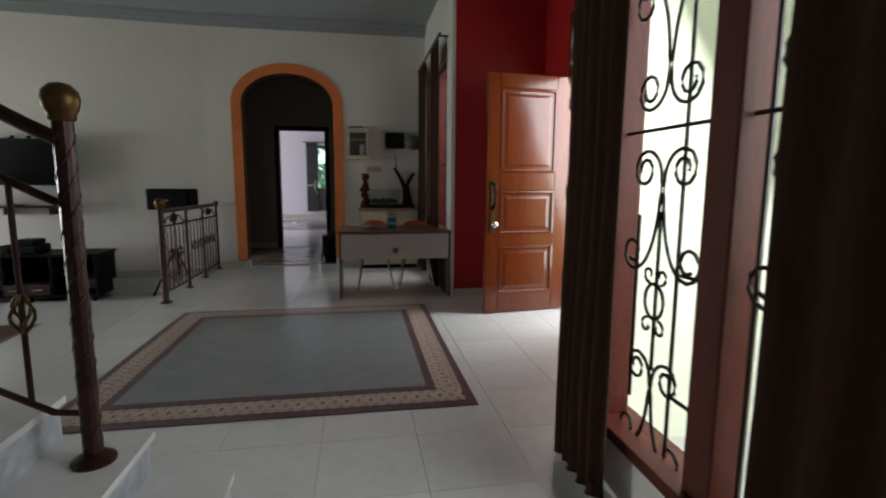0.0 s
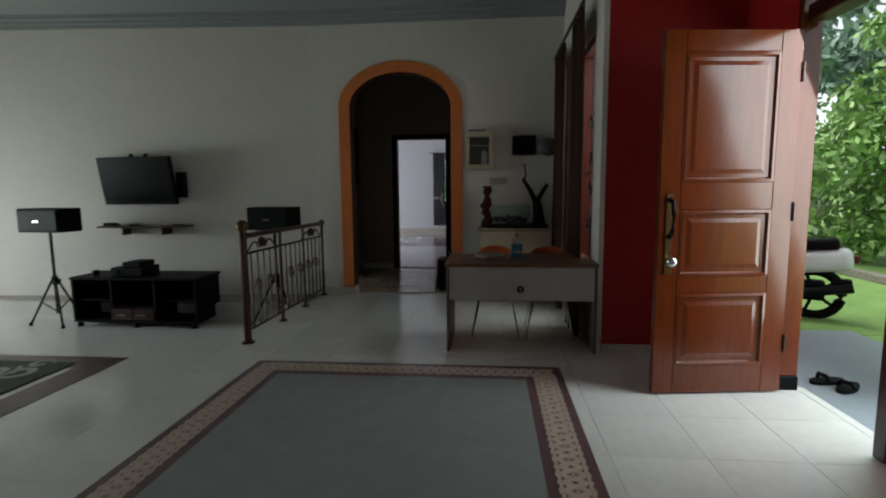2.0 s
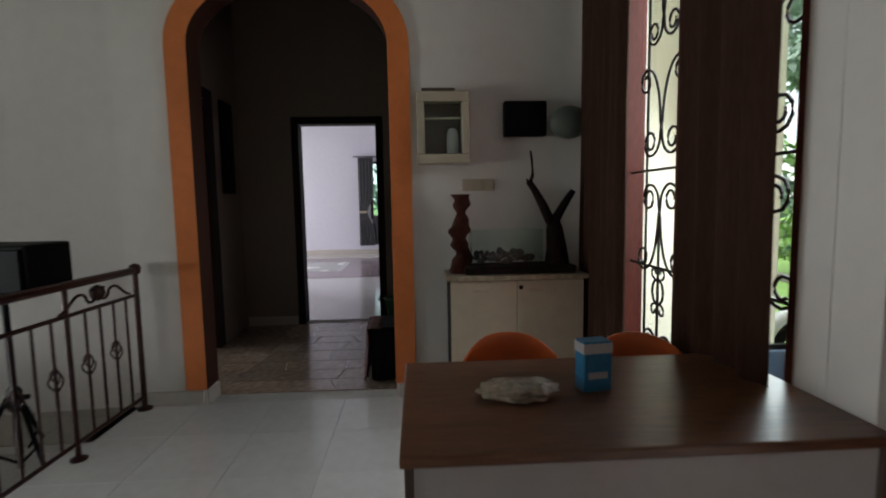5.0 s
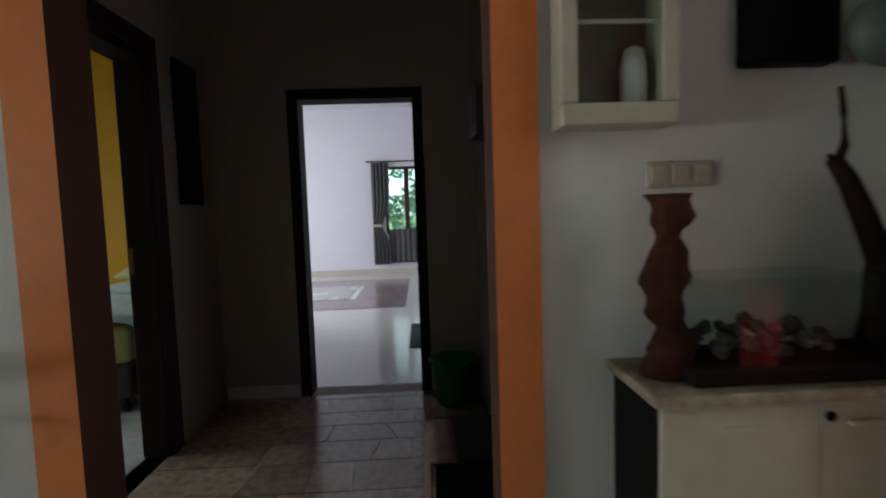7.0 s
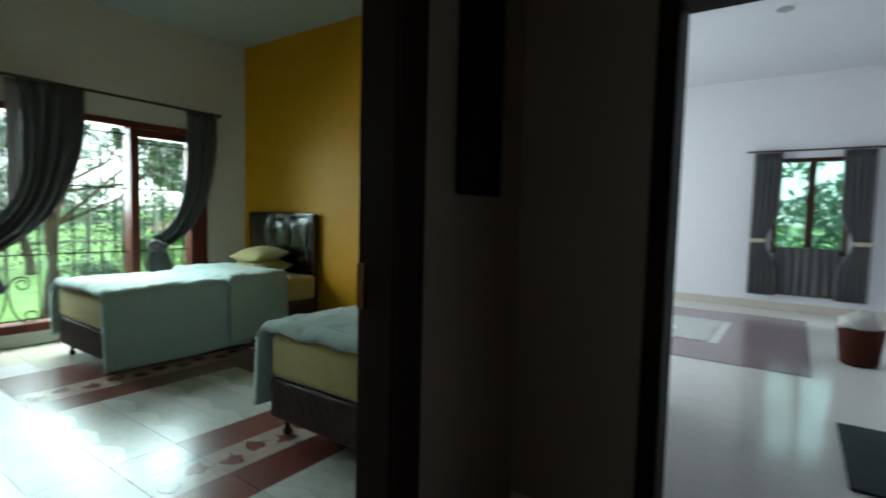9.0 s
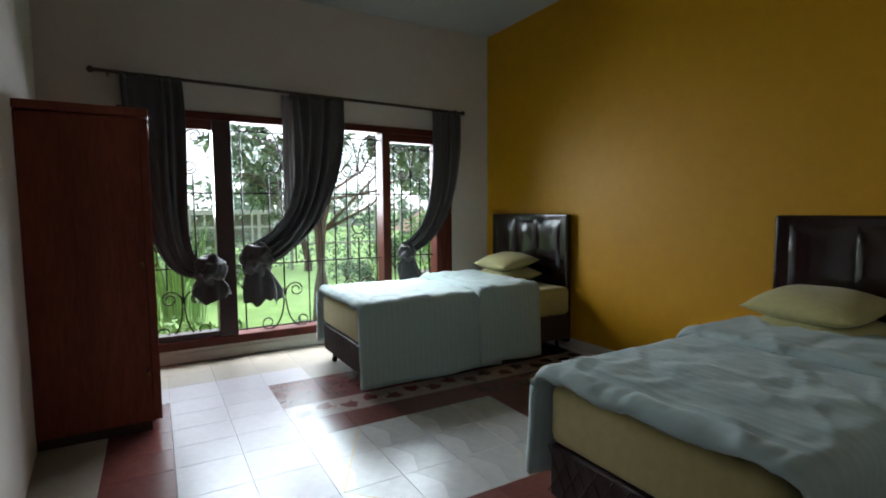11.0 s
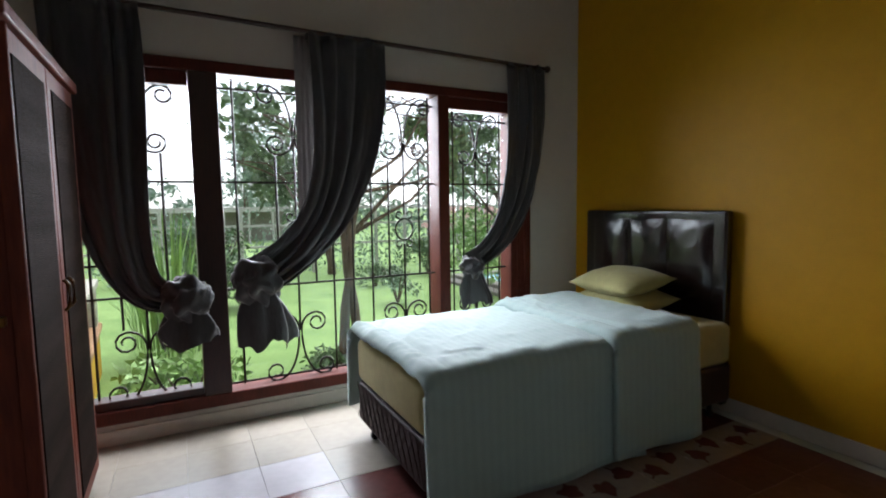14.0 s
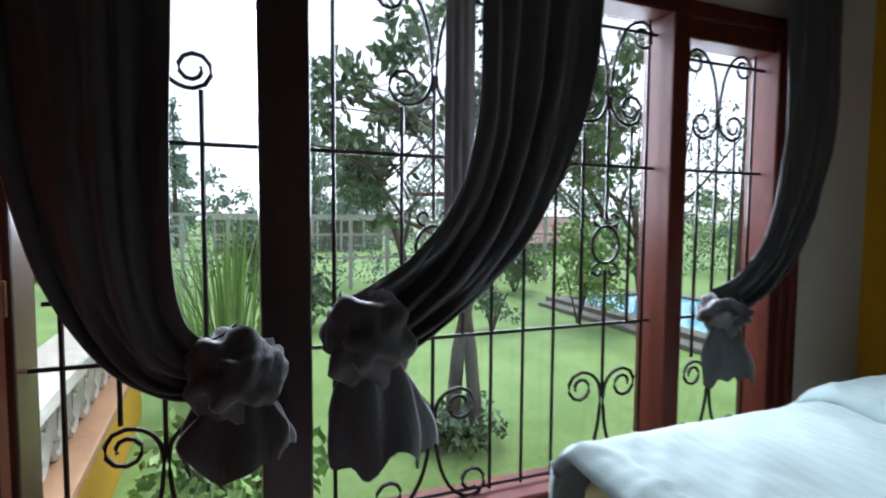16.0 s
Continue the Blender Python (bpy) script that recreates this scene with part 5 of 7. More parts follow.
# ---- hall ----
def door_lining(name, axis, fixed, thick, a0, a1, top, w, label, material):
    """Dark timber lining of a doorway: two jambs and a head, a little proud of the wall."""
    d = tagged(thing(name, label, "door frame", "", (fixed, a0, 0) if axis == "x" else (a0, fixed, 0)), kind="structure")
    p0, p1 = fixed - 0.012, fixed + thick + 0.012
    for q0, q1, z0, z1, n in ((a0 + 0.002, a0 + w, 0, top - w, "jamb"), (a1 - w, a1 - 0.002, 0, top - w, "jamb"), (a0 + 0.002, a1 - 0.002, top - w + 0.002, top - 0.002, "head")):
        part(n, B(p0, p1, q0, q1, z0, z1, 0.004) if axis == "x" else B(q0, q1, p0, p1, z0, z1, 0.004), material, d)
    return d


door_lining("door_2", "y", 9.95, 0.15, -0.575, 0.355, 2.14, 0.075, "dark timber door lining at the end of the hall", M_JAMB)
d3 = door_lining("door_3", "x", -1.22, 0.12, 8.04, 9.18, 2.16, 0.06, "dark timber door lining of the bedroom", M_JAMB)
part("casing", B(-1.085, -1.07, 9.122, 9.25, 0, 2.25, 0.004), M_JAMB, d3)
part("casing", B(-0.96, -0.82, 8.034, 8.125, 0, 2.25, 0.004), M_JAMB, d3)
part("casing_head", B(-1.085, -1.07, 8.10, 9.12, 2.16, 2.25, 0.004), M_JAMB, d3)
part("strike_plate", B(-1.225, -1.195, 9.108, 9.1185, 1.0, 1.14, 0.002), M_BRASS, d3)
sidedoor = thing("side_door", "closed dark red-brown timber door in the hall wall", "door", "", (0.69, 8.5, 0))
part("leaf", B(0.675, 0.699, 8.14, 8.46, 0.01, 2.05, 0.004), M_JAMB, sidedoor)
part("casing", B(0.668, 0.699, 8.47, 8.55, 0.0, 2.15, 0.004), M_JAMB, sidedoor)
part("casing_head", B(0.668, 0.699, 8.14, 8.469, 2.06, 2.15, 0.004), M_JAMB, sidedoor)
hang = thing("wall_panel", "narrow black carved panel hanging on the hall wall", "wall decoration", "", (-1.08, 9.6, 1.37))
part("board", B(-1.099, -1.075, 9.45, 9.735, 1.37, 2.22, 0.006), M_BLACKWOOD, hang)
for k in range(5):
    part("carving", B(-1.076, -1.066, 9.48, 9.705, 1.42 + 0.16 * k, 1.53 + 0.16 * k, 0.005), M_BLACK, hang)
wb = thing("wall_cabinet", "small dark wooden box fixed high on the hall wall", "wall box", "", (0.66, 9.06, 1.67))
part("case", B(0.60, 0.699, 8.92, 9.22, 1.66, 1.91, 0.006), M_DARKWOOD, wb)
part("door", B(0.592, 0.599, 8.935, 9.205, 1.675, 1.895, 0.003), M_BLACKWOOD, wb)
bk = thing("basket", "dark green plastic waste basket standing in the hall corner", "basket", "", (0.5, 9.72, 0))
bm = bmesh.new()
lathe(bm, 0.50, 9.72, [(0.11, 0.001), (0.12, 0.02), (0.15, 0.28), (0.165, 0.285), (0.165, 0.30), (0.145, 0.30), (0.115, 0.03), (0.02, 0.025)], 24)
part("bucket", bm, M_GREEN, bk, smooth=True)
part("rim", tube(bmesh.new(), [(0.5 + 0.16 * math.cos(a), 9.72 + 0.16 * math.sin(a), 0.295) for a in [math.radians(15 * k) for k in range(25)]], 0.01, 6), M_GREEN, bk, smooth=True)
bx = thing("storage_box", "black box with a mauve cloth hung over it", "box", "", (0.5, 8.35, 0))
part("case", B(0.34, 0.66, 8.18, 8.55, 0.001, 0.36, 0.01), M_BLACK, bx)
part("lid", B(0.33, 0.67, 8.17, 8.56, 0.361, 0.385, 0.006), M_BLACK, bx)
cl = thing("cloth", "mauve patterned floor cloth draped over the black box", "cloth", "", (0.34, 8.3, 0))
rows = []
for i in range(13):
    f = i / 12
    row = []
    for j in range(15):
        g = j / 14
        y = 8.15 + 0.36 * g
        if f < 0.25:
            p = (0.42 - 0.10 * f / 0.25, y, 0.389 + 0.004 * math.sin(g * 20))
        else:
            q = (f - 0.25) / 0.75
            p = (0.318 - 0.02 * q + 0.012 * math.sin(g * 18 + q * 3), y + 0.02 * math.sin(q * 5), 0.386 - 0.37 * q)
        row.append(p)
    rows.append(row)
part("drape", solidify(surface(bmesh.new(), rows), 0.005), M_CLOTH, cl, smooth=True)

# ---- bedroom window ----
WX = -5.88
bw = tagged(thing("window_3", "wide red-brown timber bedroom window with four grilled panes", "window", "", (-5.95, 9.7, 0.12)), kind="structure")
part("sill", B(-6.04, -5.855, 8.122, 11.278, 0.122, 0.20, 0.006), M_REDWOOD, bw)
part("head", B(-6.02, -5.865, 8.122, 11.278, 2.13, 2.198, 0.006), M_REDWOOD, bw)
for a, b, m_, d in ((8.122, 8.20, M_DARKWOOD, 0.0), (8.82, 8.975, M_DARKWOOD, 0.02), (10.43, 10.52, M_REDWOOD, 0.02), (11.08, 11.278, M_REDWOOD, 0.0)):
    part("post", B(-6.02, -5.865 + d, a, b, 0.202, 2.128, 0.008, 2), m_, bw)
part("post_bead", B(-5.862, -5.848, 11.13, 11.16, 0.21, 2.12, 0.005), M_REDWOOD, bw)
part("post_bead", B(-5.862, -5.848, 11.20, 11.23, 0.21, 2.12, 0.005), M_REDWOOD, bw)
for a, b in ((10.522, 11.078), (8.202, 8.818)):
    part("casement_head", B(-6.0, -5.88, a, b, 2.045, 2.128, 0.005), M_REDWOOD, bw)
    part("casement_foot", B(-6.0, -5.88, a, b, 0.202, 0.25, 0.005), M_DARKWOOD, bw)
for a, b in ((8.204, 8.816), (8.978, 10.428), (10.524, 11.076)):
    p = part("pane", B(-5.99, -5.986, a, b, 0.204, 2.126), M_GLASS, bw)
    p.visible_shadow = False
part("latch", B(-5.866, -5.845, 8.16, 8.19, 1.0, 1.1, 0.004), M_BRASS, bw)
grille("window_grille", "black wrought-iron scroll grille across the bedroom window", (-5.945, 0, 0), (0, 1, 0),
       [(8.2, 8.82, 1.495), (8.975, 10.43, 1.495), (10.52, 11.08, 1.495), (8.2, 8.82, 0.83), (8.975, 10.43, 0.83), (10.52, 11.08, 0.83),
        (8.975, 10.43, 0.225), (8.975, 10.43, 2.06), (10.52, 11.08, 1.98), (8.237, 8.35, 1.02)],
       [(9.06, 0.21, 2.12), (9.66, 0.21, 2.12), (9.80, 0.21, 2.12), (9.94, 0.21, 2.12), (9.42, 0.52, 1.06), (9.42, 1.27, 1.78),
        (10.19, 0.52, 1.06), (10.19, 1.27, 1.78), (10.07, 0.83, 1.66), (10.31, 0.83, 1.66), (9.30, 0.83, 1.66), (9.54, 0.83, 1.66), (10.39, 0.21, 2.12),
        (8.54, 0.52, 1.78), (8.42, 0.64, 1.66), (8.66, 0.64, 1.66), (8.28, 0.25, 2.04), (10.60, 0.25, 2.04), (10.69, 0.64, 1.66), (10.80, 0.52, 1.74), (10.91, 0.64, 1.66), (11.02, 0.25, 2.04)],
       [(9.42, 1.78, 1, 0.95), (9.42, 0.52, -1, 0.95), (10.19, 1.78, 1, 0.95), (10.19, 0.52, -1, 0.95), (8.54, 1.76, 1, 0.85), (8.54, 0.52, -1, 0.93), (10.80, 1.74, 1, 0.85), (10.80, 0.52, -1, 0.85)],
       [(10.19, 1.166, 0.068), (9.42, 1.166, 0.068)], 0.0075)

rod = thing("curtain_rod", "dark curtain rod with end knobs above the bedroom window", "curtain rod", "", (-5.80, 9.7, 2.42))
part("pole", tube(bmesh.new(), [(-5.80, 7.98, 2.44), (-5.80, 11.38, 2.40)], 0.014, 10), M_DARKWOOD, rod)
for y, z in ((7.97, 2.44), (11.39, 2.40)):
    bm = bmesh.new()
    bmesh.ops.create_uvsphere(bm, u_segments=14, v_segments=8, radius=0.026, matrix=Matrix.Translation((-5.80, y, z)))
    part("end_knob", bm, M_DARKWOOD, rod, smooth=True)
for y in (8.08, 9.75, 11.3):
    part("bracket", tube(bmesh.new(), [(-5.80, y, 2.42), (-5.878, y, 2.42)], 0.009, 8), M_DARKWOOD, rod)


def knotted_curtain(label, L, R, knot, tail, tail_w, seed, ztop, size=0.125):
    """A curtain swept aside and tied in a knot, its end hanging below."""
    c = thing("curtain", label, "curtain", "knotted bedroom curtains", (-5.80, knot[0], tail))
    X = -5.80
    Lp = bez(*[(X, y, z) for y, z in L], 44)
    Rp = bez(*[(X, y, z) for y, z in R], 44)
    rows = []
    folds = 4
    for i in range(45):
        f = i / 44
        row = []
        amp = 0.024 * (1 - f) + 0.014 * f
        for j in range(91):
            g = j / 90
            p = Lp[i].lerp(Rp[i], g)
            ph = g * folds * 2 * math.pi + 1.2 * math.sin(2.2 * f + seed) + 5.0 * noise.noise((g * 2.6, f * 1.1, seed))
            d = amp * (0.8 + 0.8 * noise.noise((g * 5, f * 1.2, seed + 3))) * math.sin(ph) + 0.045 * noise.noise((g * 3.1 + seed, f * 2.5, 0.5)) + 0.02 * f * abs(noise.noise((g * 9 - f * 5, f * 2.5, seed))) + 0.008 * noise.noise((g * 14, f * 9, seed)) + 0.05 * f ** 2 * (0.3 - abs(noise.noise((g * 4 + f * 3, f * 2.2, seed + 5))))
            sag = 0.03 * math.sin(math.pi * g) * f
            row.append(p + Vector((d + 0.05 * math.sin(math.pi * f) + 0.03, 0, -sag)))
        rows.append(row)
    part("drape", solidify(surface(bmesh.new(), rows), 0.005), M_CURTAIN, c, smooth=True)
    # heading band
    part("heading", hanging(bmesh.new(), X, L[0][0], R[0][0], ztop - 0.03, ztop + 0.03, folds, 0.026, "x", 0, seed), M_CURTAIN, c, smooth=True)
    bm = bmesh.new()
    bmesh.ops.create_icosphere(bm, subdivisions=4, radius=1)
    for v in bm.verts:
        n = v.co.copy()
        k = 1 + 0.10 * math.sin(5 * math.atan2(n.z, n.y) + 6 * n.x + 3 * noise.noise(n + Vector((seed, 1, 2)))) + 0.34 * (0.3 - abs(noise.noise(n * 2.2 + Vector((0, seed, 0))))) + 0.25 * noise.noise(n * 1.8 + Vector((seed, 0, 0))) + 0.1 * noise.noise(n * 5)
        v.co = Vector((X + 0.05 + n.x * 0.09 * k, knot[0] + n.y * size * k, knot[1] + n.z * size * k))
    part("knot", bm, M_CURTAIN, c, smooth=True)
    rows = []
    for i in range(13):
        f = i / 12
        z = knot[1] - 0.02 + (tail - knot[1] + 0.02) * f
        w = 0.05 + (tail_w - 0.05) * math.sin(min(1, f * 1.15) * math.pi / 2)
        row = []
        for j in range(49):
            a = 2 * math.pi * j / 48
            k = 1 + 0.14 * math.sin(6 * a + seed + 2 * f + 2 * noise.noise((math.cos(a), math.sin(a), seed))) + 0.3 * noise.noise((math.cos(a) * 1.5, math.sin(a) * 1.5 + seed, f * 2))
            row.append((X + 0.05 + 0.055 * k * math.cos(a) * (0.5 + 0.7 * f), knot[0] + knot[2] * f + w * k * math.sin(a), z + 0.075 * noise.noise((math.cos(a) * 1.7, math.sin(a) * 1.7, seed)) * f))
        rows.append(row)
    part("tail", surface(bmesh.new(), rows), M_CURTAIN, c, smooth=True)


knotted_curtain("dark grey curtain swept aside and knotted by the middle post", [(8.16, 2.42), (8.20, 1.7), (8.24, 0.74), (8.66, 0.76)], [(8.60, 2.42), (8.66, 1.7), (8.48, 0.70), (8.76, 0.98)], (8.75, 0.82, 0.0), 0.57, 0.15, 0.3, 2.42, 0.125)
knotted_curtain("dark grey curtain pulled across and knotted at the post", [(9.49, 2.40), (9.52, 1.6), (9.52, 1.22), (9.08, 1.03)], [(10.0, 2.40), (9.99, 1.65), (9.80, 1.14), (9.24, 0.82)], (9.14, 0.90, 0.03), 0.50, 0.165, 2.1, 2.40, 0.135)
knotted_curtain("dark grey curtain gathered and knotted near the corner", [(11.0, 2.38), (10.98, 1.6), (10.90, 1.12), (10.60, 0.98)], [(11.36, 2.38), (11.34, 1.6), (11.16, 1.05), (10.70, 0.86)], (10.65, 0.88, 0.04), 0.60, 0.12, 4.0, 2.38, 0.085)
lining = thing("curtain_lining", "pale grey sheer lining strip showing beside the dark curtain", "curtain", "", (-5.84, 9.46, 1.3))
part("sheer_strip", hanging(bmesh.new(), -5.835, 9.42, 9.53, 1.22, 2.40, 3, 0.012, "x", 0.0, 8), M_LINING, lining, smooth=True)

# wardrobe
wr = thing("wardrobe", "tall red-brown wooden wardrobe standing against the wall", "wardrobe", "", (-4.95, 8.05, 0))
part("body", B(-5.50, -4.44, 7.72, 8.30, 0.06, 1.88, 0.006), M_WARDROBE, wr)
part("cornice", B(-5.53, -4.41, 7.72, 8.34, 1.881, 1.93, 0.008, 2), M_WARDROBE, wr)
part("plinth", B(-5.48, -4.46, 7.72, 8.28, 0.0, 0.06), M_DARKWOOD, wr)
for x0, x1, hx in ((-5.49, -4.975, -5.02), (-4.97, -4.45, -4.93)):
    d = part("door", B(x0, x1, 8.301, 8.322, 0.07, 1.875, 0.004), M_WARDROBE, wr)
    part("rattan_panel", B(x0 + 0.06, x1 - 0.06, 8.3225, 8.327, 0.14, 1.80, 0.001), M_RATTAN, d, "pale woven rattan insert")
    part("handle", tube(bmesh.new(), [(hx, 8.335, 0.95), (hx, 8.35, 0.97), (hx, 8.35, 1.05), (hx, 8.335, 1.07)], 0.007, 6), M_BRASS, d)
part("edge_bead", B(-4.449, -4.433, 8.29, 8.335, 0.07, 1.87, 0.004), M_WARDROBE, wr)
for z in (0.35, 1.0):
    part("side_catch", B(-4.4405, -4.41, 8.26, 8.28, z, z + 0.03, 0.004), M_BRASS, wr)


def cushion(bm, c, sx, sy, sz, rot, tilt=0, seed=0):
    """A stuffed pillow: pinched corners, full middle."""
    m = Matrix.Translation(c) @ Euler((radians(tilt), 0, radians(rot))).to_matrix().to_4x4()
    n = 22
    for side in (1, -1):
        rows = []
        for i in range(n + 1):
            row = []
            for j in range(n + 1):
                a, b = i / n * 2 - 1, j / n * 2 - 1
                pin = 1 - 0.10 * (1 - abs(a) ** 2) * abs(b) ** 3 - 0.0
                pin2 = 1 - 0.10 * (1 - abs(b) ** 2) * abs(a) ** 3
                h = max(0, (1 - abs(a) ** 2.6)) ** 0.6 * max(0, (1 - abs(b) ** 2.6)) ** 0.6
                wr_ = 0.10 * noise.noise((a * 2.5 + seed, b * 2.5, side)) * h
                row.append(m @ Vector((a * sx / 2 * pin, b * sy / 2 * pin2, side * sz / 2 * (h * (1 + wr_)))))
            rows.append(row)
        surface(bm, rows)
    bmesh.ops.remove_doubles(bm, verts=bm.verts, dist=0.0008)
    return bm


def bed(x0, x1, y0, y1, label, duvet_label, hb):
    b = thing("bed", label, "bed", "single beds", ((x0 + x1) / 2, (y0 + y1) / 2, 0))
    part("base", B(x0, x1, y0, y1, 0.11, 0.34, 0.02, 3), M_BASE, b, "dark purple-brown quilted base")
    nq = 12
    for i in range(nq):
        for s in (0, 1):
            xa = x0 + (x1 - x0) * i / nq
            part("quilting_seam", tube(bmesh.new(), [(xa, y0 - 0.002, 0.13), (min(x1, xa + 0.12), y0 - 0.002, 0.33)] if s else [(min(x1, xa + 0.12), y0 - 0.002, 0.13), (xa, y0 - 0.002, 0.33)], 0.003, 4), M_BASE, b)
    part("mattress", B(x0 - 0.005, x1 + 0.005, y0 - 0.005, y1, 0.341, 0.60, 0.05, 4), M_SHEET, b, "yellow-green fitted sheet", True)
    for x in (x0 + 0.07, x1 - 0.07):
        for y in (y0 + 0.07, y1 - 0.1):
            l = part("leg", tube(bmesh.new(), [(x, y, 0.03), (x, y, 0.11)], 0.015, 8), M_BLACK, b)
            part("castor", tube(bmesh.new(), [(x - 0.012, y, 0.024), (x + 0.012, y, 0.024)], 0.0235, 12), M_BLACK, l)
    hx0, hx1 = hb
    part("headboard_frame", B(hx0, hx1, y1 + 0.005, y1 + 0.075, 0.05, 1.28, 0.02, 3), M_LEATHER, b, "dark brown leather headboard")
    nx = 3
    for i in range(nx):
        bm = bmesh.new()
        xa, xb = hx0 + 0.09 + (hx1 - hx0 - 0.18) * i / nx, hx0 + 0.09 + (hx1 - hx0 - 0.18) * (i + 1) / nx
        rows = []
        for a in range(13):
            row = []
            for c in range(17):
                u, v = a / 12, c / 16
                k = (math.sin(math.pi * u) * math.sin(math.pi * v)) ** 0.35
                row.append((xa + (xb - xa) * u, y1 + 0.003 - 0.02 * k + 0.004 * noise.noise((u * 4 + i, v * 6, 0)), 0.66 + 0.56 * v))
            rows.append(row)
        surface(bm, rows)
        part("headboard_pad", bm, M_LEATHER, b, "padded glossy leather panel", True)
    # duvet
    dv = thing("duvet", duvet_label, "duvet", "duvets on the single beds", ((x0 + x1) / 2, y0, 0.6))

    def puff(x, y, d, seed):
        """Quilted, creased filling: soft pads between stitch lines, ridged wrinkles, a gathered hem."""
        wx, wy = x + 0.06 * noise.noise((x * 2, y * 2, seed)), y + 0.06 * noise.noise((x * 2, y * 2, seed + 7))
        u, v = (wx + wy) / 0.34, (wx - wy) / 0.34
        pad = 0.006 * (abs(math.sin(math.pi * u)) * abs(math.sin(math.pi * v))) ** 0.4
        low = 0.013 * noise.noise((x * 3, y * 3, seed))
        ridge = 0.008 * max(0, 0.35 - abs(noise.noise((x * 5 + y * 2, y * 4, seed)))) / 0.35 + 0.003 * noise.noise((x * 16, y * 13, seed)) + 0.003 * abs(noise.noise((x * 30, y * 12, seed)))
        hem = 0.0045 * math.sin(x * 110 + 7 * noise.noise((x * 5, seed, 0))) * (0.6 + noise.noise((x * 7, d * 9, seed))) * math.exp(-((d - 0.07) / 0.06) ** 2)
        crease = max(0, 0.10 - abs(noise.noise((x * 4 + y * 3, y * 2.2 - x, seed + 2)))) / 0.10 * max(0, 0.25 + noise.noise((x * 1.7, y * 1.7, seed + 4)))
        ridge += 0.016 * crease
        hem -= 0.012 * math.exp(-((d - 0.13) / 0.012) ** 2)
        return pad + low + ridge + hem

    def cover(bm, ya, yb, lift, hang_l, hang_r, seed):
        top = 0.60 + lift
        off = lift
        prof = []
        zl, zr = hang_l, hang_r
        r = 0.07
        for i in range(14):
            prof.append((x0 - 0.025 - off, zl + (top - r - zl) * i / 13, 0))
        for i in range(1, 6):
            a = math.pi - math.pi / 2 * i / 6
            prof.append((x0 - 0.025 - off + r + r * math.cos(a), top - r + r * math.sin(a), 0.3))
        for i in range(51):
            prof.append((x0 - 0.025 - off + r + (x1 - x0 + 0.05 + 2 * off - 2 * r) * i / 50, top, 1))
        for i in range(1, 6):
            a = math.pi / 2 - math.pi / 2 * i / 6
            prof.append((x1 + 0.025 + off - r + r * math.cos(a), top - r + r * math.sin(a), 0.3))
        for i in range(14):
            prof.append((x1 + 0.025 + off, top - r - (top - r - zr) * i / 13, 0))
        rows = []
        ny = max(10, int((yb - ya) / 0.017))
        for j in range(ny + 1):
            f = j / ny
            y = ya + (yb - ya) * f
            row = []
            for k, (x, z, t) in enumerate(prof):
                s = k / len(prof)
                bulge = puff(x, y, f * (yb - ya), seed) * (1 if t == 1 else 0.5) if t > 0 else 0
                side = 0 if t > 0 else (0.018 * math.sin(y * 11 + seed) * (1 - max(0, z) / top) + 0.010 * noise.noise((y * 5, z * 5, seed)))
                sgn = -1 if s < 0.5 else 1
                edge = -0.04 * max(0, 1 - f * (yb - ya) / 0.06) ** 2 if t > 0 else 0.0
                hemz = 0.012 * noise.noise((y * 3, seed, s * 4)) if t == 0 else 0
                yy = y + (0.012 * noise.noise((x * 5, seed, 1.0)) if j in (0, ny) else 0)
                flare = sgn * 0.03 * (1 - max(0, z) / top) if t == 0 else 0
                row.append((x + sgn * side * 0.6 + flare, yy, z + bulge + edge + hemz))
            rows.append(row)
        return solidify(surface(bm, rows), 0.028)
    part("cover", cover(bmesh.new(), y0 - 0.03, y0 + 1.20, 0.062, 0.16, 0.045, 1.7), M_DUVET, dv, smooth=True)
    part("folded_back_end", cover(bmesh.new(), y0 + 0.98, y0 + 1.61, 0.092, 0.22, 0.07, 5.2), M_DUVET, dv, "duvet end folded back in a double layer", True)
    cx = (x0 + x1) / 2
    for k, (z, rot, dx) in enumerate(((0.68, 2, -0.17), (0.80, -5, -0.20))):
        pl = thing("pillow", "plump olive-yellow pillow " + ("lying on the mattress under another" if k == 0 else "lying on top of another pillow"), "pillow", "pillows", (cx + dx, y1 - 0.28, z - 0.07))
        part("stuffing", cushion(bmesh.new(), (cx + dx, y1 - 0.27, z), 0.58, 0.44, 0.17, rot, 4 if k == 0 else 9, k * 3.3 + x0), M_PILLOW, pl, smooth=True)
    return b


bed(-5.29, -4.41, 9.60, 11.69, "single bed with dark leather headboard beside the window", "pale mint striped duvet spread over the bed by the window", (-5.67, -4.47))
bed(-2.545, -1.645, 9.75, 11.69, "single bed with dark leather headboard beside the inner wall", "pale mint striped duvet spread over the inner bed", (-2.66, -1.46))

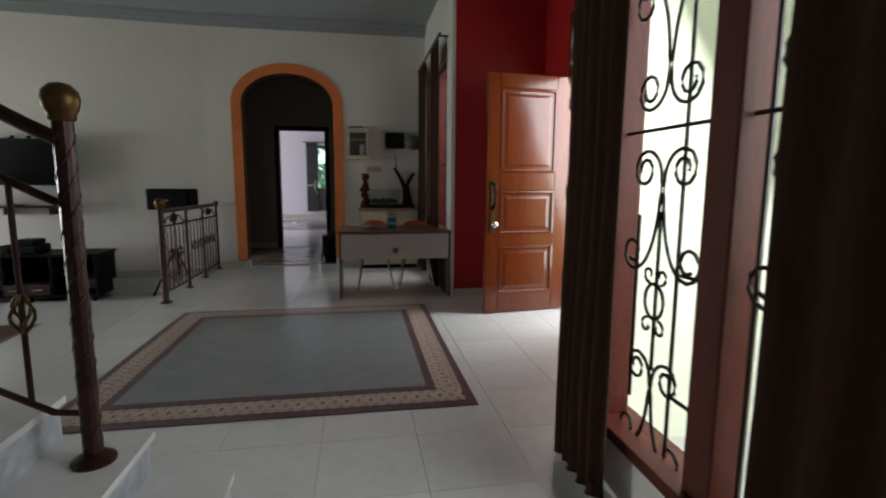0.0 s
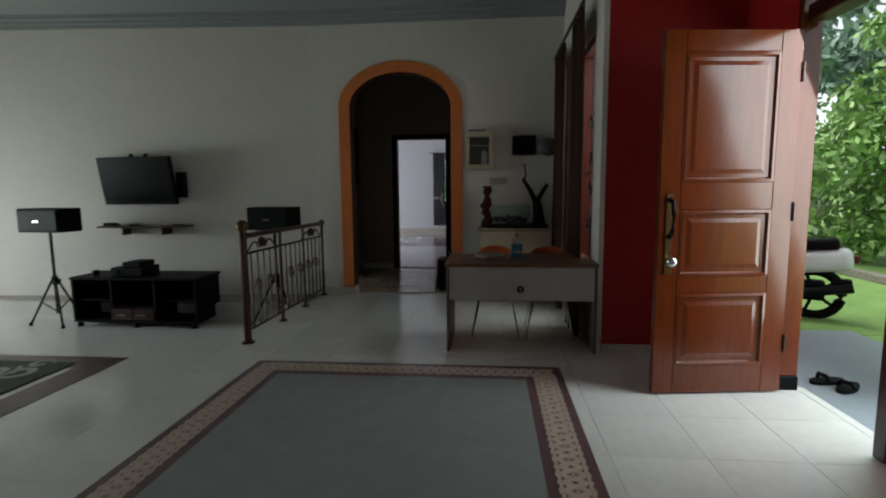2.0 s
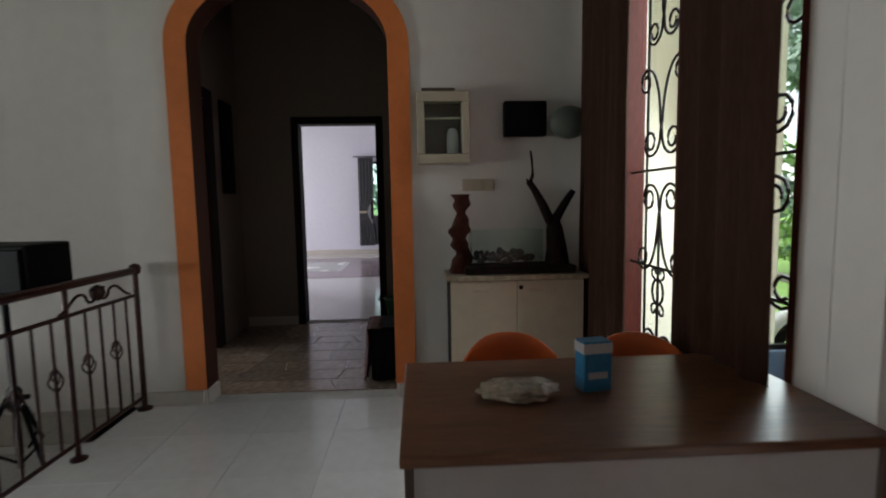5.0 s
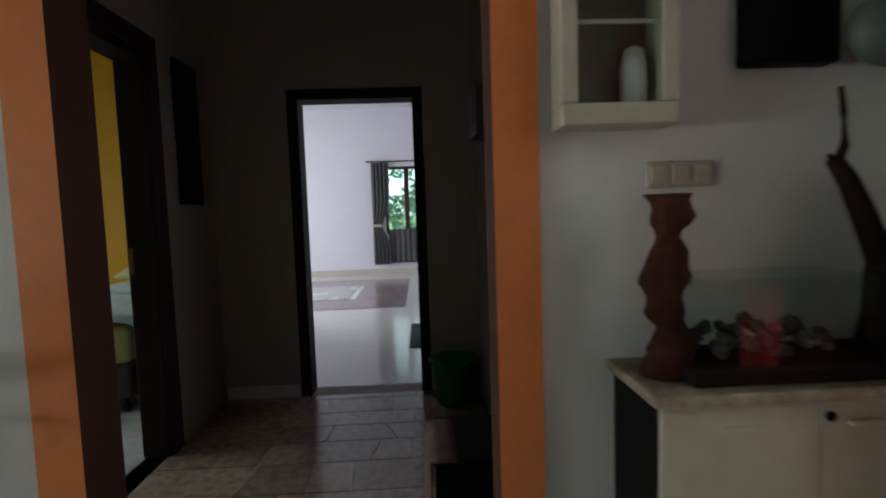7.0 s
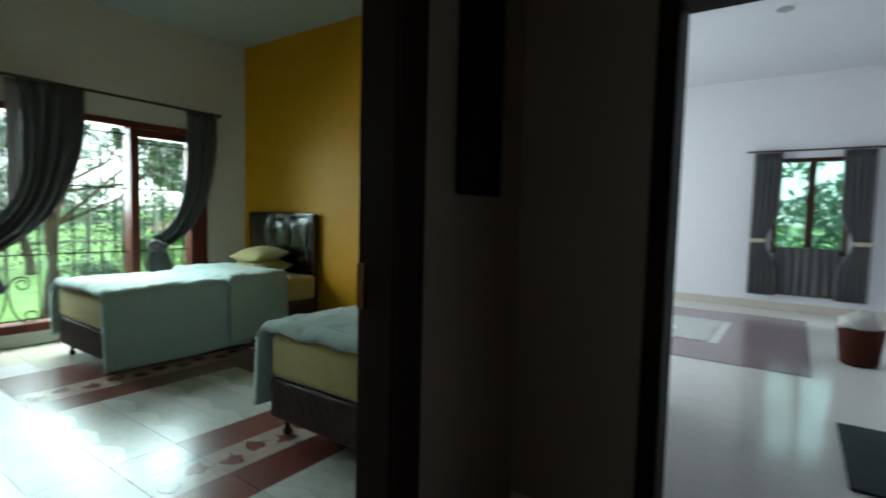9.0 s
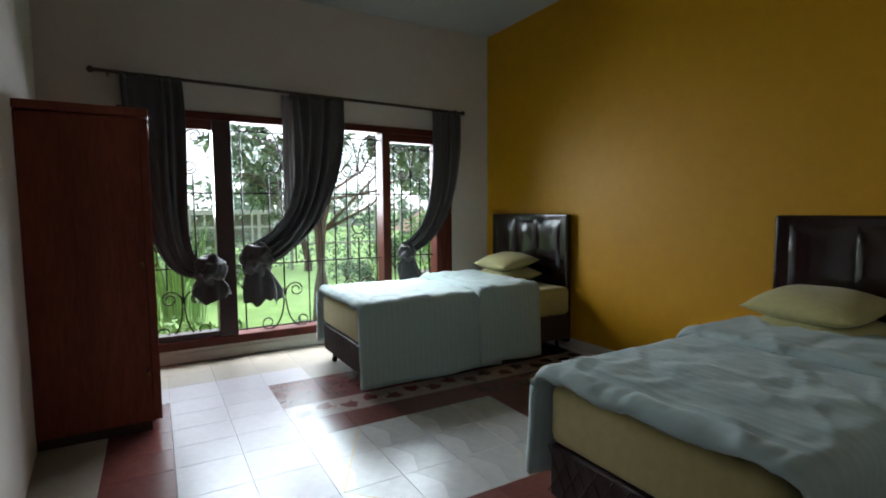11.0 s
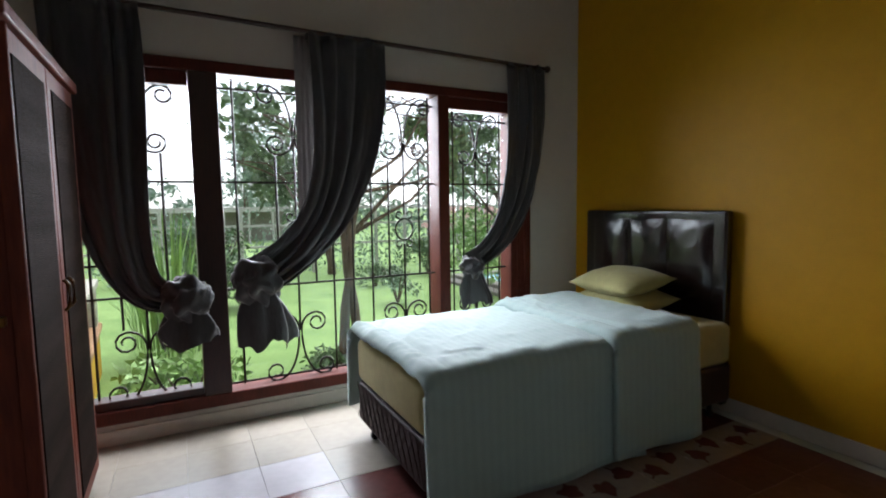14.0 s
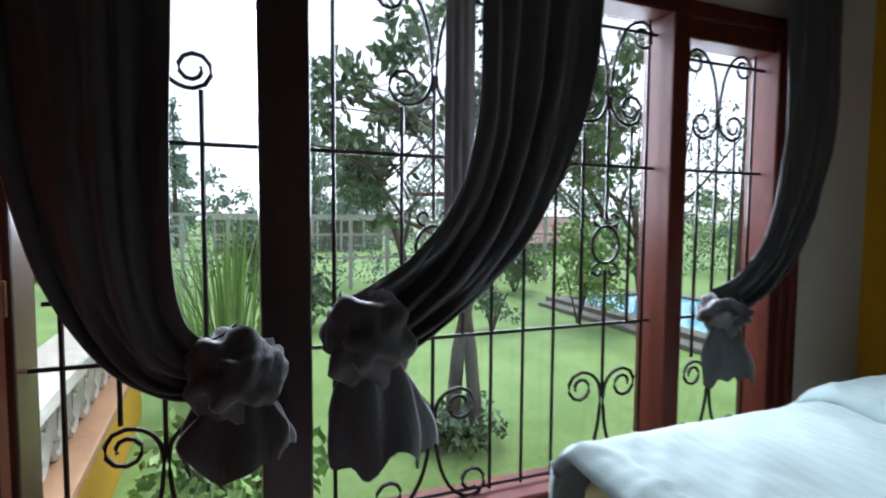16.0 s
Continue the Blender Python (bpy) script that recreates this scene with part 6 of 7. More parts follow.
# ---- far room ----
fw = tagged(thing("window_4", "dark timber window in the far wall", "window", "", (0.02, 17.0, 0.85)), kind="structure")
for x0, x1 in ((-0.428, -0.37), (-0.03, 0.07), (0.41, 0.468)):
    part("post", B(x0, x1, 16.99, 17.1, 0.852, 2.248, 0.004), M_DARKWOOD, fw)
part("head", B(-0.369, 0.409, 16.992, 17.1, 2.19, 2.247), M_DARKWOOD, fw)
part("sill", B(-0.369, 0.409, 16.98, 17.1, 0.853, 0.91), M_DARKWOOD, fw)
for x0, x1 in ((-0.368, -0.032), (0.072, 0.408)):
    part("pane", B(x0, x1, 17.05, 17.054, 0.912, 2.188), M_TEALGLASS, fw).visible_shadow = False
for x0, x1, sd in ((-0.70, -0.34, 1.0), (0.36, 0.72, 2.0)):
    c = thing("curtain", "dark grey-green gathered curtain at the far window", "curtain", "far room curtains", ((x0 + x1) / 2, 16.9, 0.22))
    rows = []
    inward = 1 if sd == 1.0 else -1
    for i in range(19):
        f = i / 18
        waist = 1 - 0.45 * math.exp(-((f - 0.62) / 0.12) ** 2)
        row = []
        for j in range(41):
            g = j / 40
            cxm = x0 if inward == 1 else x1
            x = cxm + inward * (x1 - x0) * g * waist
            row.append((x, 16.90 + 0.02 * math.sin(g * 30 + sd), 2.33 + (0.22 - 2.33) * f))
        rows.append(row)
    part("drape", solidify(surface(bmesh.new(), rows), 0.005), M_CURTAIN, c, smooth=True)
    part("tie", B(x0 + (0 if inward == 1 else 0.17), x0 + (0.19 if inward == 1 else 0.36), 16.86, 16.94, 1.0, 1.06, 0.01), M_CREAMLAM, c)
lc = thing("lower_curtain", "dark striped cafe curtain below the far window", "curtain", "", (0.02, 16.93, 0.22))
part("drape", hanging(bmesh.new(), 16.95, -0.38, 0.40, 0.24, 0.95, 7, 0.02, "y", 0, 3), M_CURTAIN, lc, smooth=True)
fr = thing("curtain_rod", "dark curtain rod above the far window", "curtain rod", "", (0.02, 16.9, 2.35))
part("pole", tube(bmesh.new(), [(-0.80, 16.90, 2.35), (0.84, 16.90, 2.35)], 0.014, 8), M_DARKWOOD, fr)
for x in (-0.73, 0.77):
    part("bracket", tube(bmesh.new(), [(x, 16.90, 2.35), (x, 16.998, 2.35)], 0.009, 6), M_DARKWOOD, fr)
dl = thing("downlight", "small round recessed ceiling downlight", "downlight", "", (-0.2, 14.0, 3.44))
part("ring", lathe(bmesh.new(), -0.35, 14.2, [(0.07, 3.435), (0.07, 3.449), (0.05, 3.449), (0.045, 3.437)], 20), M_CHROME, dl)
inl = tagged(thing("floor_inlay", "white tile inlay with a mauve border in the far floor", "floor inlay", "", (-1.8, 14.7, 0)), kind="structure")
part("field", B(-2.6, -0.85, 14.02, 15.4, 0.001, 0.006), M_MARBLE, inl)
part("border", frame_rect(bmesh.new(), -3.5, 0.05, 13.2, 16.2, 0.79, 0.0005, 0.004), mat("pale_mauve_tile", "8f7d80", 0.16, grain=8, vary=0.1, bump=0.005), inl, "mauve tile border")
dm = thing("doormat", "dark blue-green door mat lying on the glossy floor", "mat", "", (-0.2, 11.0, 0))
part("mat_sheet", B(0.16, 0.75, 11.1, 12.1, 0.0, 0.014, 0.005), mat("dark_teal_mat", "1c2b30", 0.95, grain=30, vary=0.2, bump=0.3, bump_scale=200), dm)
bk = thing("laundry_basket", "woven brown basket heaped with white linen", "basket", "", (0.42, 14.0, 0))
part("basket", lathe(bmesh.new(), 0.42, 14.0, [(0.13, 0.001), (0.15, 0.02), (0.18, 0.34), (0.17, 0.35), (0.02, 0.28)], 20), M_CARVED, bk)
bm = bmesh.new()
bmesh.ops.create_icosphere(bm, subdivisions=3, radius=1)
for v in bm.verts:
    k = 1 + 0.4 * noise.noise(v.co * 2)
    v.co = Vector((0.42 + v.co.x * 0.16 * k, 14.0 + v.co.y * 0.16 * k, 0.38 + v.co.z * 0.12 * k))
part("linen", bm, M_WHITELAM, bk, "heap of white linen", True)
# ---- outside ----
def leaf_cloud(name, centres, count, size, material, parent=None, seed=0, label="", droop=0.3):
    """Many small pointed leaves scattered in lumpy clumps."""
    rng = np.random.default_rng(seed)
    verts, faces = [], []
    cs = np.array([c[:3] for c in centres])
    rs = np.array([c[3] for c in centres])
    w = rs ** 2 / (rs ** 2).sum()
    pick = rng.choice(len(cs), count, p=w)
    d = rng.normal(size=(count, 3))
    d /= np.linalg.norm(d, axis=1)[:, None]
    rad = rs[pick] * rng.uniform(0.35, 1.0, count) ** 0.5
    pos = cs[pick] + d * rad[:, None] * np.array([1, 1, 0.8])
    a = rng.normal(size=(count, 3))
    a[:, 2] -= droop * 2
    a /= np.linalg.norm(a, axis=1)[:, None]
    b = np.cross(a, rng.normal(size=(count, 3)))
    b /= np.linalg.norm(b, axis=1)[:, None]
    s = size * rng.uniform(0.6, 1.3, count)
    for i in range(count):
        p, u, v, k = pos[i], a[i], b[i], s[i]
        n = len(verts)
        verts += [tuple(p), tuple(p + u * k * 0.5 + v * k * 0.22), tuple(p + u * k), tuple(p + u * k * 0.5 - v * k * 0.22)]
        faces.append((n, n + 1, n + 2, n + 3))
    me = bpy.data.meshes.new(name)
    me.from_pydata(verts, [], faces)
    ob = new(name, me)
    finish(ob, material)
    if parent:
        ob.parent = parent
        ob.matrix_parent_inverse = parent.matrix_world.inverted()
    if label:
        tagged(ob, label)
    return ob


G = -0.42


def tree(x, y, h, spread, seed, material, leaves, leaf, label, trunk_r=0.10, fork=True, clear=0.4, clumps=None):
    t = thing("tree", label, "tree", "garden trees", (x, y, G))
    rg = random.Random(seed)
    bm = bmesh.new()
    ends = []
    lean = Vector((rg.uniform(-0.15, 0.15), rg.uniform(-0.15, 0.15), 1))
    stems = 2 if fork else 1
    for s in range(stems):
        base = Vector((x + 0.12 * s, y + 0.14 * s, G - 0.05))
        pts = [base]
        d = (lean + Vector((rg.uniform(-0.3, 0.3), rg.uniform(-0.3, 0.3), 0)) * (1 if fork else 0.3)).normalized()
        for i in range(6):
            d = (d + Vector((rg.uniform(-0.18, 0.18), rg.uniform(-0.18, 0.18), 0.05))).normalized()
            pts.append(pts[-1] + d * h * clear / 5)
        tube(bm, pts, trunk_r, 8, trunk_r * 0.55)
        for cx, cy, cz, cr in clumps or ():
            e = Vector((cx, cy, cz))
            st = pts[4 + s]
            tube(bm, [st, st.lerp(e, 0.45) + Vector((0.1, rg.uniform(-0.15, 0.15), -0.12)), e + Vector((0, rg.uniform(-0.3, 0.3), 0))], trunk_r * 0.42, 6, 0.008)
            for w in range(5):
                a = st.lerp(e, rg.uniform(0.5, 0.95))
                tube(bm, [a, a + Vector((rg.gauss(0, 0.2), rg.gauss(0, 0.25), rg.uniform(0, 0.25))), a + Vector((rg.gauss(0, 0.3), rg.gauss(0, 0.45), rg.uniform(0.1, 0.5)))], 0.014, 5, 0.004)
        for k in range(0 if clumps else 6):
            st = pts[rg.randint(3, 6)]
            q = [st]
            a = rg.uniform(0, 6.28)
            d2 = Vector((math.cos(a), math.sin(a), rg.uniform(0.5, 1.3))).normalized()
            for i in range(5):
                d2 = (d2 + Vector((rg.uniform(-0.3, 0.3), rg.uniform(-0.3, 0.3), rg.uniform(-0.05, 0.2)))).normalized()
                q.append(q[-1] + d2 * spread * 0.28)
            tube(bm, q, trunk_r * 0.45, 6, trunk_r * 0.1)
            ends += q[2:]
    part("trunk", bm, M_BARK, t, smooth=True)
    ends = [p for p in ends if not -7.3 < p.x < 0]
    cl = [(p.x, p.y, p.z, spread * rg.uniform(0.14, 0.30)) for p in ends] + [(p.x + rg.uniform(-0.5, 0.5), p.y + rg.uniform(-0.5, 0.5), p.z + rg.uniform(-0.2, 0.6), spread * rg.uniform(0.10, 0.24)) for p in ends]
    if clumps:
        cl = []
        for cx, cy, cz, cr in clumps:
            cl += [(cx + rg.gauss(0, cr * 0.55), cy + rg.gauss(0, cr * 0.55), cz + rg.gauss(0, cr * 0.45), cr * rg.uniform(0.12, 0.3)) for _ in range(26)]
    leaf_cloud("crown", cl, leaves, leaf, material, t, seed)
    return t


def bush(x, y, z, r, h, n, size, material, seed, label, category="bush"):
    rg = random.Random(seed)
    b = thing("bush", label, category, "garden bushes", (x, y, G))
    bm = bmesh.new()
    for k in range(7):
        a = rg.uniform(0, 6.28)
        tube(bm, [(x, y, G - 0.03), (x + 0.3 * r * math.cos(a), y + 0.3 * r * math.sin(a), G + h * 0.5), (x + 0.6 * r * math.cos(a), y + 0.6 * r * math.sin(a), G + h * 0.85)], 0.02, 5, 0.006)
    part("stems", bm, M_BARK, b)
    cl = [(x + rg.uniform(-0.7, 0.7) * r, y + rg.uniform(-0.7, 0.7) * r, G + h * rg.uniform(0.25, 0.85), r * rg.uniform(0.25, 0.45)) for _ in range(16)]
    leaf_cloud("leaves", cl, n, size, material, b, seed)
    return b


def foliage_belt(name, x0, x1, y0, y1, h, n, size, material, seed, label):
    rg = random.Random(seed)
    L = math.hypot(x1 - x0, y1 - y0)
    cl = []
    for i in range(int(L * 3.0)):
        f = rg.random()
        cl.append((x0 + (x1 - x0) * f + rg.uniform(-1, 1), y0 + (y1 - y0) * f + rg.uniform(-1, 1), G + h * rg.random() ** 0.8 * rg.uniform(0.6, 1.1), rg.uniform(0.4, 1.1)))
    ob = leaf_cloud(name, cl, n, size, material, None, seed, label)
    tagged(ob, label, "foliage", kind="stuff")
    return ob


def reeds(x, y, r, h, n, seed, label):
    """Arching thin blades rising from one clump."""
    rg = random.Random(seed)
    b = thing("reed_clump", label, "reeds", "", (x, y, G))
    bm = bmesh.new()
    for k in range(n):
        a, q = rg.uniform(0, 6.28), r * 0.5 * rg.random() ** 0.5
        p = Vector((x + q * math.cos(a), y + q * math.sin(a), G - 0.02))
        out = Vector((math.cos(a), math.sin(a), 0)) * rg.uniform(0.1, 0.7) * r
        side = Vector((-math.sin(a), math.cos(a), 0)) * rg.uniform(0.006, 0.014)
        hh = h * rg.uniform(0.5, 1.1)
        pts = [p + out * (f * f) + Vector((0, 0, hh * (f - 0.22 * f * f))) for f in (0, 0.3, 0.6, 0.85, 1.0)]
        surface(bm, [[c - side * w, c + side * w] for c, w in zip(pts, (0.7, 1, 1, 0.6, 0.1))])
    part("blades", bm, M_LEAF2, b)
    return b


def conifer(x, y, h, r, seed, label):
    """A narrow evergreen with tapering tiers of foliage."""
    rg = random.Random(seed)
    t = thing("tree", label, "tree", "far conifers", (x, y, G))
    part("trunk", tube(bmesh.new(), [(x, y, G - 0.05), (x, y, G + h * 0.95)], 0.16, 8, 0.03), M_BARK, t)
    cl = []
    for k in range(70):
        f = rg.random() ** 0.8
        a, q = rg.uniform(0, 6.28), r * (1 - f) * rg.uniform(0.3, 1.0)
        cl.append((x + q * math.cos(a), y + q * math.sin(a), G + h * (0.06 + 0.92 * f), 0.12 + r * 0.3 * (1 - f)))
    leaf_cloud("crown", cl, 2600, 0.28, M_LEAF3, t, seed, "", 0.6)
    return t


# bedroom garden
tree(-7.75, 10.2, 4.6, 2.0, 11, M_LEAF, 4800, 0.145, "broad-leaved garden tree with a forked trunk", 0.06, True, 0.42, [(-8.5, 10.0, 2.35, 0.6), (-8.3, 11.9, 2.7, 0.65), (-8.4, 11.2, 3.35, 0.6), (-8.6, 12.3, 2.1, 0.45), (-8.7, 9.75, 1.75, 0.4)])
tree(-12.5, 16.5, 4.2, 2.0, 12, M_LEAF, 3800, 0.11, "leafy garden tree by the hedge", 0.11, True)
tree(-15.5, 12.2, 4.2, 1.8, 13, M_LEAF3, 3800, 0.11, "tall garden tree at the fence", 0.12, False)
palm = thing("palm", "slender palm with a pale trunk behind the pool", "palm", "", (-11.5, 18.0, G))
part("trunk", tube(bmesh.new(), [(-11.5, 18.0, G - 0.05), (-11.45, 18.05, 2), (-11.5, 18.1, 5.2)], 0.14, 10, 0.10), M_BARK, palm)
for k in range(11):
    a = k * 0.571
    rows = []
    for i in range(9):
        f = i / 8
        r, z = 0.1 + 1.9 * f, 5.2 + 0.9 * math.sin(f * 2.4) - 1.2 * f * f
        w = 0.18 * math.sin(math.pi * min(1, f + 0.08))
        rows.append([(-11.5 + r * math.cos(a) - w * math.sin(a), 18.1 + r * math.sin(a) + w * math.cos(a), z - 0.08), (-11.5 + r * math.cos(a), 18.1 + r * math.sin(a), z), (-11.5 + r * math.cos(a) + w * math.sin(a), 18.1 + r * math.sin(a) - w * math.cos(a), z - 0.08)])
    part("frond", solidify(surface(bmesh.new(), rows), 0.004), M_LEAF2, palm)
bush(-7.75, 10.25, G, 0.45, 0.24, 1400, 0.07, M_LEAF, 21, "low dark ground-cover ring around the tree")
bush(-11.0, 13.75, G, 0.75, 1.9, 2600, 0.10, M_LEAF2, 22, "yellow-green leafy shrub on the lawn")
bush(-13.0, 12.5, G, 0.45, 0.5, 700, 0.08, M_LEAF, 23, "small round shrub on the lawn")
bush(-11.0, 12.2, G, 0.4, 0.7, 700, 0.08, M_LEAF, 24, "small round shrub on the lawn")
bush(-7.0, 8.75, G, 0.55, 0.6, 1800, 0.10, M_LEAF2, 25, "leafy green bush below the window")
bush(-6.6, 8.55, G, 0.4, 0.4, 900, 0.09, M_LEAF2, 29, "leafy green bush below the window")
reeds(-9.6, 8.6, 0.95, 2.1, 170, 26, "clump of tall thin-leaved reeds beside the terrace")
bush(-12.0, 9.2, G, 0.8, 1.6, 1500, 0.14, M_LEAF, 27, "dark green shrub by the fence")
bush(-14.5, 14.5, G, 0.8, 1.0, 1300, 0.12, M_LEAF, 28, "trimmed green shrub by the hedge")
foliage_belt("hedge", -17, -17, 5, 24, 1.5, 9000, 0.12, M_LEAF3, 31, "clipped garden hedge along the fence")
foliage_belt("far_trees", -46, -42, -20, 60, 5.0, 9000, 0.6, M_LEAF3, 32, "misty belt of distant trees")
foliage_belt("hedge", -16, -8, 22, 26, 2.2, 5000, 0.16, M_LEAF2, 33, "green hedge behind the pool")
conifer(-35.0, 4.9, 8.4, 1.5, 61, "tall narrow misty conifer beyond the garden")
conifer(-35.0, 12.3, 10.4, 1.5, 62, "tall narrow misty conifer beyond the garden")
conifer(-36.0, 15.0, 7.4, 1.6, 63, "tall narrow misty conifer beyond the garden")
fh = thing("house", "distant house with a pinkish hipped roof behind the garden", "house", "", (-26.5, 22.8, G))
part("wall", B(-28.0, -25.0, 21.0, 25.0, G, 0.15), M_STONE, fh)
bm = B(-28.4, -24.6, 20.6, 25.4, 0.151, 1.35)
for v in bm.verts:
    if v.co.z > 1:
        v.co.x, v.co.y = -26.5 + (v.co.x + 26.5) * 0.08, 23.0 + (v.co.y - 23.0) * 0.5
part("roof", bm, mat("faded_pink_roof_tile", "b08a80", 0.8, grain=8, vary=0.2, bump=0.2), fh)
# pool
pool = tagged(thing("pool", "small swimming pool with clear blue water", "pool", "", (-11.5, 16.2, G)), kind="structure")
part("water", B(-12.6, -8.9, 14.65, 17.0, G + 0.02, G + 0.11), M_POOL, pool)
part("coping", frame_rect(bmesh.new(), -12.9, -8.6, 14.35, 17.3, 0.3, G, G + 0.14), M_STONE, pool)
part("step", B(-12.7, -8.8, 14.05, 14.34, G, G + 0.07, 0.01), M_STONE, pool)
# white trellis fence
fence = thing("fence", "white painted garden fence with wide openings", "fence", "", (-16.2, 12, G))
for i in range(13):
    y = 6.5 + i * 0.9
    part("post", B(-16.24, -16.16, y - 0.04, y + 0.04, G, 1.35, 0.004), M_WHITELAM, fence)
for z in (0.3, 0.85, 1.3):
    part("rail", B(-16.225, -16.175, 6.4, 17.4, z, z + 0.06), M_WHITELAM, fence)
# terrace with balustrade
M_BALWHITE = mat("white_balustrade", "c9c4b8", 0.8, grain=8, vary=0.15, bump=0.1)
TM = pose(-6.41, 8.07, 0, 0, 0, 3.7)
ter = thing("terrace", "raised terrace with white openwork balustrade over a yellow wall", "terrace", "", (-7.5, 8.0, G))
part("wall", B(-2.62, 0.25, -0.24, 0, G, 0.06, 0.004, 1, TM), M_YELLOWOUT, ter, "yellow painted terrace wall")
part("ledge", B(-2.66, 0.25, -0.28, 0.03, 0.061, 0.12, 0.008, 1, TM), M_PEACH, ter, "peach coloured ledge")
part("coping", B(-2.66, 0.25, -0.25, 0.02, 0.52, 0.60, 0.01, 1, TM), M_BALWHITE, ter)
part("pier", B(-2.62, -2.42, -0.23, 0.0, 0.121, 0.519, 0.006, 1, TM), M_BALWHITE, ter)
for i in range(9):
    x = -2.25 + i * 0.27
    bm = bmesh.new()
    for q, sq in ((0.125, 1.45), (0.06, 1.6)):
        tube(bm, [TM @ Vector((x + q * math.cos(a), -0.12, 0.32 + q * sq * math.sin(a))) for a in [math.radians(20 * k) for k in range(19)]], 0.026, 6)
    part("openwork_block", bm, M_BALWHITE, ter)
    part("backing", B(x - 0.133, x + 0.133, -0.16, -0.13, 0.121, 0.519, 0, 1, TM), M_STONE, ter)
struct("terrace_floor", B(-9.0, -7.66, 5.5, 7.62, G, 0.05), M_PORCH, "grey terrace floor")
struct("terrace_floor_end", B(-9.0, -6.07, 7.625, 7.72, G, 0.05), M_PORCH, "grey terrace floor")
col = thing("veranda_column", "round white veranda column on the terrace", "column", "", (-6.9, 7.72, 0.05))
part("shaft", lathe(bmesh.new(), -6.9, 7.72, [(0.0, 0.051), (0.11, 0.051), (0.10, 0.2), (0.09, 2.4), (0.11, 2.5), (0.0, 2.5)], 20), M_BALWHITE, col, smooth=True)
# carport and white boundary wall in the distance
cp = thing("carport", "low white outbuilding with an arch and orange tiled roof", "outbuilding", "", (-21, 3.5, G))
for y0, y1 in ((-2.0, -1.6), (2.0, 2.3), (5.0, 5.3)):
    part("pillar", B(-20.4, -20.0, y0, y1, G, 0.0, 0.01), M_BALWHITE, cp)
part("roof", B(-23, -19.8, -2.4, 5.6, 0.0, 0.35, 0.02), M_ORANGETILE, cp)
part("back_wall", B(-23, -22.8, -2.2, 5.4, G, -0.001), M_BALWHITE, cp)
nw = thing("greenhouse", "long low white framed shed beyond the garden", "shed", "", (-30, 12, G))
part("roof", B(-31.5, -29.9, 7.0, 15.5, 1.15, 1.4, 0.02), M_WHITELAM, nw)
for k in range(8):
    part("post", B(-30.05, -29.95, 7.1 + k * 1.18, 7.2 + k * 1.18, G, 1.149), M_WHITELAM, nw)
part("rail", B(-30.04, -29.96, 7.205, 8.275, 0.2, 0.28), M_WHITELAM, nw)
part("back_wall", B(-31.4, -31.2, 7.0, 15.5, G, 1.149), M_STONE, nw)

# front garden, seen through the door
struct("front_lawn", B(3.16, 14, 6.94, 20, -0.43, -0.14, 0.02), M_GRASS, "raised front lawn level with the porch")
struct("front_lawn_side", B(4.41, 14, -2, 6.935, -0.43, -0.14, 0.02), M_GRASS, "raised front lawn beside the porch")
foliage_belt("shrubbery", 9.5, 6.5, 6.0, 14.5, 4.8, 16000, 0.20, M_LEAF2, 41, "dense green shrubbery beyond the front lawn")
# paled leaves stand in for bright haze outside the door
foliage_belt("front_trees", 13, 9.5, 5.0, 18, 10.5, 18000, 0.3, M_LEAF3, 42, "tall trees behind the shrubbery, haze put into their leaf colour")
struct("kerb", B(6.6, 6.75, 8.5, 14.0, -0.139, -0.02, 0.01), M_STONE, "low stone kerb at the lawn's end")
gate = thing("gate", "white barred garden gate between the trees", "gate", "", (8.2, 12.5, -0.14))
for i in range(9):
    part("bar", B(6.9 + i * 0.16, 6.94 + i * 0.16, 12.4, 12.44, -0.14, 1.0), M_WHITELAM, gate)
for z in (0.0, 0.85):
    part("rail", B(6.85, 8.3, 12.445, 12.48, z, z + 0.06), M_WHITELAM, gate)

# scooter
sc = thing("scooter", "white and black motor scooter parked on the lawn", "scooter", "", (4.1, 7.8, -0.14))
SM = pose(4.1, 7.8, -0.14, 0, 0, 150)


def wheel(cx):
    w = part("wheel", tube(bmesh.new(), [SM @ Vector((cx + 0.24 * math.cos(a), 0, 0.27 + 0.24 * math.sin(a))) for a in [math.radians(15 * k) for k in range(25)]], 0.05, 10), M_BLACK, sc, smooth=True)
    bm = bmesh.new()
    for k in range(5):
        a = k * 1.257
        tube(bm, [SM @ Vector((cx, 0, 0.27)), SM @ Vector((cx + 0.2 * math.cos(a), 0, 0.27 + 0.2 * math.sin(a)))], 0.018, 6)
    part("rim", bm, M_BLACK, w)


wheel(0.62)
wheel(-0.40)
M_SCWHITE = mat("white_scooter_paint", "d6d8da", 0.2, grain=4, vary=0.05, bump=0, coat=0.5)
bm = B(-0.74, 0.1, -0.13, 0.13, 0.0, 0.24, 0.08, 4, SM @ pose(0, 0, 0.44, 0, 8, 0))
part("rear_body", bm, M_SCWHITE, sc, smooth=True)
part("seat", B(-0.66, 0.12, -0.12, 0.12, 0.70, 0.82, 0.04, 4, SM @ pose(0, 0, 0, 0, 5, 0)), M_BLACK, sc, smooth=True)
part("floorboard", B(0.05, 0.42, -0.12, 0.12, 0.30, 0.38, 0.02, 2, SM), M_BLACK, sc)
part("engine", B(-0.5, 0.0, -0.1, 0.1, 0.2, 0.41, 0.04, 3, SM), M_BLACK, sc)
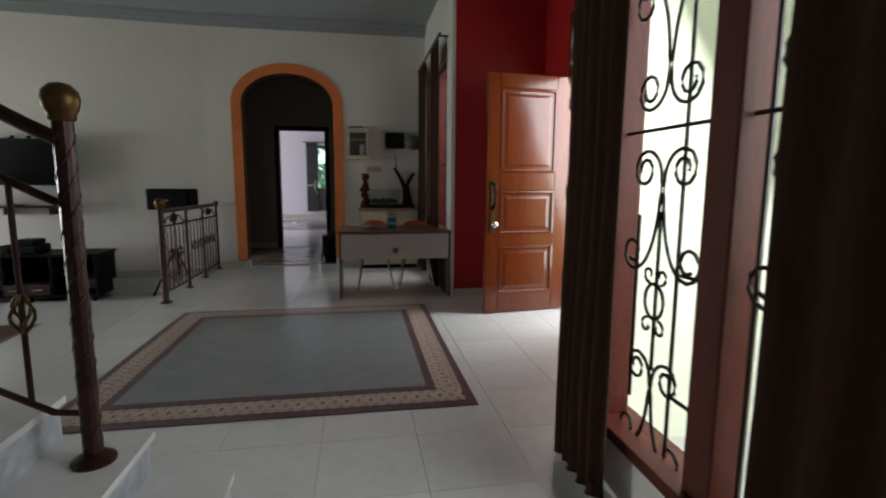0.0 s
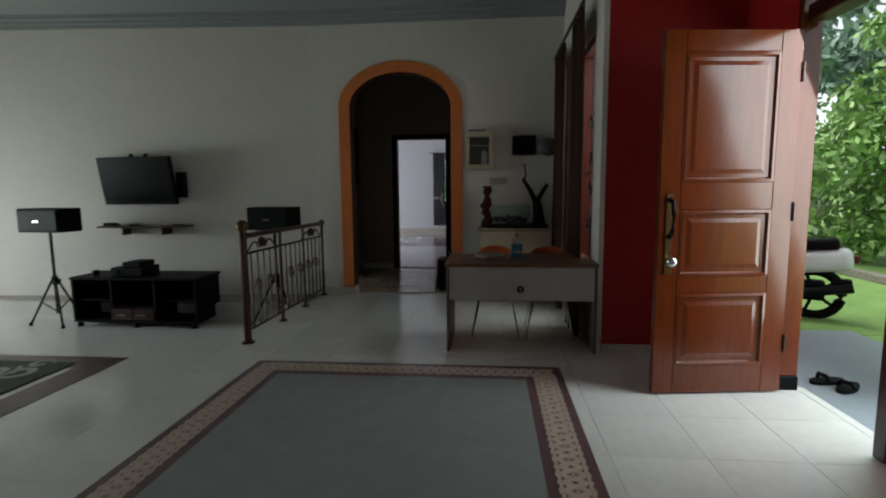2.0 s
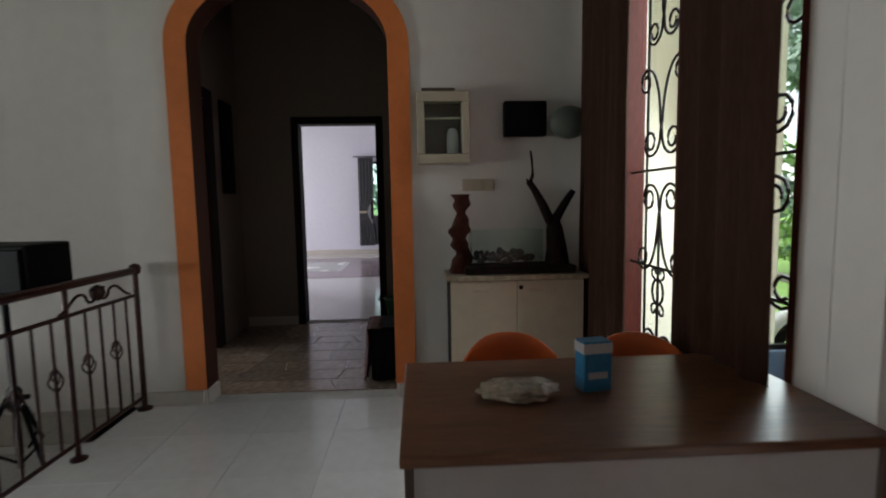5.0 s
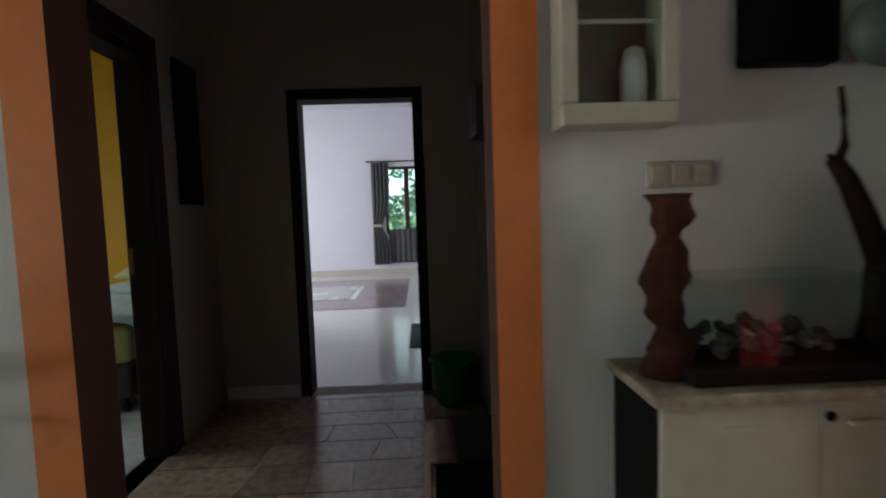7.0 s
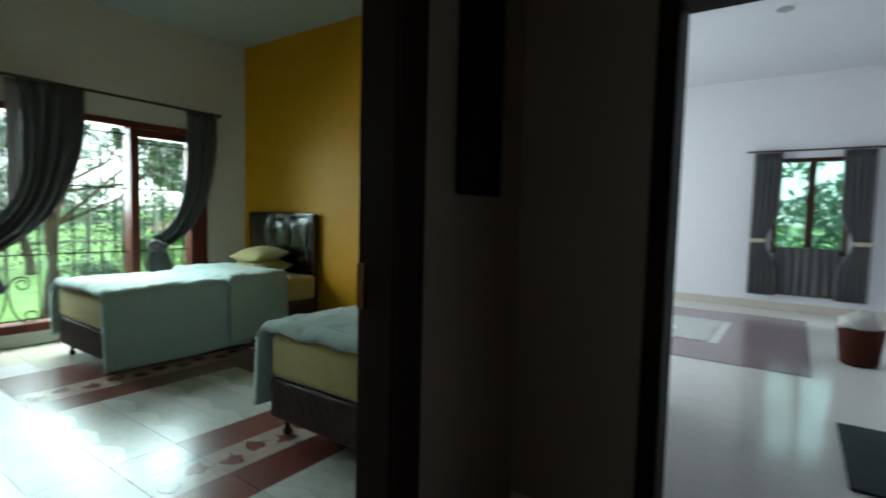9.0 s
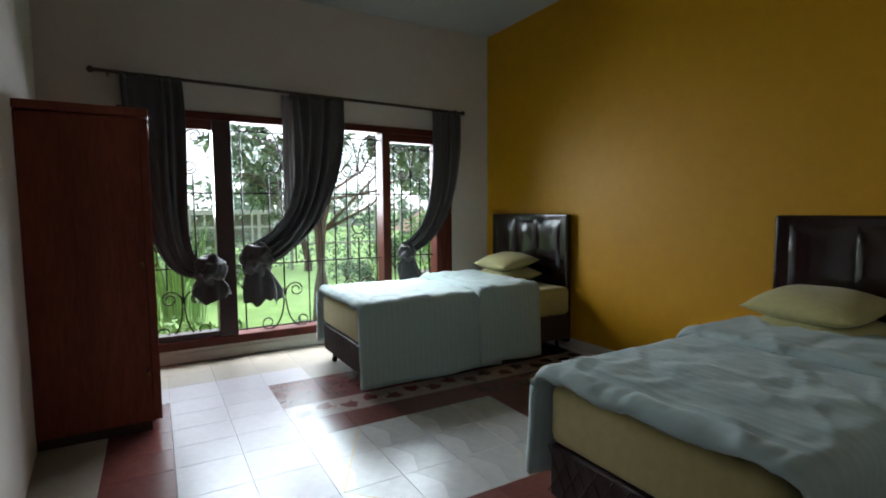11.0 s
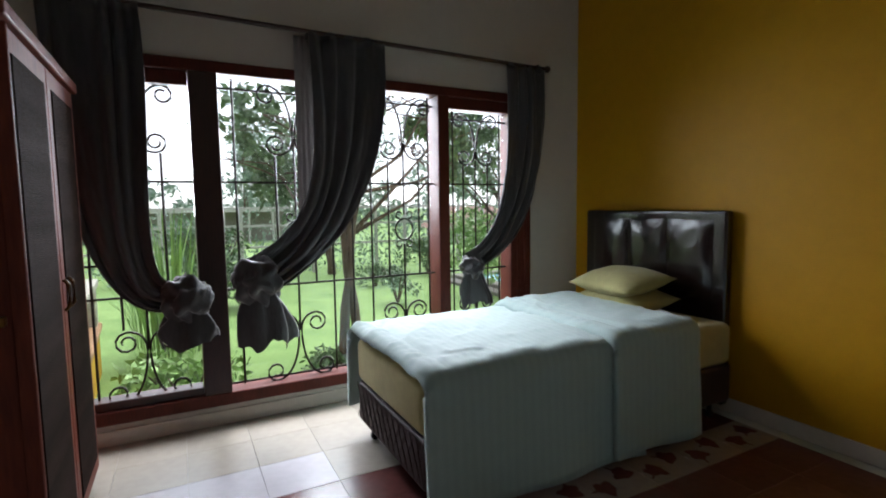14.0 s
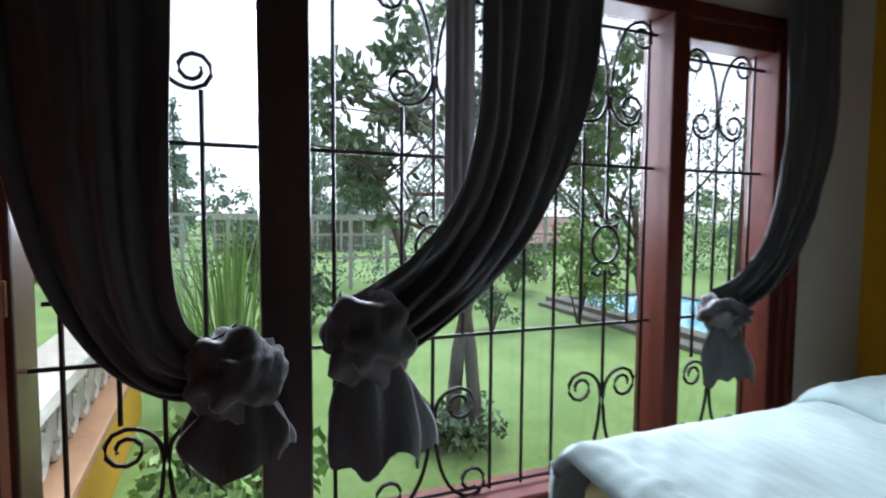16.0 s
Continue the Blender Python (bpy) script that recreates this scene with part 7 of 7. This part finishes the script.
part("front_shield", B(-0.03, 0.05, -0.2, 0.2, 0.35, 0.95, 0.03, 3, SM @ pose(0.45, 0, 0, 0, -14, 0)), M_SCWHITE, sc, smooth=True)
part("fork", tube(bmesh.new(), [SM @ Vector((0.62, 0, 0.27)), SM @ Vector((0.42, 0, 0.98))], 0.03, 8), M_BLACK, sc)
part("handlebar", tube(bmesh.new(), [SM @ Vector((0.36, -0.33, 1.02)), SM @ Vector((0.42, -0.1, 1.0)), SM @ Vector((0.42, 0.1, 1.0)), SM @ Vector((0.36, 0.33, 1.02))], 0.016, 8), M_BLACK, sc)
part("headlight", B(0.44, 0.54, -0.1, 0.1, 0.9, 1.04, 0.03, 3, SM), M_SCWHITE, sc, smooth=True)
part("tail_light", B(-0.76, -0.70, -0.07, 0.07, 0.62, 0.70, 0.01, 1, SM), M_REDWOOD, sc)
part("front_mudguard", tube(bmesh.new(), [SM @ Vector((0.62 + 0.31 * math.cos(a), 0, 0.27 + 0.31 * math.sin(a))) for a in [math.radians(20 * k) for k in range(1, 8)]], 0.055, 8), M_SCWHITE, sc, smooth=True)
for s in (-1, 1):
    part("mirror", tube(bmesh.new(), [SM @ Vector((0.40, 0.2 * s, 1.02)), SM @ Vector((0.38, 0.27 * s, 1.2)), SM @ Vector((0.38, 0.31 * s, 1.2))], 0.012, 6), M_BLACK, sc)

part("exhaust", tube(bmesh.new(), [SM @ Vector((-0.1, 0.16, 0.26)), SM @ Vector((-0.35, 0.17, 0.3)), SM @ Vector((-0.72, 0.17, 0.38))], 0.05, 10), M_BLACK, sc, smooth=True)
part("rear_mudguard", B(-0.72, -0.55, -0.07, 0.07, 0.30, 0.44, 0.02, 2, SM), M_BLACK, sc)

# roof over the porch side of the house
struct("roof_eave_front", B(1.97, 2.7, -1.8, 8.2, CEIL + 0.13, CEIL + 0.25), M_CEIL, "flat porch roof slab")
struct("roof_eave_garden", B(-6.9, -6.11, 7.0, 12.1, CEIL - 0.3, CEIL - 0.18), M_CEIL, "narrow roof overhang over the bedroom window")

foliage_belt("back_shrubs", -6, 5, 22, 23, 3.4, 6000, 0.25, M_LEAF3, 51, "green shrubs and trees behind the house")
# ---- floor pieces ----
TILE = tile_mesh("floor_tile", 0.4485, 0.4485, 0.008, 0.001)
TILE.materials.append(M_TILE)
floor_ob = bpy.data.objects["floor"]
for i in range(9):
    for j in range(14):
        x, y = -1.15 + 0.225 + i * 0.45, 1.57 + 0.225 + j * 0.45
        if x > 1.8 and (y < 2.95 or y > 5.9):
            continue
        o = new("tile", TILE)
        o.parent = floor_ob
        o.location = (x, y, -0.008)
rest = bmesh.new()
for i in range(7):
    for j in range(7):
        box(rest, -1.148 + 0.45 * i, -1.152 + 0.45 * (i + 1), -1.58 + 0.45 * j, -1.584 + 0.45 * (j + 1), -0.007, 0.0)
tagged(part("tiles_rest", rest, M_TILE, floor_ob), kind="stuff")

# bedroom, 0.33 m ceramic tiles in bands
BT = {}
for nm, mt in (("red", M_REDTILE), ("beige", M_BEIGETILE), ("pale", M_PALETILE), ("leaf", M_LEAFTILE), ("marble", M_MARBLE)):
    BT[nm] = tile_mesh("bedroom_tile_" + nm, 0.3288, 0.3288, 0.008, 0.0009)
    BT[nm].materials.append(mt)
    BT[nm + "_half"] = tile_mesh("bedroom_half_tile_" + nm, 0.2588, 0.3288, 0.008, 0.0009)
    BT[nm + "_half"].materials.append(mt)
slab = bpy.data.objects["floor_bedroom"]


def put_tile(me, x, y, rot=0):
    o = new("tile", me)
    o.parent = slab
    o.matrix_basis = pose(x, y, -0.008, 0, 0, rot)


def leafy_mesh():
    bm = bmesh.new()
    P = []
    for k in range(24):
        a = 2 * math.pi * k / 24
        r = 0.055 * (1 + 0.16 * math.cos(3 * a) + 0.12 * math.cos(5 * a + 0.6) + 0.05 * math.cos(11 * a))
        P.append((r * math.cos(a), 0.9 * r * math.sin(a)))
    lo = [bm.verts.new((x, y, 0.0)) for x, y in P]
    bm.faces.new(lo)
    st = [bm.verts.new(p) for p in ((-0.006, -0.04, 0), (0.006, -0.04, 0), (0.004, -0.085, 0), (-0.004, -0.085, 0))]
    bm.faces.new(st)
    r = bmesh.ops.extrude_face_region(bm, geom=bm.faces[:])
    for g in r["geom"]:
        if isinstance(g, bmesh.types.BMVert):
            g.co.z += 0.0012
    bmesh.ops.recalc_face_normals(bm, faces=bm.faces)
    me = bpy.data.meshes.new("leaf_inlay")
    bm.to_mesh(me)
    bm.free()
    me.materials.append(M_REDTILE)
    return me


LEAFM = leafy_mesh()
COLS = [(-5.88, -5.55, "edge"), (-5.55, -5.22, "edge"), (-5.22, -4.89, "edge"), (-4.89, -4.63, "red"), (-4.63, -4.37, "red"), (-4.37, -4.11, "leaf"), (-4.11, -3.85, "red"),
        (-3.85, -3.52, "mid"), (-3.52, -3.19, "mid"), (-3.19, -2.86, "mid"), (-2.86, -2.60, "red"), (-2.60, -2.34, "leaf"), (-2.34, -2.08, "red"), (-2.08, -1.75, "mid"), (-1.75, -1.42, "mid"), (-1.42, -1.09, "mid")]
for a, b, kind in COLS:
    for j in range(13):
        y = 7.39 + 0.33 * j + 0.165
        x = (a + b) / 2
        half = "_half" if b - a < 0.3 else ""
        if y > 11.78:
            continue
        if kind == "edge":
            k = "beige" if x < -5.2 or y < 8.05 or y > 9.38 else "pale"
        elif y < 8.05:
            k = "beige"
        elif y < 8.38:
            k = "red"
        elif y < 9.05:
            k = "pale"
        elif kind in ("red", "leaf"):
            k = kind
        else:
            k = "marble" if y < 10.4 or x > -2.2 else "red"
        put_tile(BT[k + half], x, y)
        if k == "leaf":
            for dy, rt in ((-0.08, 25), (0.085, -40)):
                o = new("leaf_inlay", LEAFM)
                o.parent = slab
                o.matrix_basis = pose(x + (0.03 if dy < 0 else -0.03), y + dy, 0.0004, 0, 0, rt + 37 * j)
bm = bmesh.new()
for p, q in (((-3.85, 9.38), (-3.19, 9.06)), ((-3.19, 9.06), (-2.86, 9.38)), ((-3.85, 10.06), (-3.35, 10.38)), ((-2.86, 10.06), (-3.35, 10.38))):
    d = Vector((q[0] - p[0], q[1] - p[1], 0))
    n = Vector((-d.y, d.x, 0)).normalized() * 0.004
    z = Vector((0, 0, 0.0012))
    bm.faces.new([bm.verts.new(Vector((*s, 0)) + o + z) for s, o in ((p, n), (p, -n), (q, -n), (q, n))])
tagged(part("gold_line", bm, M_GOLD, slab), kind="structure")

# hall, irregular marble pieces
hs = bpy.data.objects["floor_hall"]
rgh = random.Random(9)
y = 8.026
while y < 9.93:
    h = rgh.uniform(0.16, 0.30)
    h = min(h, 9.945 - y)
    x, sk0 = -1.1, 0.0
    while x < 0.69:
        w = min(rgh.uniform(0.2, 0.55), 0.70 - x)
        if w < 0.03:
            break
        sk = rgh.uniform(-0.05, 0.09)
        bm = B(x + 0.003, x + w - 0.003, y + 0.003, y + h - 0.003, -0.006, 0.001)
        for v in bm.verts:
            if v.co.x > x + w / 2 and v.co.x < 0.66:
                v.co.x -= sk if v.co.y > y + h / 2 else 0.0
            elif v.co.x < x + w / 2 and x > -1.05:
                v.co.x -= sk0 if v.co.y > y + h / 2 else 0.0
        sk0 = sk
        part("marble_piece", bm, M_HALLSTONE, hs)
        x += w
    y += h
